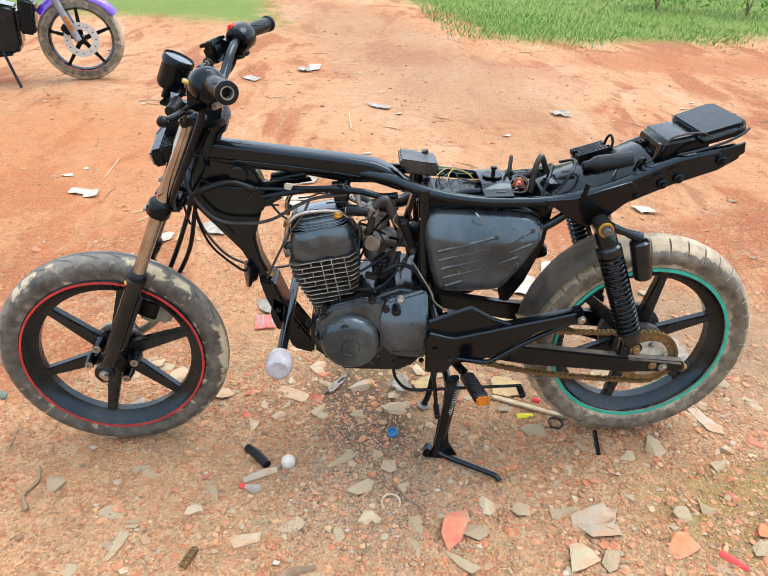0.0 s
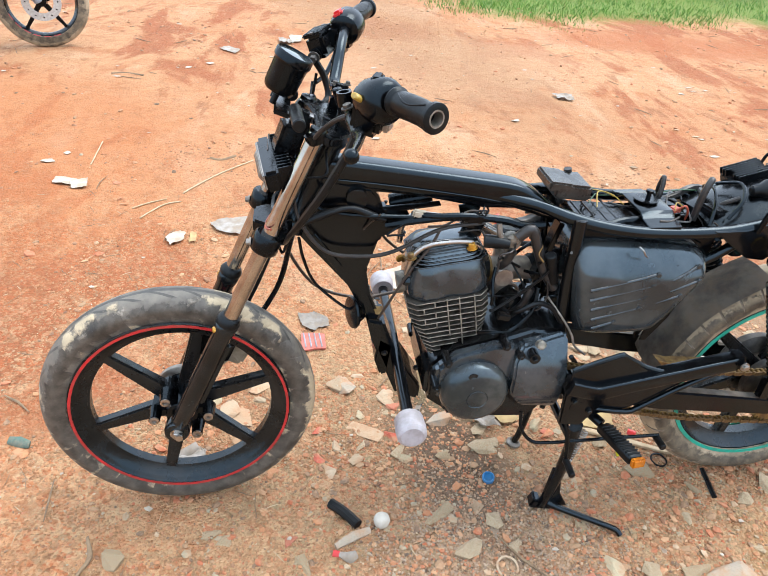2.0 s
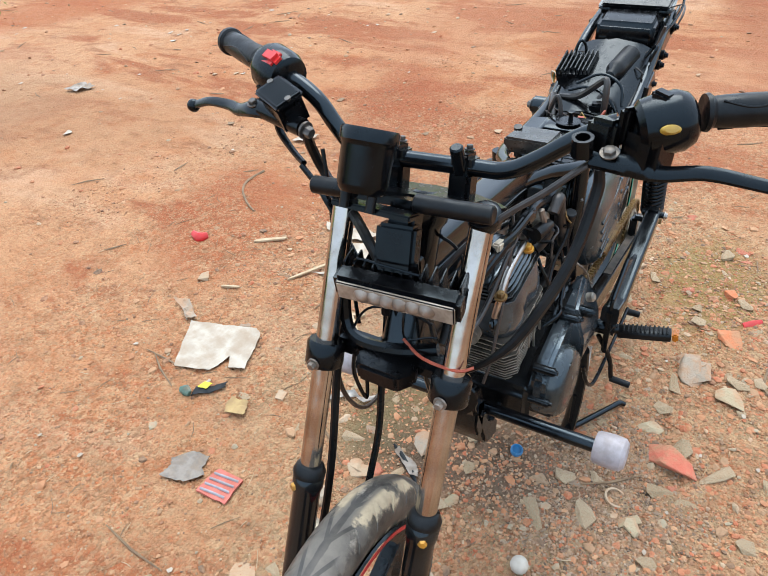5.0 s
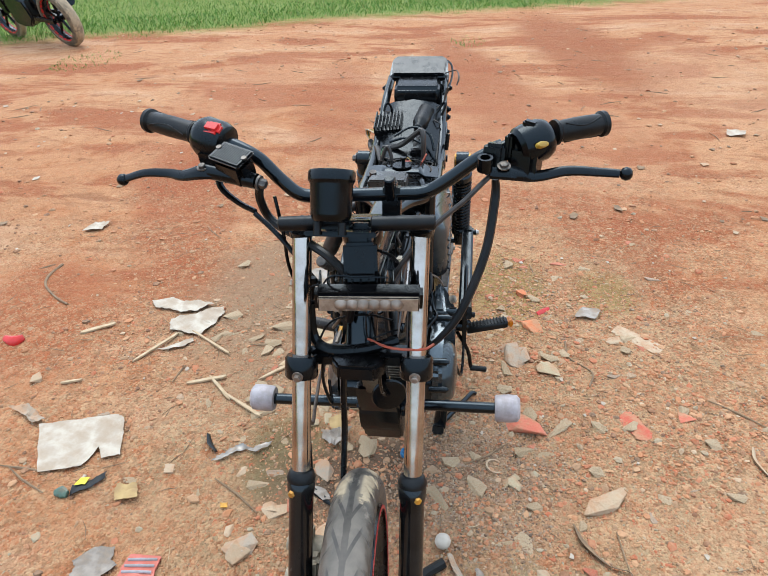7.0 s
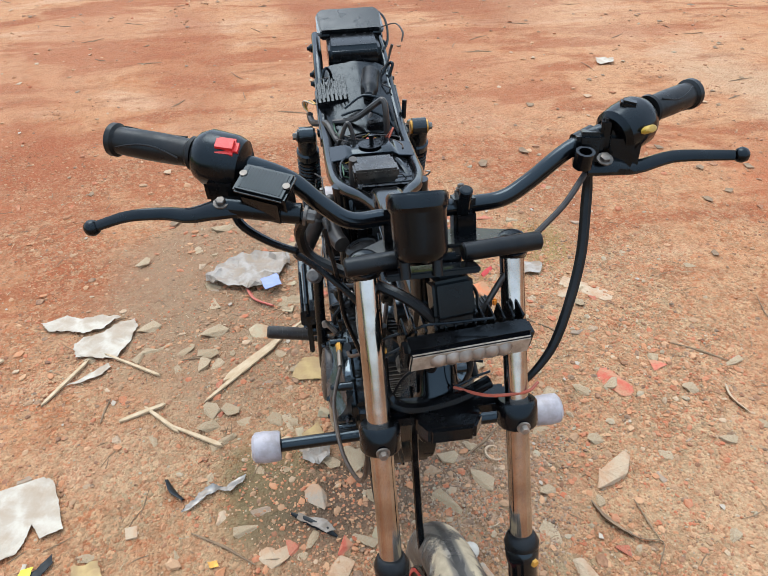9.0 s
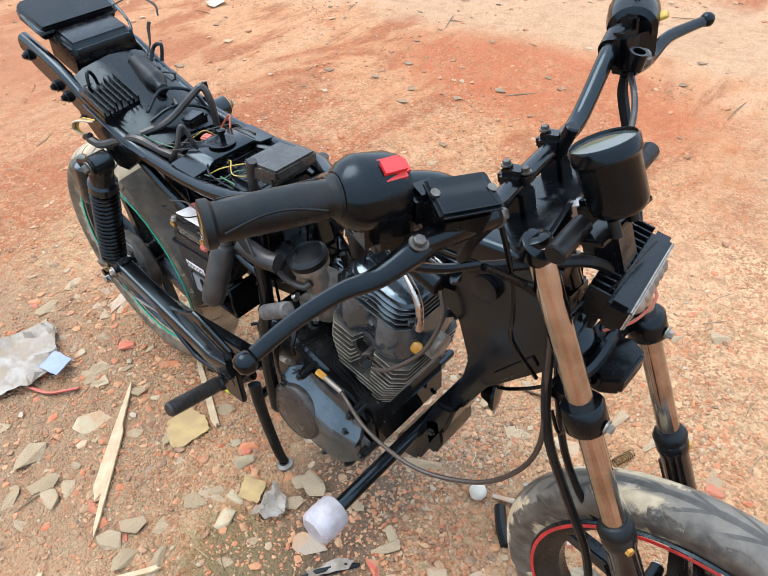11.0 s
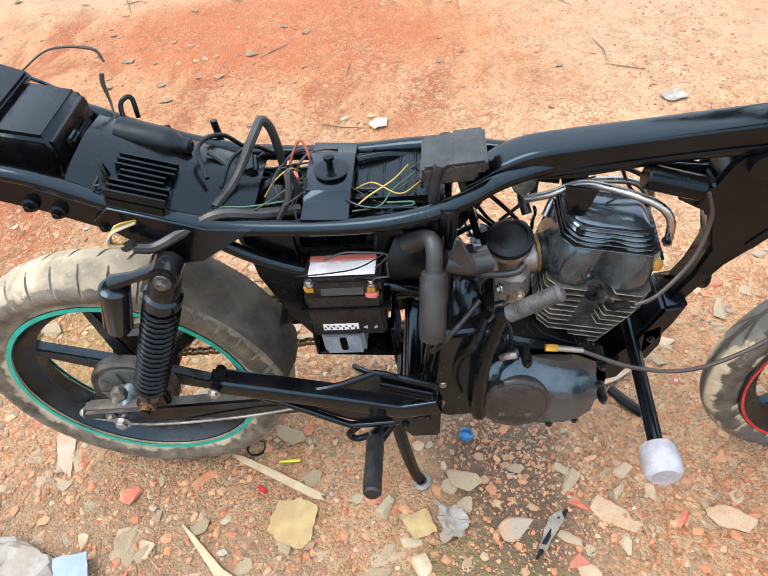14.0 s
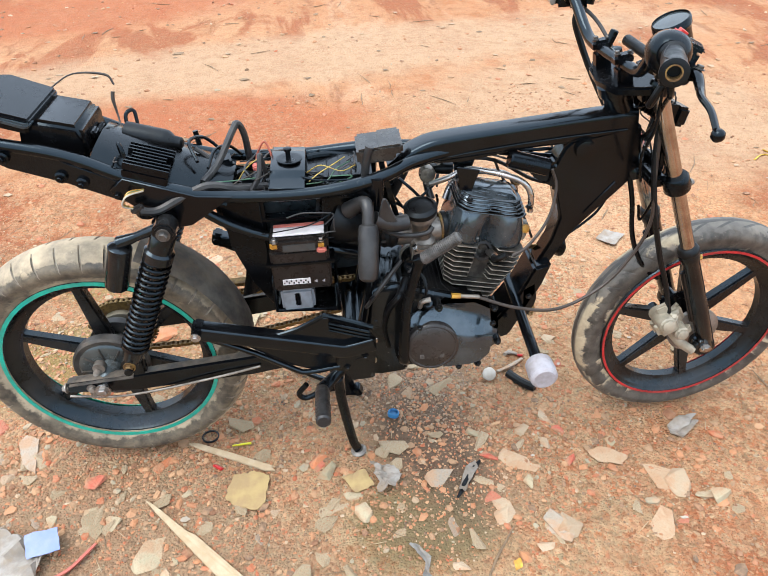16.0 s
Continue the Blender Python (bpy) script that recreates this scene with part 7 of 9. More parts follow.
cable([(0.62, -0.07, 0.865), (0.625, -0.09, 0.895), (0.61, -0.10, 0.90), (0.605, -0.09, 0.87)], 0.004, BLACK, "black clip on the tail rail")
cable([(-0.05, -0.09, 0.545), (-0.02, -0.11, 0.562), (0.02, -0.10, 0.56), (0.06, -0.09, 0.60), (0.07, -0.075, 0.65)], 0.004, BLACK, "black wire over the crankcase")
cable([(0.10, -0.06, 0.62), (0.13, -0.10, 0.585), (0.15, -0.115, 0.555), (0.16, -0.12, 0.53), (0.19, -0.12, 0.505)], 0.0025, ALLOY, "thin drain wire under the airbox")
cable([(0.06, 0.08, 0.56), (0.08, 0.12, 0.54), (0.10, 0.11, 0.50), (0.11, 0.10, 0.44), (0.10, 0.10, 0.38)], 0.008, RUBBER, "black hose behind the clutch cover")
cable([(0.07, 0.07, 0.60), (0.10, 0.10, 0.58), (0.13, 0.11, 0.54), (0.15, 0.10, 0.50)], 0.005, GREYRUB, "grey hose behind the carburettor")
cable([(-0.46, -0.07, 0.80), (-0.475, -0.02, 0.79), (-0.477, 0.04, 0.785), (-0.465, 0.07, 0.80), (-0.455, 0.075, 0.86)], 0.009, BLACK, "taped loom hanging over the lower yoke")
cable([(-0.463, -0.02, 0.80), (-0.485, -0.06, 0.80), (-0.49, -0.11, 0.803), (-0.48, -0.13, 0.808)], 0.0022, WIRERED, "loose orange wire")
cable([(-0.47, 0.055, 0.77), (-0.478, 0.058, 0.72), (-0.465, 0.05, 0.66), (-0.45, 0.055, 0.70)], 0.003, BLACK, "loose black wire end")


# ---- small wiring, hoses and hardware in the open frame ----
def tangle(count, seed, lo, hi, r, mats, label, reach=0.09, sag=0.02):
    """Loose wires that wander inside a box of the frame."""
    rng_ = np.random.default_rng(seed)
    lo, hi = np.array(lo), np.array(hi)
    for k in range(count):
        p = rng_.uniform(lo, hi)
        way = rng_.normal(size=3) * np.array([1.0, 0.7, 0.45])
        pts = [p]
        for _ in range(4):
            way = way + rng_.normal(size=3) * np.array([0.6, 0.6, 0.5])
            p = np.clip(p + way / np.linalg.norm(way) * reach * rng_.uniform(0.4, 0.8) - np.array([0, 0, sag * 0.3]), lo, hi)
            pts.append(p)
        cable([tuple(float(v) for v in q) for q in pts], float(rng_.uniform(r[0], r[1])), mats[int(rng_.integers(len(mats)))], label, 4, 6)


tangle(18, 5, (0.16, -0.075, 0.779), (0.47, 0.075, 0.808), (0.0011, 0.0026), (BLACK, GREYRUB, BLACK, WIREBROWN), "thin wire among the looms")
tangle(9, 6, (0.17, -0.06, 0.785), (0.46, 0.07, 0.815), (0.0010, 0.0015), (WIREBROWN, WIREYELLOW, WIREGREEN, WIRERED, WIREBROWN), "thin coloured wire among the looms")
tangle(10, 7, (-0.03, -0.085, 0.60), (0.12, -0.03, 0.79), (0.0018, 0.0045), (BLACK, RUBBER, GREYRUB), "thin hose beside the carburettor")
tangle(9, 8, (0.02, 0.05, 0.54), (0.14, 0.12, 0.74), (0.0016, 0.0042), (BLACK, RUBBER, GREYRUB), "thin hose beside the carburettor")
tangle(5, 9, (-0.46, -0.07, 0.76), (-0.38, 0.02, 0.92), (0.0014, 0.0034), (BLACK, BLACK, RUBBER, WIREBROWN), "thin wire behind the fork")
tangle(5, 10, (-0.30, -0.055, 0.76), (-0.06, -0.03, 0.815), (0.0014, 0.003), (BLACK, GREYRUB, WIREBROWN), "thin wire under the spine")
tangle(4, 11, (0.21, 0.115, 0.70), (0.35, 0.13, 0.76), (0.0012, 0.002), (BLACK, GREYRUB), "thin lead over the battery")
tangle(8, 12, (0.56, -0.085, 0.835), (0.66, 0.085, 0.875), (0.0013, 0.0026), (BLACK, GREYRUB, WIREBROWN), "thin wire at the tail", 0.06)
tangle(4, 13, (-0.485, -0.06, 0.77), (-0.455, 0.07, 0.93), (0.0012, 0.002), (BLACK, RUBBER, WIREBROWN), "thin wire beside the steering head")

for x, y, z, wy in ((0.09, -0.13, 0.40, -1),  (-0.165, -0.05, 0.42, -1), (0.14, -0.09, 0.33, -1),
                    (0.14, 0.09, 0.33, 1), (-0.06, 0.149, 0.345, 1), (-0.13, 0.147, 0.47, 1), (0.035, 0.147, 0.47, 1), (0.13, 0.1, 0.46, 1), (-0.19, 0.046, 0.40, 1), (-0.24, 0.046, 0.46, 1),
                    (-0.19, -0.046, 0.40, -1), (-0.24, -0.046, 0.46, -1), (0.16, 0.186, 0.43, 1), (0.16, -0.186, 0.43, -1), (0.20, 0.185, 0.40, 1), (0.20, -0.185, 0.40, -1)):
    part("screw", bolt((x, y, z), (0, wy, 0), 0.005, 0.006), CASE, bike)
# brackets that stiffen the open middle of the frame
part("coil_stay", prism([(-0.27, 0.80), (-0.15, 0.815), (-0.145, 0.805), (-0.265, 0.785)], -0.012, -0.008, 0.001, 1), PAINT, bike, "flat black coil stay")
part("intake_stay", box((0.085, -0.035, 0.72), (0.012, 0.03, 0.14), (0, 14, 0), 0.002), PAINT, bike, "flat black steel stay")
part("hose_stub", rod((0.10, -0.07, 0.66), (0.075, -0.085, 0.735), 0.0115, 16, 0.002), RUBBER, bike, "short black rubber hose")
part("starter_cable", tube([(0.02, -0.06, 0.575), (0.03, -0.09, 0.60), (0.07, -0.09, 0.62), (0.11, -0.085, 0.60), (0.14, -0.09, 0.555)], 0.0055, 10, 5), RUBBER, bike, "black starter motor cable")
part("lug", box((0.0, -0.09, 0.588), (0.03, 0.016, 0.016), (0, 12, 0), 0.003), CASE, bike)
part("crank_breather", tube([(0.03, -0.05, 0.565), (0.05, -0.06, 0.60), (0.06, -0.06, 0.64)], 0.009, 12, 4), GREYRUB, bike, "grey rubber breather hose")

# ---- the other parked motorcycles ----
def parked_motorcycle(label, at, heading, paint, accent, lean):
    """A whole street motorcycle, built facing +x with its front wheel on the given spot."""
    R = 0.345
    top = thing("motorcycle", label, "motorcycle", "parked motorcycles", Matrix.Translation(at) @ pose(0, 0, 0, 0, 0, heading) @ pose(0, 0, 0, lean, 0, 0))

    def put_wheel(x, width, disc):
        m = Matrix.Translation((x, 0, R))
        prof = [(0.262 + (R - 0.262) * math.sin(math.pi * k / 10) ** 0.62, -width / 2 * math.cos(math.pi * k / 10)) for k in range(11)]
        w = part("wheel", lathe([(0.272, -0.042), (0.258, -0.042), (0.24, -0.014), (0.24, 0.014), (0.258, 0.042), (0.272, 0.042)], 48, AROUND_Y, closed=True), RIMBLACK, top, "", m)
        part("tyre", lathe(prof, 64, AROUND_Y, closed=True), TYRE_OTHER, w)
        for k in range(5):
            part("spoke", spoke(72 * k + 20, 0.03, 0.248, 0.02, 0.012, 0.012), BLACK, w)
        part("hub", lathe([(0.035, -0.06), (0.045, -0.02), (0.045, 0.02), (0.035, 0.06)], 24, AROUND_Y), BLACK, w)
        for k in range(6 if accent is REDLINE else 22):
            a0 = math.radians(200 + 16 * k)
            for side in (-0.042, 0.042):
                pts = [Vector((0.264 * math.cos(a0 + d), side, 0.264 * math.sin(a0 + d))) for d in (0, 0.07, 0.14, 0.2)]
                part("rim_decal", tube(pts, 0.008 if accent is REDLINE else 0.015, 6, 2), accent, w)
        if disc:
            part("brake_disc", lathe([(0.085, -0.05), (0.142, -0.05), (0.142, -0.046), (0.085, -0.046)], 48, AROUND_Y, closed=True), DISC, w, "perforated silver brake disc")
            for k in range(12):
                a = math.tau * k / 12
                part("disc_hole", lathe([(0.006, 0), (0.006, 0.001)], 10, along((0.115 * math.cos(a), -0.0505, 0.115 * math.sin(a)), (0.115 * math.cos(a), -0.2, 0.115 * math.sin(a)))), BLACK, w)

    put_wheel(0.0, 0.11, True)
    put_wheel(-1.33, 0.14, False)
    for s in (-1, 1):
        leg = part("fork_leg", rod((-0.02, s * 0.095, R), (-0.15, s * 0.095, R + 0.33), 0.03, 20, 0.004), PALEGREY, top)
        part("fork_tube", rod((-0.15, s * 0.095, R + 0.33), (-0.30, s * 0.095, R + 0.68), 0.021, 18), GOLD if s < 0 else CHROME, leg)
        part("fork_reflector", box((-0.07, s * 0.128, R + 0.14), (0.028, 0.008, 0.12), (0, -21, 0), 0.003), AMBER, leg)
    for s in (-1, 0, 1):
        pts = [((R + 0.022) * math.cos(math.radians(a)), s * 0.045, R + (R + 0.022 - 0.012 * abs(s)) * math.sin(math.radians(a))) for a in range(35, 152, 9)]
        part("front_mudguard", tube(pts, 0.034, 10, 2, squash=0.3), paint, top)
    part("caliper", box((-0.10, -0.07, R + 0.09), (0.09, 0.05, 0.07), (0, 40, 0), 0.012), BLACK, top)
    part("engine", prism([(-0.46, 0.30), (-0.44, 0.62), (-0.60, 0.66), (-0.90, 0.60), (-0.95, 0.36), (-0.80, 0.25), (-0.52, 0.25)], -0.14, 0.14, 0.03, 3), CASE, top)
    part("radiator_cowl", prism([(-0.34, 0.40), (-0.30, 0.66), (-0.42, 0.70), (-0.46, 0.42)], -0.15, 0.15, 0.02, 3), BLACK, top)
    part("frame", tube([(-0.32, 0, 0.92), (-0.55, 0, 0.80), (-0.85, 0, 0.72), (-0.98, 0, 0.45)], 0.04, 12, 4), BLACK, top)
    part("tank", prism([(-0.36, 0.90), (-0.42, 1.02), (-0.62, 1.04), (-0.82, 0.90), (-0.84, 0.80), (-0.5, 0.78)], -0.14, 0.14, 0.05, 4), paint, top)
    part("seat", prism([(-0.82, 0.86), (-0.86, 0.80), (-1.35, 0.88), (-1.45, 0.96), (-1.36, 0.97), (-1.05, 0.88)], -0.11, 0.11, 0.03, 3), RUBBER, top)
    part("tail", prism([(-0.95, 0.78), (-1.5, 0.90), (-1.52, 0.94), (-1.3, 0.88)], -0.09, 0.09, 0.02, 3), paint, top)
    part("headlamp", prism([(-0.20, 0.82), (-0.16, 0.90), (-0.22, 1.02), (-0.34, 1.0), (-0.34, 0.84)], -0.1, 0.1, 0.03, 4), BLACK, top)
    part("handlebar", tube([(-0.40, -0.37, 1.06), (-0.36, -0.2, 1.07), (-0.32, 0, 1.03), (-0.36, 0.2, 1.07), (-0.40, 0.37, 1.06)], 0.013, 12, 4), BLACK, top)
    part("swingarm", box((-1.12, 0.1, 0.36), (0.5, 0.04, 0.06), (0, -3, 0), 0.01), BLACK, top)
    part("swingarm", box((-1.12, -0.1, 0.36), (0.5, 0.04, 0.06), (0, -3, 0), 0.01), BLACK, top)
    part("silencer", tube([(-0.55, -0.1, 0.26), (-0.85, -0.14, 0.25), (-1.05, -0.17, 0.34), (-1.4, -0.19, 0.48)], [0.02, 0.022, 0.045, 0.055], 16, 4), BLACK, top)
    part("footrest", rod((-0.72, -0.14, 0.36), (-0.72, -0.26, 0.37), 0.013, 12), RUBBER, top)
    part("side_stand", tube([(-0.62, -0.12, 0.3), (-0.56, -0.2, 0.12), (-0.52, -0.26, 0.012)], 0.012, 10, 3), BLACK, top)
    return top


parked_motorcycle("parked black and purple motorcycle with a silver brake disc", (-2.41, 4.60, ground_height(-2.41, 4.60)), 17, PURPLE, REDLINE, 0)
parked_motorcycle("black motorcycle with red rims leaning on its stand", (7.27, 5.90, ground_height(6.62, 4.73)), 61, RED, RED, -17)
post = solo("post", tube([(-3.02, 4.05, -0.02), (-3.04, 4.06, 0.1), (-3.08, 4.07, 0.3)], [0.035, 0.03, 0.025], 12, 3), YELLOW, "short yellow plastic post stuck in the soil", "post")

# ---- turf and shrub beyond the dirt ----
def turf(x, y):
    """How far inside the grass a place lies; above 0 is grass."""
    w = 0.5 * noise.noise(Vector((x * 0.9, y * 0.9, 4)))
    return max(y + w * 1.5 - max(6.7 + 0.9 * max(0.0, 1.7 - x) * 1.7, 6.7 + 0.30 * abs(x - 2.4)), x + 0.42 * y - 9.0 + 2 * w)


def grass():
    rng = np.random.default_rng(5)
    verts, faces = [], []
    count = 0
    while count < 52000:
        x, y = rng.uniform(-8, 16), rng.uniform(-6, 17)
        t = turf(x, y)
        patch = math.hypot((x - 5.75) / 0.5, (y - 4.1) / 0.35) < 1 or math.hypot((x - 6.8) / 0.3, (y + 0.1) / 0.2) < 1
        if not patch and (t < 0 or rng.random() > 0.25 + t):
            continue
        if abs(x - 0.1 + 0.05 * (y - 9)) < 1.0 and y > 6.5:
            continue
        if math.hypot(x, y) > 10.5 and rng.random() < 0.5:
            continue
        count += 1
        h = rng.uniform(0.025, 0.07) * (0.6 if t < 0.3 else 1.25)
        a, l = rng.uniform(0, math.tau), rng.uniform(0.2, 0.9)
        dx, dy, w = math.cos(a), math.sin(a), rng.uniform(0.003, 0.007)
        z = ground_height(x, y) - 0.004
        b = len(verts)
        verts += [(x - dy * w, y + dx * w, z), (x + dy * w, y - dx * w, z), (x + dx * h * l * 0.4, y + dy * h * l * 0.4, z + h * 0.65), (x + dx * h * l, y + dy * h * l, z + h)]
        faces += [(b, b + 1, b + 2), (b, b + 2, b + 3)]
    me = bpy.data.meshes.new("grass")
    me.from_pydata(verts, [], faces)
    me.materials.append(GRASS)
    tagged(new("grass", me), "short bright green grass at the edge of the dirt", "grass", kind="stuff")


grass()


def shrub(at, n, spread, height):
    rng = np.random.default_rng(8)
    top = thing("shrub", "low leafy green shrub standing in the grass", "shrub", m=Matrix.Translation(at))
    for k in range(5):
        a = k * 1.3
        part("stem", tube([(0, 0, -0.02), (0.1 * math.cos(a), 0.1 * math.sin(a), height * 0.4), (spread * 0.6 * math.cos(a), spread * 0.6 * math.sin(a), height * 0.8)], [0.014, 0.01, 0.005], 7, 3), TWIG, top)
    bm = bmesh.new()
    for _ in range(n):
        a, r, z = rng.uniform(0, math.tau), spread * rng.uniform(0.1, 1) ** 0.6, height * rng.uniform(0.15, 1)
        c = Vector((r * math.cos(a) * (1.1 - 0.4 * z / height), r * math.sin(a) * (1.1 - 0.4 * z / height), z))
        m = Matrix.Translation(c) @ Euler((rng.uniform(-0.9, 0.9), rng.uniform(-0.9, 0.9), rng.uniform(0, 6.3))).to_matrix().to_4x4()
        s = rng.uniform(0.03, 0.06)
        q = [m @ Vector(v) for v in ((0, 0, 0), (s * 0.6, s * 0.45, 0.006), (s * 1.7, 0, -0.01), (s * 0.6, -s * 0.45, 0.006))]
        v = [bm.verts.new(p) for p in q]
        bm.faces.new(v[:3])
        bm.faces.new((v[0], v[2], v[3]))
    part("leaves", bm, GRASS, top)


shrub((6.9, 10.6, ground_height(6.9, 10.6)), 900, 0.9, 0.9)
shrub((5.6, 11.4, ground_height(5.6, 11.4)), 900, 0.8, 0.8)

# ---- stones and litter ----
ICO_V, ICO_F = [], []
_b = bmesh.new()
bmesh.ops.create_icosphere(_b, subdivisions=1, radius=1)
_b.verts.ensure_lookup_table()
ICO_V = np.array([v.co[:] for v in _b.verts])
ICO_F = np.array([[v.index for v in f.verts] for f in _b.faces])
_b.free()


def rubbly(x, y):
    """How thick the loose gravel lies, 0 to 1."""
    d = math.hypot((x - 0.4) / 1.25, (y + 0.15) / 1.0)
    v = max(0.0, 1.25 - d) + 0.5 * noise.noise(Vector((x * 2.2, y * 2.2, 7)))
    bare = min(1.0, max(0.0, (y - 0.25) / 0.2)) * min(1.0, max(0.0, (0.15 - x) / 0.25))
    v *= 1 - 0.75 * bare
    return v


def loose_stones(name, count, lo, hi, area, thick, seed, flat, label, material=GRAVEL):
    rng = np.random.default_rng(seed)
    pts = []
    while len(pts) < count:
        x, y = rng.uniform(area[0], area[1]), rng.uniform(area[2], area[3])
        if rng.random() < thick(x, y):
            pts.append((x, y, ground_height(x, y)))
    pts = np.array(pts)
    n = len(pts)
    size = np.exp(rng.uniform(np.log(lo), np.log(hi), n))
    shape = rng.uniform(0.55, 1.25, (n, 3)) * size[:, None] * np.array([1, 1, flat])
    a = rng.uniform(0, math.tau, n)
    v = ICO_V[None] * (1 + rng.uniform(-0.28, 0.28, (n, 12, 1)))
    v = v * shape[:, None]
    x = v[..., 0] * np.cos(a)[:, None] - v[..., 1] * np.sin(a)[:, None]
    y = v[..., 0] * np.sin(a)[:, None] + v[..., 1] * np.cos(a)[:, None]
    tilt = rng.uniform(-0.3, 0.3, n)[:, None]
    z = v[..., 2] + tilt * x
    out = np.stack([x, y, z], -1) + pts[:, None] + np.array([0, 0, 1]) * (size * flat * 0.1)[:, None, None]
    f = (ICO_F[None] + 12 * np.arange(n)[:, None, None]).reshape(-1, 3)
    me = bpy.data.meshes.new(name)
    me.from_pydata(out.reshape(-1, 3).tolist(), [], f.tolist())
    me.materials.append(material)
    return tagged(new(name, me), label, "gravel", kind="stuff")


loose_stones("gravel", 48000, 0.0014, 0.0052, (-1.3, 1.8, -1.3, 1.4), lambda x, y: 0.12 + rubbly(x, y), 1, 0.6, "fine orange, red and grey gravel on the soil")
loose_stones("rubble", 2600, 0.005, 0.014, (-1.5, 2.0, -1.4, 1.6), lambda x, y: 0.06 + rubbly(x, y) ** 1.5 if rubbly(x, y) > 0 else 0.06, 2, 0.5, "small broken stones and brick chips on the soil")
loose_stones("chippings", 3400, 0.003, 0.0085, (-0.75, 1.3, -1.25, 0.15), lambda x, y: max(0.0, 0.25 + 0.9 * noise.noise(Vector((x * 2.6, y * 2.6, 41)))) * min(1.0, max(0.0, 1.35 - math.hypot((x - 0.25) / 1.0, (y + 0.45) / 0.75)) * 1.6), 6, 0.6, "grey, brown and red chippings spread on the soil")
loose_stones("far_gravel", 3800, 0.006, 0.02, (-6, 8, -6, 8), lambda x, y: 0.12 + 0.6 * max(0, noise.noise(Vector((x * 0.8, y * 0.8, 12)))), 3, 0.6, "scattered gravel on the bare soil")
loose_stones("clods", 9000, 0.0022, 0.009, (-2.4, 3.2, -2.6, 2.6), lambda x, y: 0.05 + 1.1 * max(0, noise.noise(Vector((x * 1.6, y * 1.6, 22)))), 4, 0.7, "dark red-brown crumbs of earth on the soil", CLOD)
loose_stones("far_clods", 2400, 0.005, 0.02, (-5, 9, -6, 8), lambda x, y: 0.04 + 1.2 * max(0, noise.noise(Vector((x * 0.9, y * 1.3, 32)))), 5, 0.55, "red-brown clods of earth on the open ground", CLOD)

loose_stones("grey_gravel", 6000, 0.0018, 0.0052, (-0.35, 0.5, -0.55, 0.12), lambda x, y: max(0.0, 1.1 - math.hypot((x - 0.05) / 0.34, (y + 0.22) / 0.26) + 0.35 * noise.noise(Vector((x * 7, y * 7, 51)))), 7, 0.65, "spill of small grey chippings in front of the engine", GREYGRAVEL)


def stone_mesh(seed, size, flat, points=10):
    """A broken lump with flat faces and sharp, slightly worn edges."""
    rng = np.random.default_rng(seed)
    bm = bmesh.new()
    for _ in range(points):
        v = Vector(rng.normal(size=3)).normalized()
        v *= rng.uniform(0.8, 1.1) / max(abs(v.x), abs(v.y), abs(v.z)) ** 0.5
        bm.verts.new((v.x * size, v.y * size * 0.8, v.z * size * flat))
    bmesh.ops.convex_hull(bm, input=bm.verts[:])
    bmesh.ops.delete(bm, geom=[v for v in bm.verts if not v.link_faces], context="VERTS")
    bmesh.ops.dissolve_limit(bm, angle_limit=radians(14), verts=bm.verts[:], edges=bm.edges[:])
    soften(bm, size * 0.035, 1)
    return bm


def lump(name, x, y, size, flat, turn, material, label, category, seed, group="", stretch=1.0):
    z = ground_height(x, y)
    bm = stone_mesh(seed, size, flat)
    bmesh.ops.scale(bm, vec=(stretch, 1, 1), verts=bm.verts)
    low = min(v.co.z for v in bm.verts)
    ob = solo(name, bm, material, label, category, group, pose(x, y, z - low * 0.3, 0, 0, turn))
    ob.data.shade_flat()
    return ob


lump("brick_chunk", 0.217, -0.37, 0.052, 0.6, 60, REDBRICK, "rough red brick chunk lying on gravel", "brick", 11, stretch=1.5)
lump("brick_chunk", 0.795, -0.432, 0.045, 0.5, 20, BRICK, "broken orange brick piece lying on gravel", "brick", 12, stretch=1.2)
lump("brick_chunk", 1.02, -0.405, 0.03, 0.5, 80, BRICK, "small broken orange brick piece on gravel", "brick", 13)
lump("brick_chunk", 0.262, -0.71, 0.055, 0.16, 25, REDBRICK, "flat worn slab of red brick in the gravel", "brick", 41, stretch=1.3)
lump("brick_chunk", 0.30, -0.858, 0.036, 0.2, 70, REDBRICK, "flat red brick flake on gravel", "brick", 42, stretch=1.3)
lump("stone", 0.622, -0.335, 0.05, 0.45, 100, GREYSTONE, "rough grey stone beside the footrest", "stone", 43, stretch=1.2)
lump("stone", 0.72, -0.745, 0.04, 0.14, 100, PALESTONE, "broken pale mortar slab on gravel", "stone", 44, stretch=1.2)
lump("stone", 0.575, -0.37, 0.062, 0.55, 35, GREYSTONE, "angular blue-grey stone lying on gravel", "stone", 14, stretch=1.3)
lump("stone", 0.52, -0.472, 0.05, 0.4, 10, GREENSTONE, "rough greenish grey stone set in soil", "stone", 15)
lump("stone", -0.055, -0.577, 0.045, 0.35, 130, PALESTONE, "long pale mortar flake lying on soil", "stone", 16, stretch=1.9)
lump("stone", 0.74, -0.82, 0.07, 0.13, 40, PALESTONE, "cracked pale mortar slab on gravel", "stone", 17, stretch=1.6)
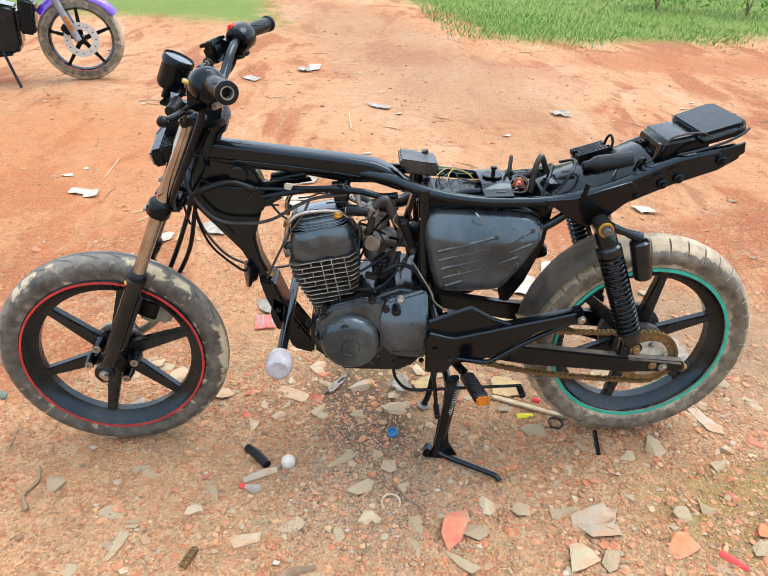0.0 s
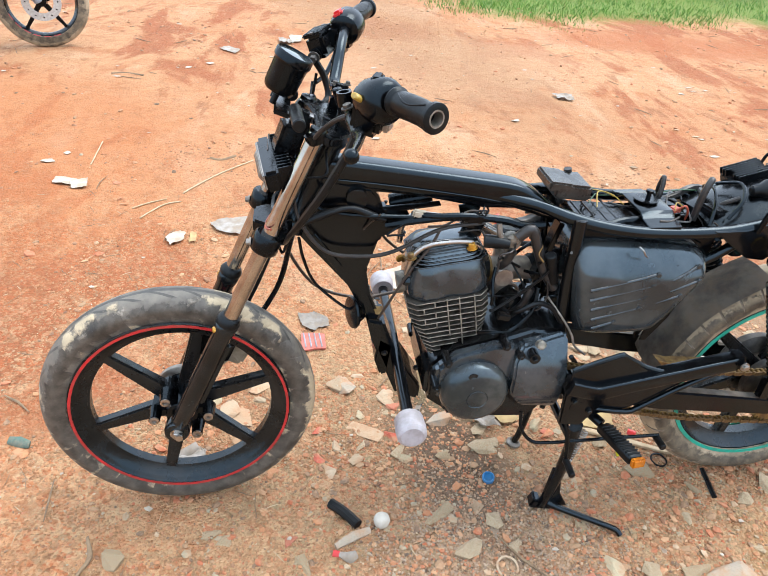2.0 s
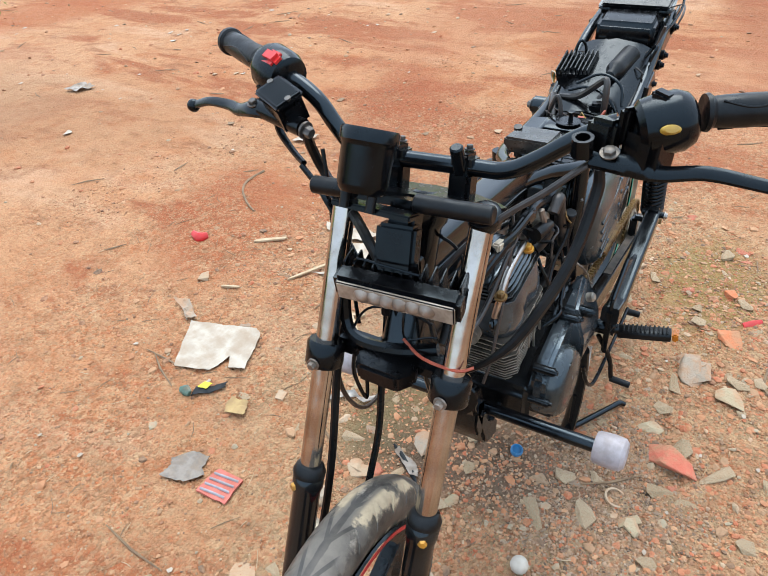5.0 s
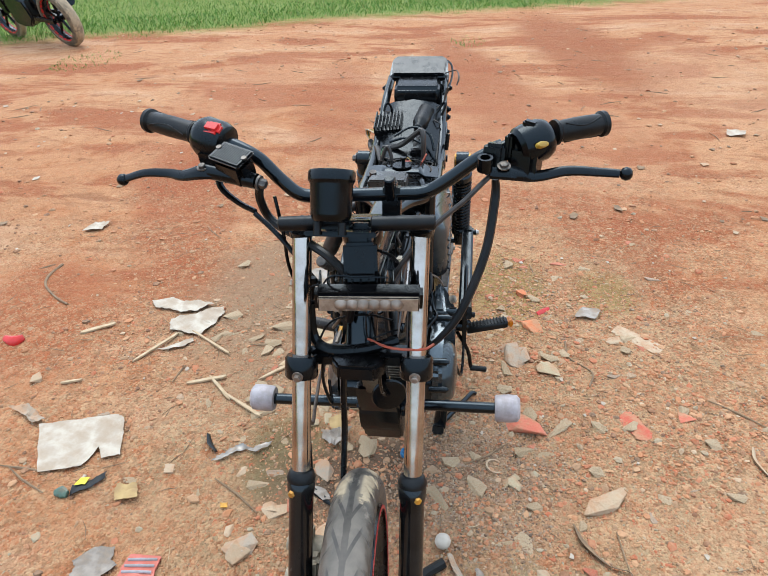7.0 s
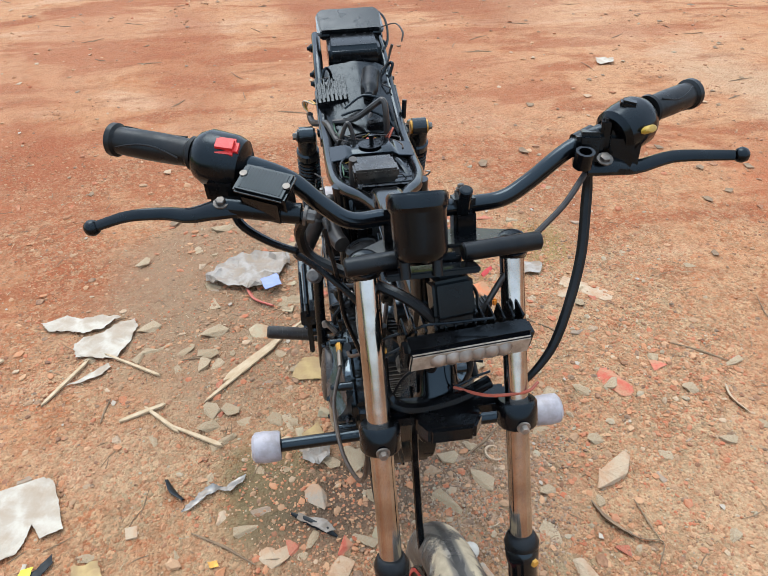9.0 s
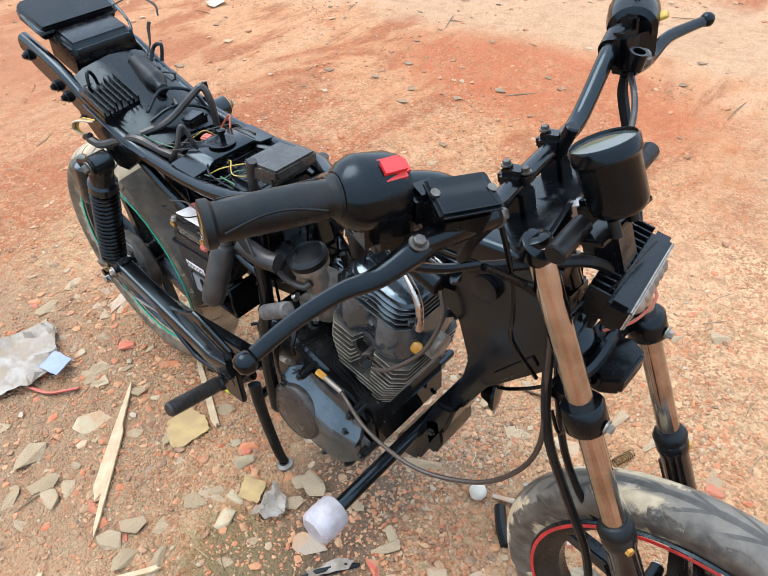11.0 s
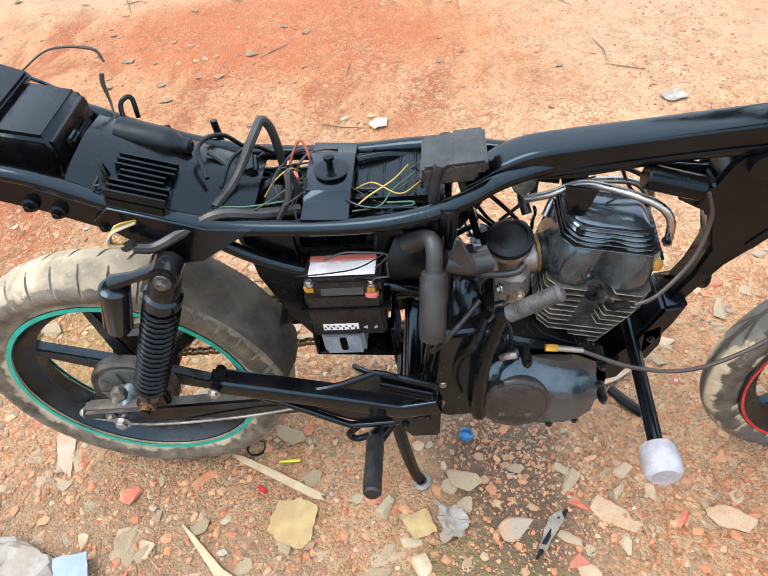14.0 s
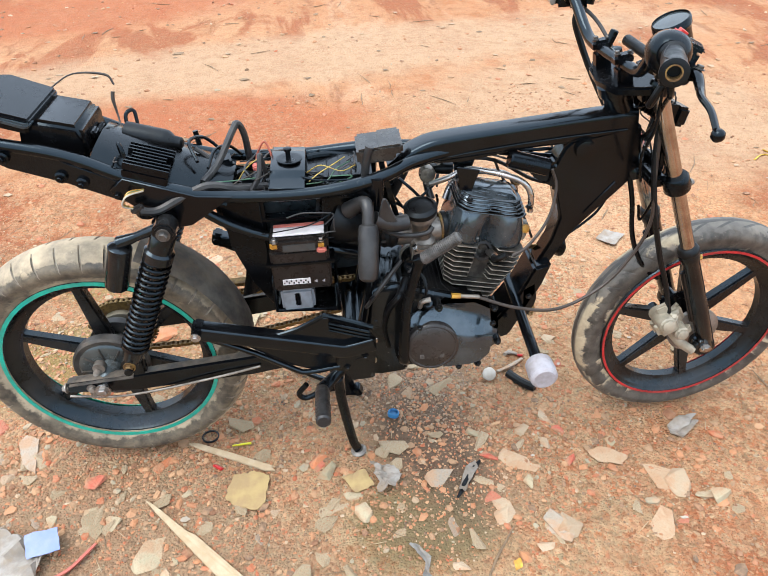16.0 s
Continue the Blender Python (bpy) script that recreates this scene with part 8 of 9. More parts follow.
lump("stone", 0.585, -0.385, 0.05, 0.4, 0, GREYSTONE, "flat grey stone on gravel", "stone", 18, stretch=1.4)
lump("stone", -0.311, 0.384, 0.042, 0.55, 70, PALESTONE, "pale rounded stone lying on soil", "stone", 19)
lump("stone", -0.159, 0.328, 0.03, 0.4, 95, PALESTONE, "tall pale mortar flake on soil", "stone", 20, stretch=1.8)
lump("stone", -0.281, 0.375, 0.03, 0.6, 0, GREYSTONE, "two-lobed grey stone on soil", "stone", 21, stretch=1.3)
lump("stone", -0.723, 0.337, 0.04, 0.45, 0, GREENSTONE, "greenish grey stone on soil", "stone", 22)
lump("stone", -0.626, 0.277, 0.05, 0.3, 50, PALESTONE, "pale flat stone on soil", "stone", 23)
lump("stone", 1.074, -0.102, 0.032, 0.5, 0, PALESTONE, "small white stone on gravel", "stone", 24)
lump("stone", -0.464, -0.313, 0.035, 0.3, 30, PALESTONE, "pale flat stone pressed into soil", "stone", 25)
lump("stone", -0.312, -0.392, 0.045, 0.2, 0, PALESTONE, "pale crumbled mortar on soil", "stone", 26)
lump("stone", -0.007, -0.335, 0.03, 0.35, 20, GREENSTONE, "flat greenish stone on oily gravel", "stone", 27)
lump("stone", 0.315, -0.306, 0.034, 0.35, 60, GREENSTONE, "flat greenish stone on gravel", "stone", 28)
lump("stone", 0.002, -0.327, 0.03, 0.3, 130, GREENSTONE, "flat grey-green flake on gravel", "stone", 29)
lump("stone", 0.679, 0.357, 0.05, 0.3, 15, GREENSTONE, "cracked greenish stone on rubble", "stone", 30, stretch=1.3)
lump("stone", 0.268, 0.164, 0.032, 0.5, 70, GREENSTONE, "greenish stone beside the stand", "stone", 31)
lump("stone", 0.29, 0.135, 0.028, 0.5, 20, BRICK, "small orange brick chip beside the stand", "brick", 32)
lump("stone", 0.70, 0.10, 0.03, 0.5, 70, BRICK, "small orange brick chip on rubble", "brick", 33)
lump("stone", -0.02, 0.20, 0.045, 0.35, 70, GREYSTONE, "grey stone beside an oil stain", "stone", 34)
lump("stone", 0.323, 1.319, 0.04, 0.3, 30, PALESTONE, "pale flat stone on red soil", "stone", 35)
lump("stone", -0.164, 0.316, 0.04, 0.2, 80, PALESTONE, "thin pale shell-like flake on soil", "stone", 36)

lump("stone", 0.630, 0.195, 0.018, 0.30, 0, GREENSTONE, "greenish grey stone pressed into the rubble", "stone", 101, "loose stones round the motorcycle", 1.00)
lump("stone", 0.797, 0.263, 0.025, 0.30, 67, GREENSTONE, "greenish grey stone pressed into the rubble", "stone", 102, "loose stones round the motorcycle", 1.07)
lump("stone", 0.941, 0.249, 0.023, 0.30, 134, GREENSTONE, "greenish grey stone pressed into the rubble", "stone", 103, "loose stones round the motorcycle", 1.14)
lump("stone", 0.634, 0.378, 0.019, 0.30, 155, GREENSTONE, "greenish grey stone pressed into the rubble", "stone", 106, "loose stones round the motorcycle", 1.00)
lump("stone", 0.858, 0.230, 0.019, 0.30, 42, GREENSTONE, "greenish grey stone pressed into the rubble", "stone", 107, "loose stones round the motorcycle", 1.07)
lump("stone", 0.192, 0.293, 0.038, 0.30, 109, GREENSTONE, "greenish grey stone pressed into the rubble", "stone", 108, "loose stones round the motorcycle", 1.14)
lump("stone", 0.208, 0.249, 0.026, 0.30, 176, GREENSTONE, "greenish grey stone pressed into the rubble", "stone", 109, "loose stones round the motorcycle", 1.21)
lump("stone", -0.135, 0.064, 0.026, 0.30, 17, GREENSTONE, "greenish grey stone pressed into the rubble", "stone", 112, "loose stones round the motorcycle", 1.07)
lump("stone", -0.245, 0.240, 0.020, 0.30, 84, GREENSTONE, "greenish grey stone pressed into the rubble", "stone", 113, "loose stones round the motorcycle", 1.14)
lump("stone", -0.237, 0.170, 0.055, 0.09, 151, TANSLAB, "thin crumbled tan mortar slab on soil", "stone", 114, "loose stones round the motorcycle", 1.21)
lump("stone", -0.503, 0.129, 0.019, 0.30, 38, GREENSTONE, "greenish grey stone pressed into the rubble", "stone", 115, "loose stones round the motorcycle", 1.28)
lump("stone", -0.595, 0.251, 0.055, 0.09, 105, TANSLAB, "thin crumbled tan mortar slab on soil", "stone", 116, "loose stones round the motorcycle", 1.00)
lump("stone", -0.696, 0.313, 0.043, 0.30, 172, GREENSTONE, "greenish grey stone pressed into the rubble", "stone", 117, "loose stones round the motorcycle", 1.07)
lump("stone", -0.517, 0.386, 0.070, 0.09, 59, TANSLAB, "thin crumbled tan mortar slab on soil", "stone", 118, "loose stones round the motorcycle", 1.14)
lump("stone", -0.292, 0.368, 0.042, 0.45, 126, GREYSTONE, "smooth white-grey stone on soil", "stone", 119, "loose stones round the motorcycle", 1.21)
lump("stone", -0.241, 0.419, 0.018, 0.28, 13, PALESTONE, "pale mortar flake on soil", "stone", 120, "loose stones round the motorcycle", 1.28)
lump("stone", -0.364, 0.031, 0.037, 0.28, 147, PALESTONE, "pale mortar flake on soil", "stone", 122, "loose stones round the motorcycle", 1.07)
lump("stone", -0.274, 0.069, 0.024, 0.28, 34, PALESTONE, "pale mortar flake on soil", "stone", 123, "loose stones round the motorcycle", 1.14)
lump("stone", -0.326, 0.121, 0.020, 0.28, 101, PALESTONE, "pale mortar flake on soil", "stone", 124, "loose stones round the motorcycle", 1.21)
lump("stone", -0.036, 0.451, 0.019, 0.28, 168, PALESTONE, "pale mortar flake on soil", "stone", 125, "loose stones round the motorcycle", 1.28)
lump("brick_chunk", 0.868, 0.145, 0.034, 0.40, 55, REDBRICK, "worn red brick lump in the rubble", "brick", 126, "loose stones round the motorcycle", 1.00)
lump("brick_chunk", 0.293, 0.143, 0.024, 0.40, 122, REDBRICK, "worn red brick lump in the rubble", "brick", 127, "loose stones round the motorcycle", 1.07)
lump("brick_chunk", -0.166, 0.147, 0.030, 0.40, 9, REDBRICK, "worn red brick lump in the rubble", "brick", 128, "loose stones round the motorcycle", 1.14)
lump("brick_chunk", -0.377, 0.180, 0.019, 0.40, 76, REDBRICK, "worn red brick lump in the rubble", "brick", 129, "loose stones round the motorcycle", 1.21)
lump("brick_chunk", -0.369, 0.073, 0.021, 0.40, 143, REDBRICK, "worn red brick lump in the rubble", "brick", 130, "loose stones round the motorcycle", 1.28)

rng = np.random.default_rng(21)
slabs = []
for k, (mt, fl) in enumerate(((GREENSTONE, 0.35), (GREENSTONE, 0.5), (PALESTONE, 0.3), (GREYSTONE, 0.45), (REDBRICK, 0.4), (GREENSTONE, 0.28), (BRICK, 0.45))):
    me = bpy.data.meshes.new("stone")
    bm = crisp(stone_mesh(60 + k, 1.0, fl), 12)
    bm.to_mesh(me)
    bm.free()
    me.materials.append(mt)
    slabs.append((me, fl))
KINDS = ("flat greenish grey stone", "greenish grey stone", "pale mortar stone", "grey stone", "red brick chip", "thin greenish stone", "orange brick chip")
made = 0
while made < 22:
    x, y = rng.uniform(-0.15, 1.3), rng.uniform(0.08, 0.85)
    if math.hypot((x - 0.76) / 0.24, y / 0.14) < 1 or rng.random() > 1.3 - y:
        continue
    k = int(rng.choice([0, 0, 1, 3, 5, 5, 2]))
    me, fl = slabs[k]
    s = rng.uniform(0.022, 0.042)
    ob = new("stone", me)
    ob.matrix_basis = pose(x, y, ground_height(x, y) - s * fl * 0.35, rng.uniform(-7, 7), rng.uniform(-7, 7), rng.uniform(0, 360)) @ Matrix.Diagonal((s * rng.uniform(0.9, 1.4), s, s * 0.7, 1))
    tagged(ob, KINDS[k] + " pressed flat into the rubble", "stone", "loose stones round the motorcycle")
    made += 1
made = 0
while made < 235:
    x, y = rng.uniform(-0.9, 1.6), rng.uniform(-1.3, 1.0)
    if rng.random() > rubbly(x, y) * 0.9 + 0.03 or math.hypot((x + 0.69) / 0.34, y / 0.1) < 1 or math.hypot((x - 0.745) / 0.2, y / 0.09) < 1:
        continue
    k = int(rng.choice([0, 0, 1, 1, 2, 3, 4, 5, 5, 6]))
    me, fl = slabs[k]
    s = rng.uniform(0.010, 0.032) * (1.2 if k < 2 else 1)
    ob = new("stone", me)
    ob.matrix_basis = pose(x, y, ground_height(x, y) - s * fl * 0.15, rng.uniform(-9, 9), rng.uniform(-9, 9), rng.uniform(0, 360)) @ Matrix.Diagonal((s * rng.uniform(0.8, 1.5), s, s, 1))
    tagged(ob, KINDS[k] + " lying in the gravel", "brick" if k in (4, 6) else "stone", "loose stones round the motorcycle")
    made += 1


def sheet(name, outline, material, label, category, crumple=0.006, thick=0.0012, lift=0.004, seed=0, group="", z0=None):
    """A thin creased sheet with the given outline on the ground."""
    cx, cy = sum(p[0] for p in outline) / len(outline), sum(p[1] for p in outline) / len(outline)
    bm = bmesh.new()
    f = bm.faces.new([bm.verts.new((x - cx, y - cy, 0)) for x, y in outline])
    bmesh.ops.triangulate(bm, faces=[f])
    bmesh.ops.subdivide_edges(bm, edges=bm.edges, cuts=5, use_grid_fill=True)
    bmesh.ops.triangulate(bm, faces=bm.faces)
    size = max(v.co.length for v in bm.verts)
    for v in bm.verts:
        p = Vector((v.co.x * 28 + seed * 3.1, v.co.y * 28, seed))
        if v.is_boundary:
            v.co *= 1 + min(0.12, 0.006 / size) * (noise.noise(p * 4.1) + 0.7 * noise.noise(p * 9.7)) - 0.03
        v.co.x += crumple * 0.4 * noise.noise(p * 1.7)
        v.co.y += crumple * 0.4 * noise.noise(p * 1.7 + Vector((9, 0, 0)))
        base = ground_height(v.co.x + cx, v.co.y + cy) - ground_height(cx, cy)
        v.co.z = base + lift + crumple * (0.7 + 0.8 * noise.noise(p) + 0.9 * abs(noise.noise(p * 1.9)) - 0.5 * abs(noise.noise(p * 3.7 + Vector((4, 1, 0)))))
    bmesh.ops.recalc_face_normals(bm, faces=bm.faces)
    bmesh.ops.solidify(bm, geom=bm.faces[:], thickness=thick)
    return solo(name, bm, material, label, category, group, Matrix.Translation((cx, cy, ground_height(cx, cy))))


def strip(name, pts, r, material, label, category, squash=0.35, group="", lift=0.6):
    """A stick, twig or ribbon along points of the ground."""
    cx, cy = pts[0][0], pts[0][1]
    w = r if isinstance(r, (int, float)) else max(r)
    line = [(p[0] - cx, p[1] - cy, ground_height(p[0], p[1]) + w * lift + (p[2] if len(p) > 2 else 0)) for p in pts]
    return solo(name, tube(line, r, 8, 4, squash=squash), material, label, category, group, Matrix.Translation((cx, cy, 0)))


def splinter(name, a, b, w0, w1, label, group="sticks on the ground"):
    """A split length of wood with ragged ends."""
    a, b = Vector(a), Vector(b)
    d = b - a
    ln, turn = d.length, math.degrees(math.atan2(d.y, d.x))
    poly = [(0, -w0 * 0.2), (ln * 0.12, -w0 * 0.5), (ln * 0.45, -(w0 + w1) / 4), (ln * 0.9, -w1 * 0.5), (ln, -w1 * 0.1), (ln * 0.95, w1 * 0.2), (ln * 0.98, w1 * 0.45), (ln * 0.5, (w0 + w1) / 4), (ln * 0.1, w0 * 0.4), (ln * 0.02, w0 * 0.1)]
    bm = prism(poly, -0.004, 0.004, 0.0012, 1, pose(0, 0, 0, -90, 0, 0))
    z = (ground_height(a.x, a.y) + ground_height(b.x, b.y)) / 2 + 0.008
    return solo(name, bm, WOOD, label, "stick", group, pose(a.x, a.y, z, 3, 0, turn))


splinter("wood_splinter", (0.725, 0.208), (0.455, 0.472), 0.012, 0.036, "long pale split board lying on rubble")
splinter("wood_splinter", (0.642, 0.037), (0.404, 0.149), 0.016, 0.02, "weathered brown lath lying on rubble")
splinter("wood_splinter", (0.440, 1.017), (0.634, 0.917), 0.012, 0.012, "pale bamboo splinter lying on soil")
splinter("wood_splinter", (0.337, 0.768), (0.388, 0.639), 0.014, 0.014, "short pale splinter lying on soil")
splinter("wood_splinter", (0.307, 0.632), (0.194, 0.458), 0.008, 0.014, "thin pale splinter lying on soil")
splinter("wood_splinter", (0.374, 0.526), (0.618, 0.304), 0.012, 0.02, "long pale splinter lying on soil")
splinter("wood_splinter", (0.387, 0.702), (0.267, 0.587), 0.01, 0.012, "short crossed splinter lying on soil")
splinter("wood_splinter", (0.597, 1.305), (0.675, 1.193), 0.02, 0.014, "short brown splinter lying on red soil")
splinter("wood_splinter", (0.297, 1.212), (0.322, 1.142), 0.01, 0.008, "small pale wood chip lying on soil")
splinter("wood_splinter", (0.657, 0.872), (0.517, 0.672), 0.008, 0.01, "thin pale splinter beside torn paper")
sheet("cardboard", [(0.532, 0.217), (0.512, 0.152), (0.46, 0.145), (0.42, 0.16), (0.425, 0.242), (0.445, 0.262), (0.50, 0.245)], CARD, "torn yellow cardboard piece lying on rubble", "cardboard", 0.004, 0.003, 0.006, 1)
sheet("paper_sheet", [(0.093, 1.168), (0.13, 1.045), (0.164, 0.928), (0.15, 0.90), (0.07, 0.865), (-0.011, 0.835), (-0.032, 0.886), (0.012, 0.917), (-0.035, 0.925), (-0.068, 0.934), (-0.107, 1.055)], PAPER, "torn white paper sheet lying on soil", "paper", 0.004, 0.0012, 0.006, 2)
sheet("torn_paper", [(0.863, 1.133), (0.892, 1.052), (0.865, 0.99), (0.87, 0.916), (0.85, 0.85), (0.79, 0.90), (0.77, 0.965), (0.80, 1.03), (0.814, 1.099)], PAPER, "torn dirty white paper with faint print on soil", "paper", 0.010, 0.001, 0.004, 3)
sheet("torn_paper", [(0.836, 0.806), (0.79, 0.785), (0.74, 0.79), (0.685, 0.80), (0.625, 0.832), (0.64, 0.90), (0.653, 0.967), (0.70, 0.985), (0.745, 0.975), (0.77, 0.90), (0.81, 0.87)], PAPER, "dirty crumpled torn paper lying on soil", "paper", 0.009, 0.001, 0.004, 30)
sheet("torn_paper", [(0.525, 0.962), (0.56, 0.91), (0.613, 0.854), (0.59, 0.84), (0.555, 0.86), (0.527, 0.925)], PAPER, "ragged strip of pale paper on soil", "paper", 0.006, 0.001, 0.004, 4)
sheet("plastic_bag", [(1.06, 0.58), (1.16, 0.44), (1.16, 0.28), (1.10, 0.24), (1.02, 0.28), (0.94, 0.31), (0.92, 0.40), (0.96, 0.50), (0.99, 0.57)], FILM, "crumpled white plastic bag lying on rubble", "plastic bag", 0.022, 0.001, 0.006, 5)
sheet("sachet", [(0.985, 0.30), (0.91, 0.285), (0.885, 0.345), (0.955, 0.365)], PALEBLUE, "pale blue printed sachet on a plastic bag", "sachet", 0.003, 0.002, 0.03, 6)
strip("ribbon", [(1.0, 0.42), (0.93, 0.41), (0.87, 0.385), (0.83, 0.335), (0.82, 0.32)], [0.006, 0.01, 0.012, 0.012, 0.008], PINK, "pink plastic strip lying on rubble", "ribbon")
sheet("tissue", [(0.155, 0.155), (0.10, 0.165), (0.075, 0.205), (0.10, 0.24), (0.14, 0.245), (0.145, 0.20)], FILM, "crumpled white tissue lying beside the stand", "tissue", 0.02, 0.001, 0.006, 7)
sheet("cardboard", [(0.235, 0.19), (0.17, 0.17), (0.15, 0.22), (0.20, 0.24)], CARD, "crumbled yellowish cardboard beside the tissue", "cardboard", 0.008, 0.002, 0.004, 8)
packet = sheet("packet", [(-0.42, 0.655), (-0.335, 0.65), (-0.335, 0.565), (-0.415, 0.56)], PINK, "flattened pink and white packet on soil", "packet", 0.004, 0.006, 0.006, 9)
base = packet.matrix_basis.translation
for k in range(4):
    ends = ((-0.41 + 0.018 * k, 0.645), (-0.406 + 0.018 * k, 0.61), (-0.402 + 0.018 * k, 0.57))
    part("print_stripe", tube([(x - base.x, y - base.y, ground_height(x, y) - base.z + 0.0133) for x, y in ends], 0.0035, 8, 3, squash=0.3), WHITE, packet, "faded white printed stripe")
sheet("packet", [(-0.43, 0.775), (-0.39, 0.772), (-0.37, 0.79), (-0.32, 0.755), (-0.315, 0.70), (-0.355, 0.69), (-0.37, 0.665), (-0.415, 0.70)], DIRTFILM, "crushed dirty plastic packet on soil", "packet", 0.006, 0.001, 0.004, 10)
sheet("foil", [(-0.013, 0.552), (0.007, 0.544), (0.025, 0.520), (0.042, 0.512), (0.062, 0.474), (0.05, 0.44), (0.082, 0.39), (0.07, 0.385), (0.035, 0.428), (0.045, 0.462), (0.029, 0.490), (0.007, 0.512)], FOIL, "twisted silver foil strip on soil", "foil", 0.008, 0.001, 0.005, 35)
sheet("wrapper", [(-0.06, 0.255), (-0.075, 0.262), (-0.125, 0.19), (-0.12, 0.165), (-0.09, 0.19)], DIRTFILM, "dirty grey and white wrapper on soil", "wrapper", 0.008, 0.001, 0.006, 11)
strip("wrapper", [(-0.135, 0.165), (-0.115, 0.19), (-0.08, 0.24), (-0.055, 0.275)], [0.003, 0.008, 0.009, 0.003], RUBBER, "crumpled dark wrapper on soil", "wrapper")
sheet("plastic_scrap", [(0.157, 1.312), (0.177, 1.252), (0.137, 1.192), (0.107, 1.152), (0.087, 1.182), (0.127, 1.242)], GREYSTONE, "crumpled grey plastic strip on soil", "plastic scrap", 0.012, 0.001, 0.004, 12)
sheet("card_scrap", [(-0.123, 0.792), (-0.113, 0.732), (-0.163, 0.712), (-0.178, 0.777)], CARD, "folded brown card scrap on soil", "card scrap", 0.01, 0.002, 0.004, 13)
sheet("tile_chip", [(-0.028, 0.687), (-0.025, 0.657), (-0.058, 0.652), (-0.061, 0.680)], PALESTONE, "small white tile chip on soil", "tile chip", 0.001, 0.005, 0.004, 14)
strip("plastic_scrap", [(-0.170, 0.957), (-0.165, 0.937), (-0.170, 0.917)], [0.008, 0.018, 0.01], GREENBIT, "crumpled green plastic scrap on soil", "plastic scrap", 0.6)
sheet("plastic_scrap", [(-0.141, 0.912), (-0.113, 0.907), (-0.108, 0.877), (-0.135, 0.882)], NEON, "yellow plastic scrap on soil", "plastic scrap", 0.003, 0.001, 0.012, 33)
sheet("plastic_scrap", [(-0.178, 0.912), (-0.138, 0.922), (-0.113, 0.872), (-0.078, 0.847), (-0.098, 0.837), (-0.138, 0.862), (-0.153, 0.887)], RUBBER, "dark plastic scrap on soil", "plastic scrap", 0.005, 0.001, 0.005, 34)
strip("plastic_scrap", [(0.525, 0.055), (0.475, 0.05)], [0.006, 0.009], NEON, "neon yellow plastic scrap on rubble", "plastic scrap", 0.4)
strip("plastic_scrap", [(0.565, 0.118), (0.545, 0.132)], 0.009, RED, "small red plastic scrap on rubble", "plastic scrap", 0.4)
strip("plastic_scrap", [(0.53, 1.58), (0.515, 1.53), (0.545, 1.51)], [0.012, 0.022, 0.012], RED, "crumpled red cloth scrap on soil", "rag", 0.5)
strip("plastic_scrap", [(0.875, -0.462), (0.90, -0.487), (0.925, -0.512)], [0.008, 0.01, 0.006], RED, "flat red plastic strip on gravel", "plastic scrap", 0.2)
strip("plastic_scrap", [(-1.20, 0.175), (-1.17, 0.165), (-1.14, 0.155)], [0.01, 0.016, 0.01], GREENBIT, "pale green plastic scrap on soil", "plastic scrap", 0.3)
strip("plastic_scrap", [(-0.765, 0.085), (-0.70, 0.13)], [0.012, 0.018], FILM, "white plastic scrap beside the front wheel", "plastic scrap", 0.3)
strip("plastic_scrap", [(-0.335, -0.228), (-0.31, -0.238), (-0.295, -0.23)], [0.006, 0.014, 0.01], FILM, "white and red plastic scrap on soil", "plastic scrap", 0.5)
strip("plastic_scrap", [(-0.35, -0.222), (-0.335, -0.226)], 0.008, RED, "tiny red plastic scrap on soil", "plastic scrap", 0.5)
strip("hose_stub", [(-0.350, -0.078), (-0.315, -0.11), (-0.285, -0.148)], 0.013, RUBBER, "stub of black rubber hose on gravel", "hose stub", 1.0, "", 0.9)
solo("ball", lathe([(0.003, -0.0205), (0.012, -0.017), (0.0185, -0.009), (0.0205, 0), (0.0185, 0.009), (0.012, 0.017), (0.003, 0.0205)], 24), SHELL, "small chalky white ball lying on gravel", "ball", m=pose(-0.226, -0.143, ground_height(-0.226, -0.143) + 0.018))
cap = thing("bottle_cap", "bright blue plastic bottle cap on oily gravel", "bottle cap", m=pose(0.079, -0.018, ground_height(0.079, -0.018) + 0.004, 12, -8, 0))
part("rim", lathe([(0.016, 0), (0.0165, 0.003), (0.0165, 0.012), (0.014, 0.014), (0.0125, 0.012), (0.0125, 0.003)], 28, closed=True), BLUE, cap)
part("top", lathe([(0.0145, 0.003), (0.0145, 0.005), (0.006, 0.006)], 24), BLUE, cap)
solo("spring", coil((0, 0, 0), (0.02, 0.055, 0), 0.009, 0.0018, 9), RUST, "small rusty coil spring lying on soil", "spring", m=pose(-0.448, -0.478, ground_height(-0.44, -0.45) + 0.009))
solo("ring", lathe([(0.02, -0.002), (0.0235, -0.002), (0.0235, 0.002), (0.02, 0.002)], 28, closed=True), RUBBER, "small black rubber ring lying on rubble", "ring", m=pose(0.588, 0.018, ground_height(0.588, 0.018) + 0.005, 6, 0, 0))
solo("ring", lathe([(0.022, -0.003), (0.027, -0.003), (0.027, 0.003), (0.022, 0.003)], 28, closed=True), PALESTONE, "pale plastic ring half buried in gravel", "ring", m=pose(0.06, -0.28, ground_height(0.06, -0.28) + 0.003, 14, 0, 0))
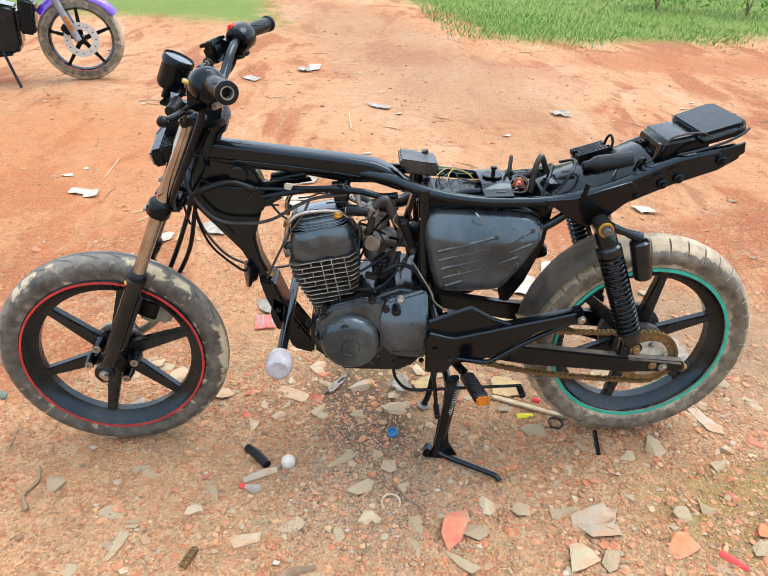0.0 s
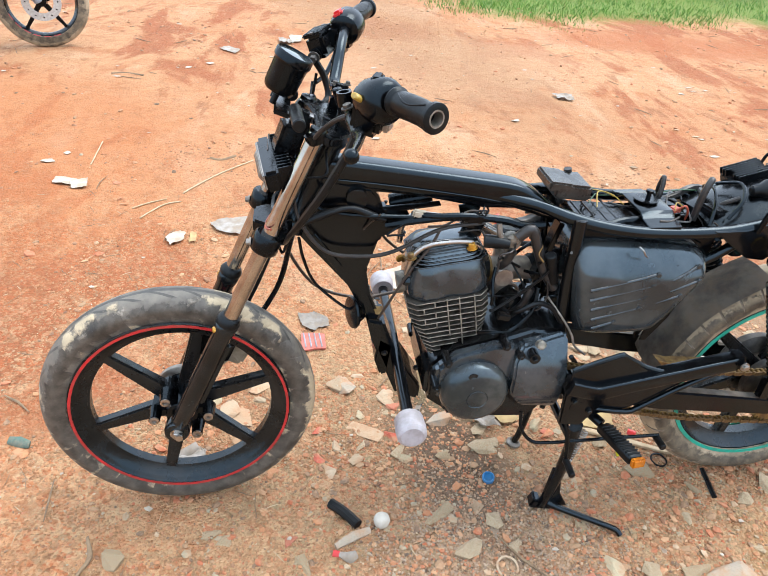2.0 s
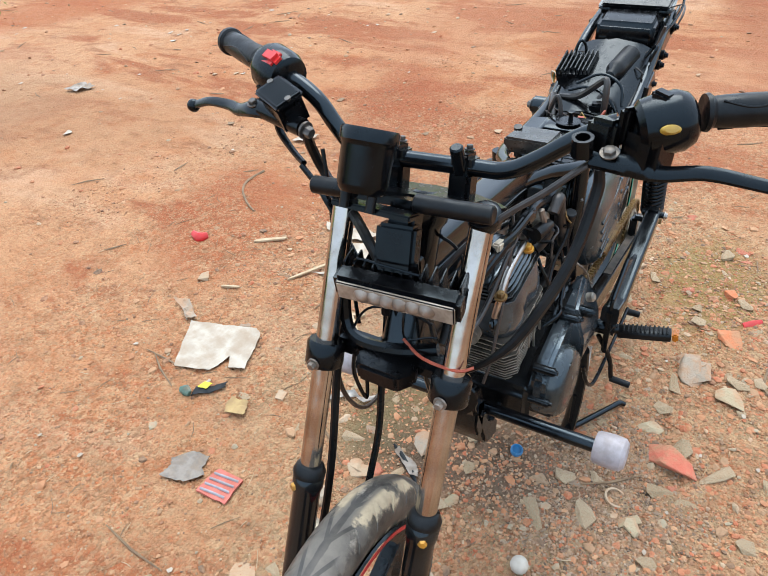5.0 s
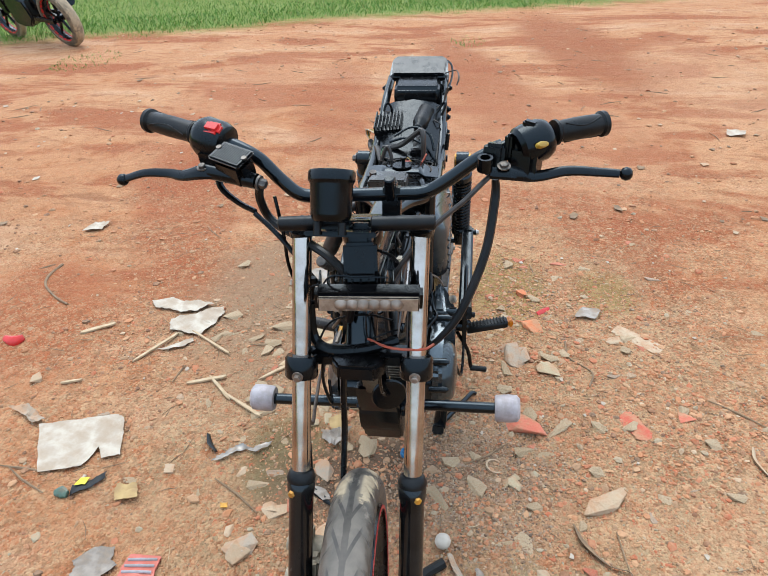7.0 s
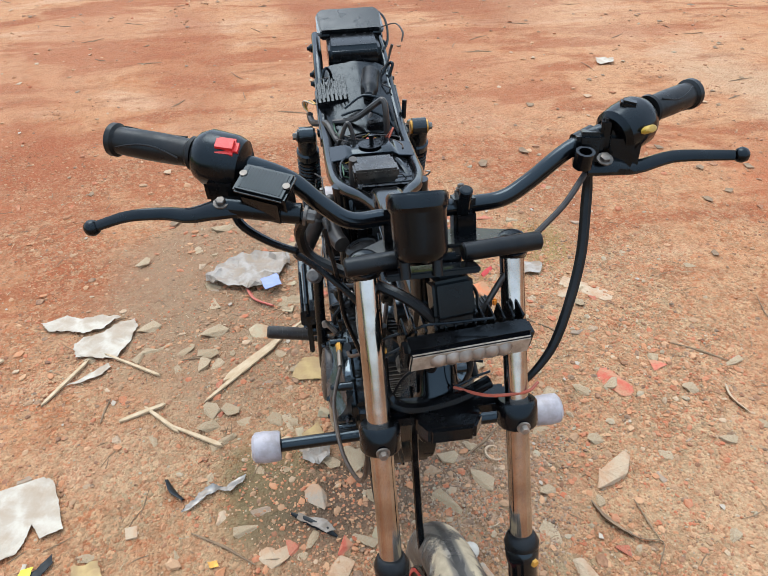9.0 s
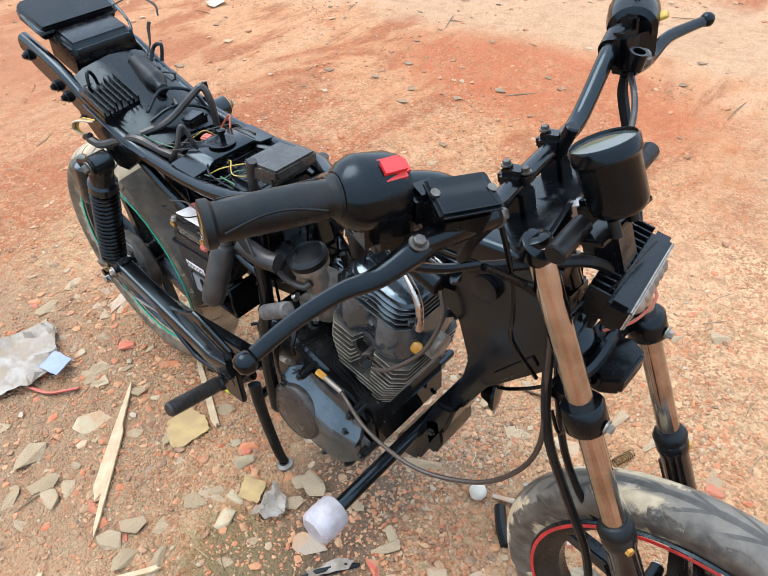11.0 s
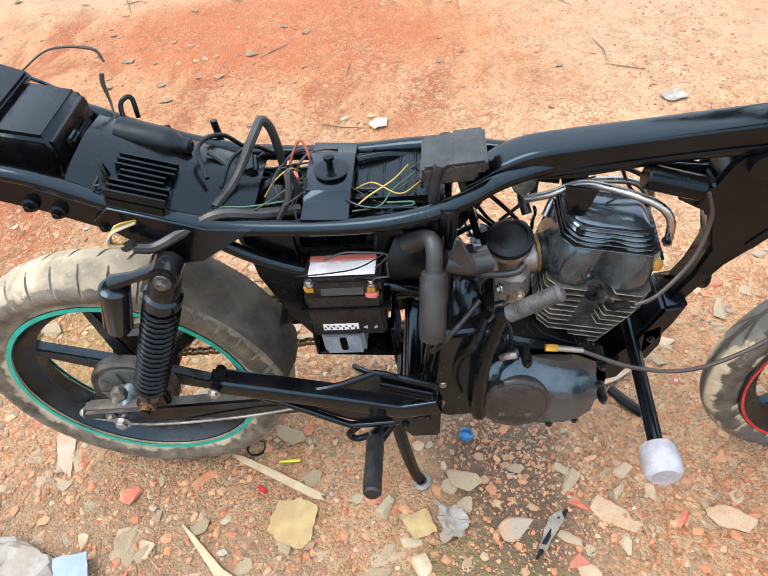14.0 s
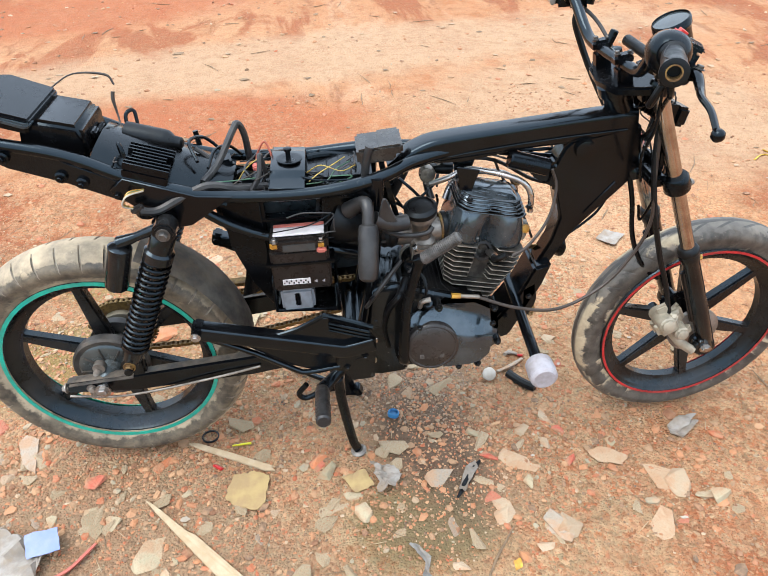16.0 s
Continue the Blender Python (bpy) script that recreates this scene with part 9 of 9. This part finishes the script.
sheet("rubber_scrap", [(1.03, 0.10), (1.075, 0.07), (1.11, -0.01), (1.10, -0.04), (1.06, -0.02)], GREYSTONE, "grey rubber scrap lying behind the rear wheel", "scrap", 0.004, 0.004, 0.004, 15)
sheet("paper_scrap", [(-1.60, 1.96), (-1.49, 1.93), (-1.50, 1.86), (-1.595, 1.88)], PAPER, "square white paper scrap on soil", "paper", 0.006, 0.001, 0.006, 16)
sheet("paper_sheet", [(-0.80, -0.84), (-0.86, -0.90), (-0.93, -0.86), (-0.86, -0.79)], FILM, "small white paper scrap on soil", "paper", 0.006, 0.001, 0.006, 17)
sheet("paper_sheet", [(-1.74, -1.26), (-1.92, -1.27), (-2.0, -1.16), (-1.82, -1.10)], PAPER, "white paper lying on soil", "paper", 0.008, 0.001, 0.006, 18)
for k, pts in enumerate(([(-1.80, -1.45), (-1.88, -1.50), (-1.97, -1.42), (-2.03, -1.46)], [(-1.85, -1.40), (-1.93, -1.36), (-1.98, -1.45)], [(-1.90, -1.55), (-1.95, -1.45), (-2.05, -1.40)])):
    strip("plastic_scrap", pts, 0.006, YELLOW, "tangled yellow plastic strip on soil", "plastic strip", 0.3, "yellow strips")
sheet("paper_sheet", [(0.07, 3.92), (0.27, 3.84), (0.25, 3.74), (0.10, 3.80)], FILM, "flat clear plastic scrap on soil", "plastic scrap", 0.01, 0.001, 0.006, 19)
sheet("paper_sheet", [(1.56, 3.78), (1.72, 3.74), (1.70, 3.62), (1.58, 3.66)], FILM, "crumpled white plastic scrap on soil", "plastic scrap", 0.02, 0.001, 0.006, 20)
sheet("paper_sheet", [(-0.60, 5.35), (-0.48, 5.30), (-0.45, 5.12), (-0.58, 5.15)], FILM, "crumpled white plastic scrap on soil", "plastic scrap", 0.02, 0.001, 0.006, 21)
sheet("paper_sheet", [(3.14, -1.86), (3.27, -1.90), (3.25, -2.02), (3.15, -1.98)], PAPER, "white paper scrap on soil", "paper", 0.012, 0.001, 0.006, 22)
sheet("paper_sheet", [(1.50, 1.80), (1.60, 1.78), (1.62, 1.70), (1.52, 1.70)], PAPER, "small pale paper scrap on red soil", "paper", 0.012, 0.001, 0.006, 23)
sheet("paper_sheet", [(0.86, -0.60), (0.93, -0.64), (0.91, -0.71), (0.85, -0.68)], FILM, "small white plastic scrap on gravel", "plastic scrap", 0.01, 0.001, 0.006, 24)
strip("dry_leaf", [(-0.13, -0.48), (-0.19, -0.50), (-0.25, -0.55), (-0.27, -0.60), (-0.33, -0.56)], [0.004, 0.014, 0.006, 0.004, 0.003], TWIG, "curled dry leaf lying on soil", "leaf", 0.3)
strip("twig", [(1.143, 1.699), (1.03, 1.70), (0.94, 1.66), (0.85, 1.56), (0.796, 1.473)], 0.006, TWIG, "curved dry twig lying on soil", "twig", 0.8)
strip("twig", [(0.70, -0.55), (0.60, -0.55), (0.52, -0.62), (0.44, -0.60)], 0.004, TWIG, "thin brown twig lying on gravel", "twig", 0.8)
strip("twig", [(-0.92, -0.14), (-0.90, -0.20), (-0.915, -0.25), (-0.885, -0.30)], [0.004, 0.008, 0.005, 0.007], TWIG, "crooked twig lying on soil", "twig", 0.7)
strip("twig", [(0.70, -0.02), (0.69, -0.07), (0.68, -0.12)], 0.007, RUBBER, "short black stick below the rear wheel", "twig", 0.8)
strip("wood_chip", [(0.19, -1.03), (0.14, -1.02), (0.08, -1.04)], [0.006, 0.01, 0.004], PALESTONE, "pale wood chip on soil", "wood chip", 0.4)
strip("plastic_strip", [(0.10, 0.60), (0.06, 0.58), (0.03, 0.55)], [0.006, 0.012, 0.006], RUBBER, "black plastic strip on soil", "plastic strip", 0.4)
strip("mud_crust", [(-0.343, -0.207), (-0.30, -0.18), (-0.256, -0.162)], [0.008, 0.012, 0.009], GREYSTONE, "grey crust of mud on soil", "mud crust", 0.5)

sheet("plastic_film", [(-0.817, 1.480), (-0.774, 1.510), (-0.598, 1.557), (-0.595, 1.461), (-0.674, 1.367), (-0.733, 1.378), (-0.776, 1.402)], FILM, "crumpled white plastic film on orange soil", "plastic film", 0.009, 0.001, 0.005, 51)
sheet("paper_scrap", [(-0.986, 1.340), (-0.957, 1.392), (-0.900, 1.386), (-0.905, 1.324), (-0.952, 1.273)], PAPER, "pale crumpled paper on orange soil", "paper", 0.009, 0.001, 0.005, 52)
sheet("card_scrap", [(-0.885, 1.387), (-0.857, 1.387), (-0.853, 1.314), (-0.881, 1.306)], CARD, "small torn card piece on orange soil", "card scrap", 0.006, 0.001, 0.005, 53)
sheet("paper_scrap", [(-0.427, 1.890), (-0.279, 1.908), (-0.286, 1.825), (-0.425, 1.828)], PAPER, "long torn paper strip on orange soil", "paper", 0.006, 0.001, 0.005, 54)
sheet("paper_scrap", [(-0.419, 1.799), (-0.323, 1.819), (-0.317, 1.769), (-0.402, 1.725)], PAPER, "folded pale paper piece on orange soil", "paper", 0.008, 0.001, 0.005, 55)
sheet("paper_scrap", [(-0.390, 2.305), (-0.306, 2.334), (-0.240, 2.205), (-0.269, 2.097), (-0.350, 2.072)], FILM, "crumpled pale paper on orange soil", "paper", 0.009, 0.001, 0.005, 56)
sheet("paper_scrap", [(-1.096, 4.816), (-1.031, 4.942), (-0.908, 4.805), (-0.936, 4.657)], FILM, "small white plastic scrap on orange soil", "plastic scrap", 0.009, 0.001, 0.005, 57)
sheet("paper_scrap", [(-0.500, 5.533), (-0.369, 5.578), (-0.379, 5.264), (-0.476, 5.194)], PAPER, "small pale paper scrap on orange soil", "paper", 0.009, 0.001, 0.005, 58)
sheet("paper_scrap", [(-1.518, 1.914), (-1.445, 1.946), (-1.423, 1.839), (-1.494, 1.824)], PAPER, "pale paper lying on orange soil", "paper", 0.009, 0.001, 0.005, 59)
sheet("paper_scrap", [(0.397, -1.360), (0.369, -1.407), (0.327, -1.394), (0.325, -1.343), (0.374, -1.329)], PAPER, "small pale paper on red soil", "paper", 0.009, 0.001, 0.005, 60)
sheet("plastic_scrap", [(-0.712, -1.479), (-0.792, -1.512), (-0.821, -1.456), (-0.743, -1.424)], FILM, "crumpled white plastic scrap on soil", "plastic scrap", 0.009, 0.001, 0.005, 61)
strip("stalk", [(-0.972, 1.795), (-0.934, 1.876), (-0.817, 2.072), (-0.666, 2.257)], 0.006, WOOD, "long pale yellow stalk on orange soil", "stalk", 0.7)
strip("stalk", [(-1.174, 1.630), (-1.113, 1.689), (-1.039, 1.728)], 0.005, WOOD, "thin pale stalk on orange soil", "stalk", 0.7)
strip("stalk", [(-1.122, 1.531), (-1.088, 1.601), (-1.036, 1.675), (-0.968, 1.704)], 0.005, WOOD, "bent pale stalk on orange soil", "stalk", 0.7)
strip("stalk", [(-1.504, 2.476), (-1.491, 2.307), (-1.479, 2.130)], 0.005, WOOD, "thin pale stalk on orange soil", "stalk", 0.7)
strip("stick", [(-0.077, 3.650), (-0.070, 3.453), (-0.057, 3.205)], 0.007, WOOD, "short pale stick on orange soil", "stick", 0.7)
strip("twig", [(-1.760, 3.838), (-1.673, 3.882), (-1.537, 3.833)], 0.007, TWIG, "dark twig lying on orange soil", "twig", 0.7)
strip("dry_leaf", [(-0.899, 2.274), (-0.834, 2.249), (-0.763, 2.321)], 0.007, TWIG, "curled dark leaf on orange soil", "leaf", 0.3)
sheet("plastic_scrap", [(-0.682, 0.090), (-0.730, 0.059), (-0.783, 0.058), (-0.739, 0.099), (-0.706, 0.140), (-0.678, 0.125)], FILM, "crumpled clear plastic scrap on soil", "plastic scrap", 0.009, 0.001, 0.005, 62)
sheet("plastic_film", [(-0.423, 0.163), (-0.469, 0.146), (-0.537, 0.182), (-0.506, 0.211), (-0.444, 0.197)], TANSLAB, "dirty pinkish film trodden into soil", "plastic film", 0.003, 0.001, 0.005, 63)
sheet("leaf", [(-0.154, 0.451), (-0.172, 0.446), (-0.173, 0.468), (-0.153, 0.475)], GOLD, "small orange leaf on soil", "leaf", 0.004, 0.001, 0.005, 64)


def straws(count, area, seed, lo, hi, w, material, label, name):
    rng2 = np.random.default_rng(seed)
    bm = bmesh.new()
    for _ in range(count):
        x, y, a = rng2.uniform(area[0], area[1]), rng2.uniform(area[2], area[3]), rng2.uniform(0, math.tau)
        ln, b = rng2.uniform(lo, hi), rng2.uniform(-0.3, 0.3)
        pts = []
        for t in (-0.5, 0.0, 0.5):
            px, py = x + ln * t * math.cos(a) + b * ln * t * t * -math.sin(a), y + ln * t * math.sin(a) + b * ln * t * t * math.cos(a)
            pts.append((px, py, ground_height(px, py) + w * 1.2))
        tube(pts, [w * 0.5, w, w * 0.4], 5, 1, bm, 0.6)
    ob = part(name, bm, material)
    return tagged(ob, label, "debris", kind="stuff")


straws(260, (-1.6, 1.9, -1.4, 1.9), 31, 0.02, 0.09, 0.0016, TWIG, "fine dry twigs and straw strewn on the soil", "straw")
straws(170, (-1.6, 1.9, -1.4, 1.9), 32, 0.015, 0.05, 0.0014, WOOD, "pale straw bits strewn on the soil", "pale_straw")
straws(260, (-5, 7, -5, 7), 33, 0.05, 0.22, 0.004, TWIG, "dry twigs strewn on the bare soil", "far_straw")


def flakes(count, area, seed, lo, hi, material, label, name):
    """Small scraps of paper, plastic and leaf, too many to count."""
    rng2 = np.random.default_rng(seed)
    bm = bmesh.new()
    for _ in range(count):
        x, y = rng2.uniform(area[0], area[1]), rng2.uniform(area[2], area[3])
        s, n = rng2.uniform(lo, hi), int(rng2.integers(4, 7))
        z, a0 = ground_height(x, y) + 0.004, rng2.uniform(0, 6)
        ring = [(x + s * rng2.uniform(0.5, 1.2) * math.cos(a0 + k * math.tau / n), y + 0.7 * s * rng2.uniform(0.5, 1.2) * math.sin(a0 + k * math.tau / n), z + s * rng2.uniform(0, 0.22)) for k in range(n)]
        up = [bm.verts.new(p) for p in ring]
        lo_ = [bm.verts.new((p[0], p[1], p[2] - 0.0015)) for p in ring]
        bm.faces.new(up)
        bm.faces.new(lo_[::-1])
        for k in range(n):
            bm.faces.new((up[k], lo_[k], lo_[(k + 1) % n], up[(k + 1) % n]))
    return tagged(part(name, bm, material), label, "debris", kind="stuff")


flakes(80, (-3, 4, 1.6, 6.5), 41, 0.006, 0.04, PAPER, "pale paper and plastic flakes strewn on the soil", "paper_flakes")
flakes(60, (1.2, 7, -3.5, 3.5), 42, 0.006, 0.045, TWIG, "brown leaf flakes strewn on the soil", "leaf_flakes")
flakes(30, (1.2, 7, -3.5, 3.5), 43, 0.006, 0.04, PALESTONE, "pale flakes strewn on the soil", "pale_flakes")
flakes(50, (-3, 3.5, -4.5, -1.3), 44, 0.006, 0.035, PALESTONE, "pale stone flakes strewn on the soil", "stone_flakes")
flakes(60, (-3, 3.5, -4.5, -1.3), 45, 0.012, 0.035, TWIG, "brown leaf flakes strewn on the soil", "dry_leaf_flakes")
flakes(60, (-1.2, 1.6, -1.2, 1.4), 46, 0.005, 0.014, PAPER, "tiny pale scraps strewn on the gravel", "tiny_flakes")
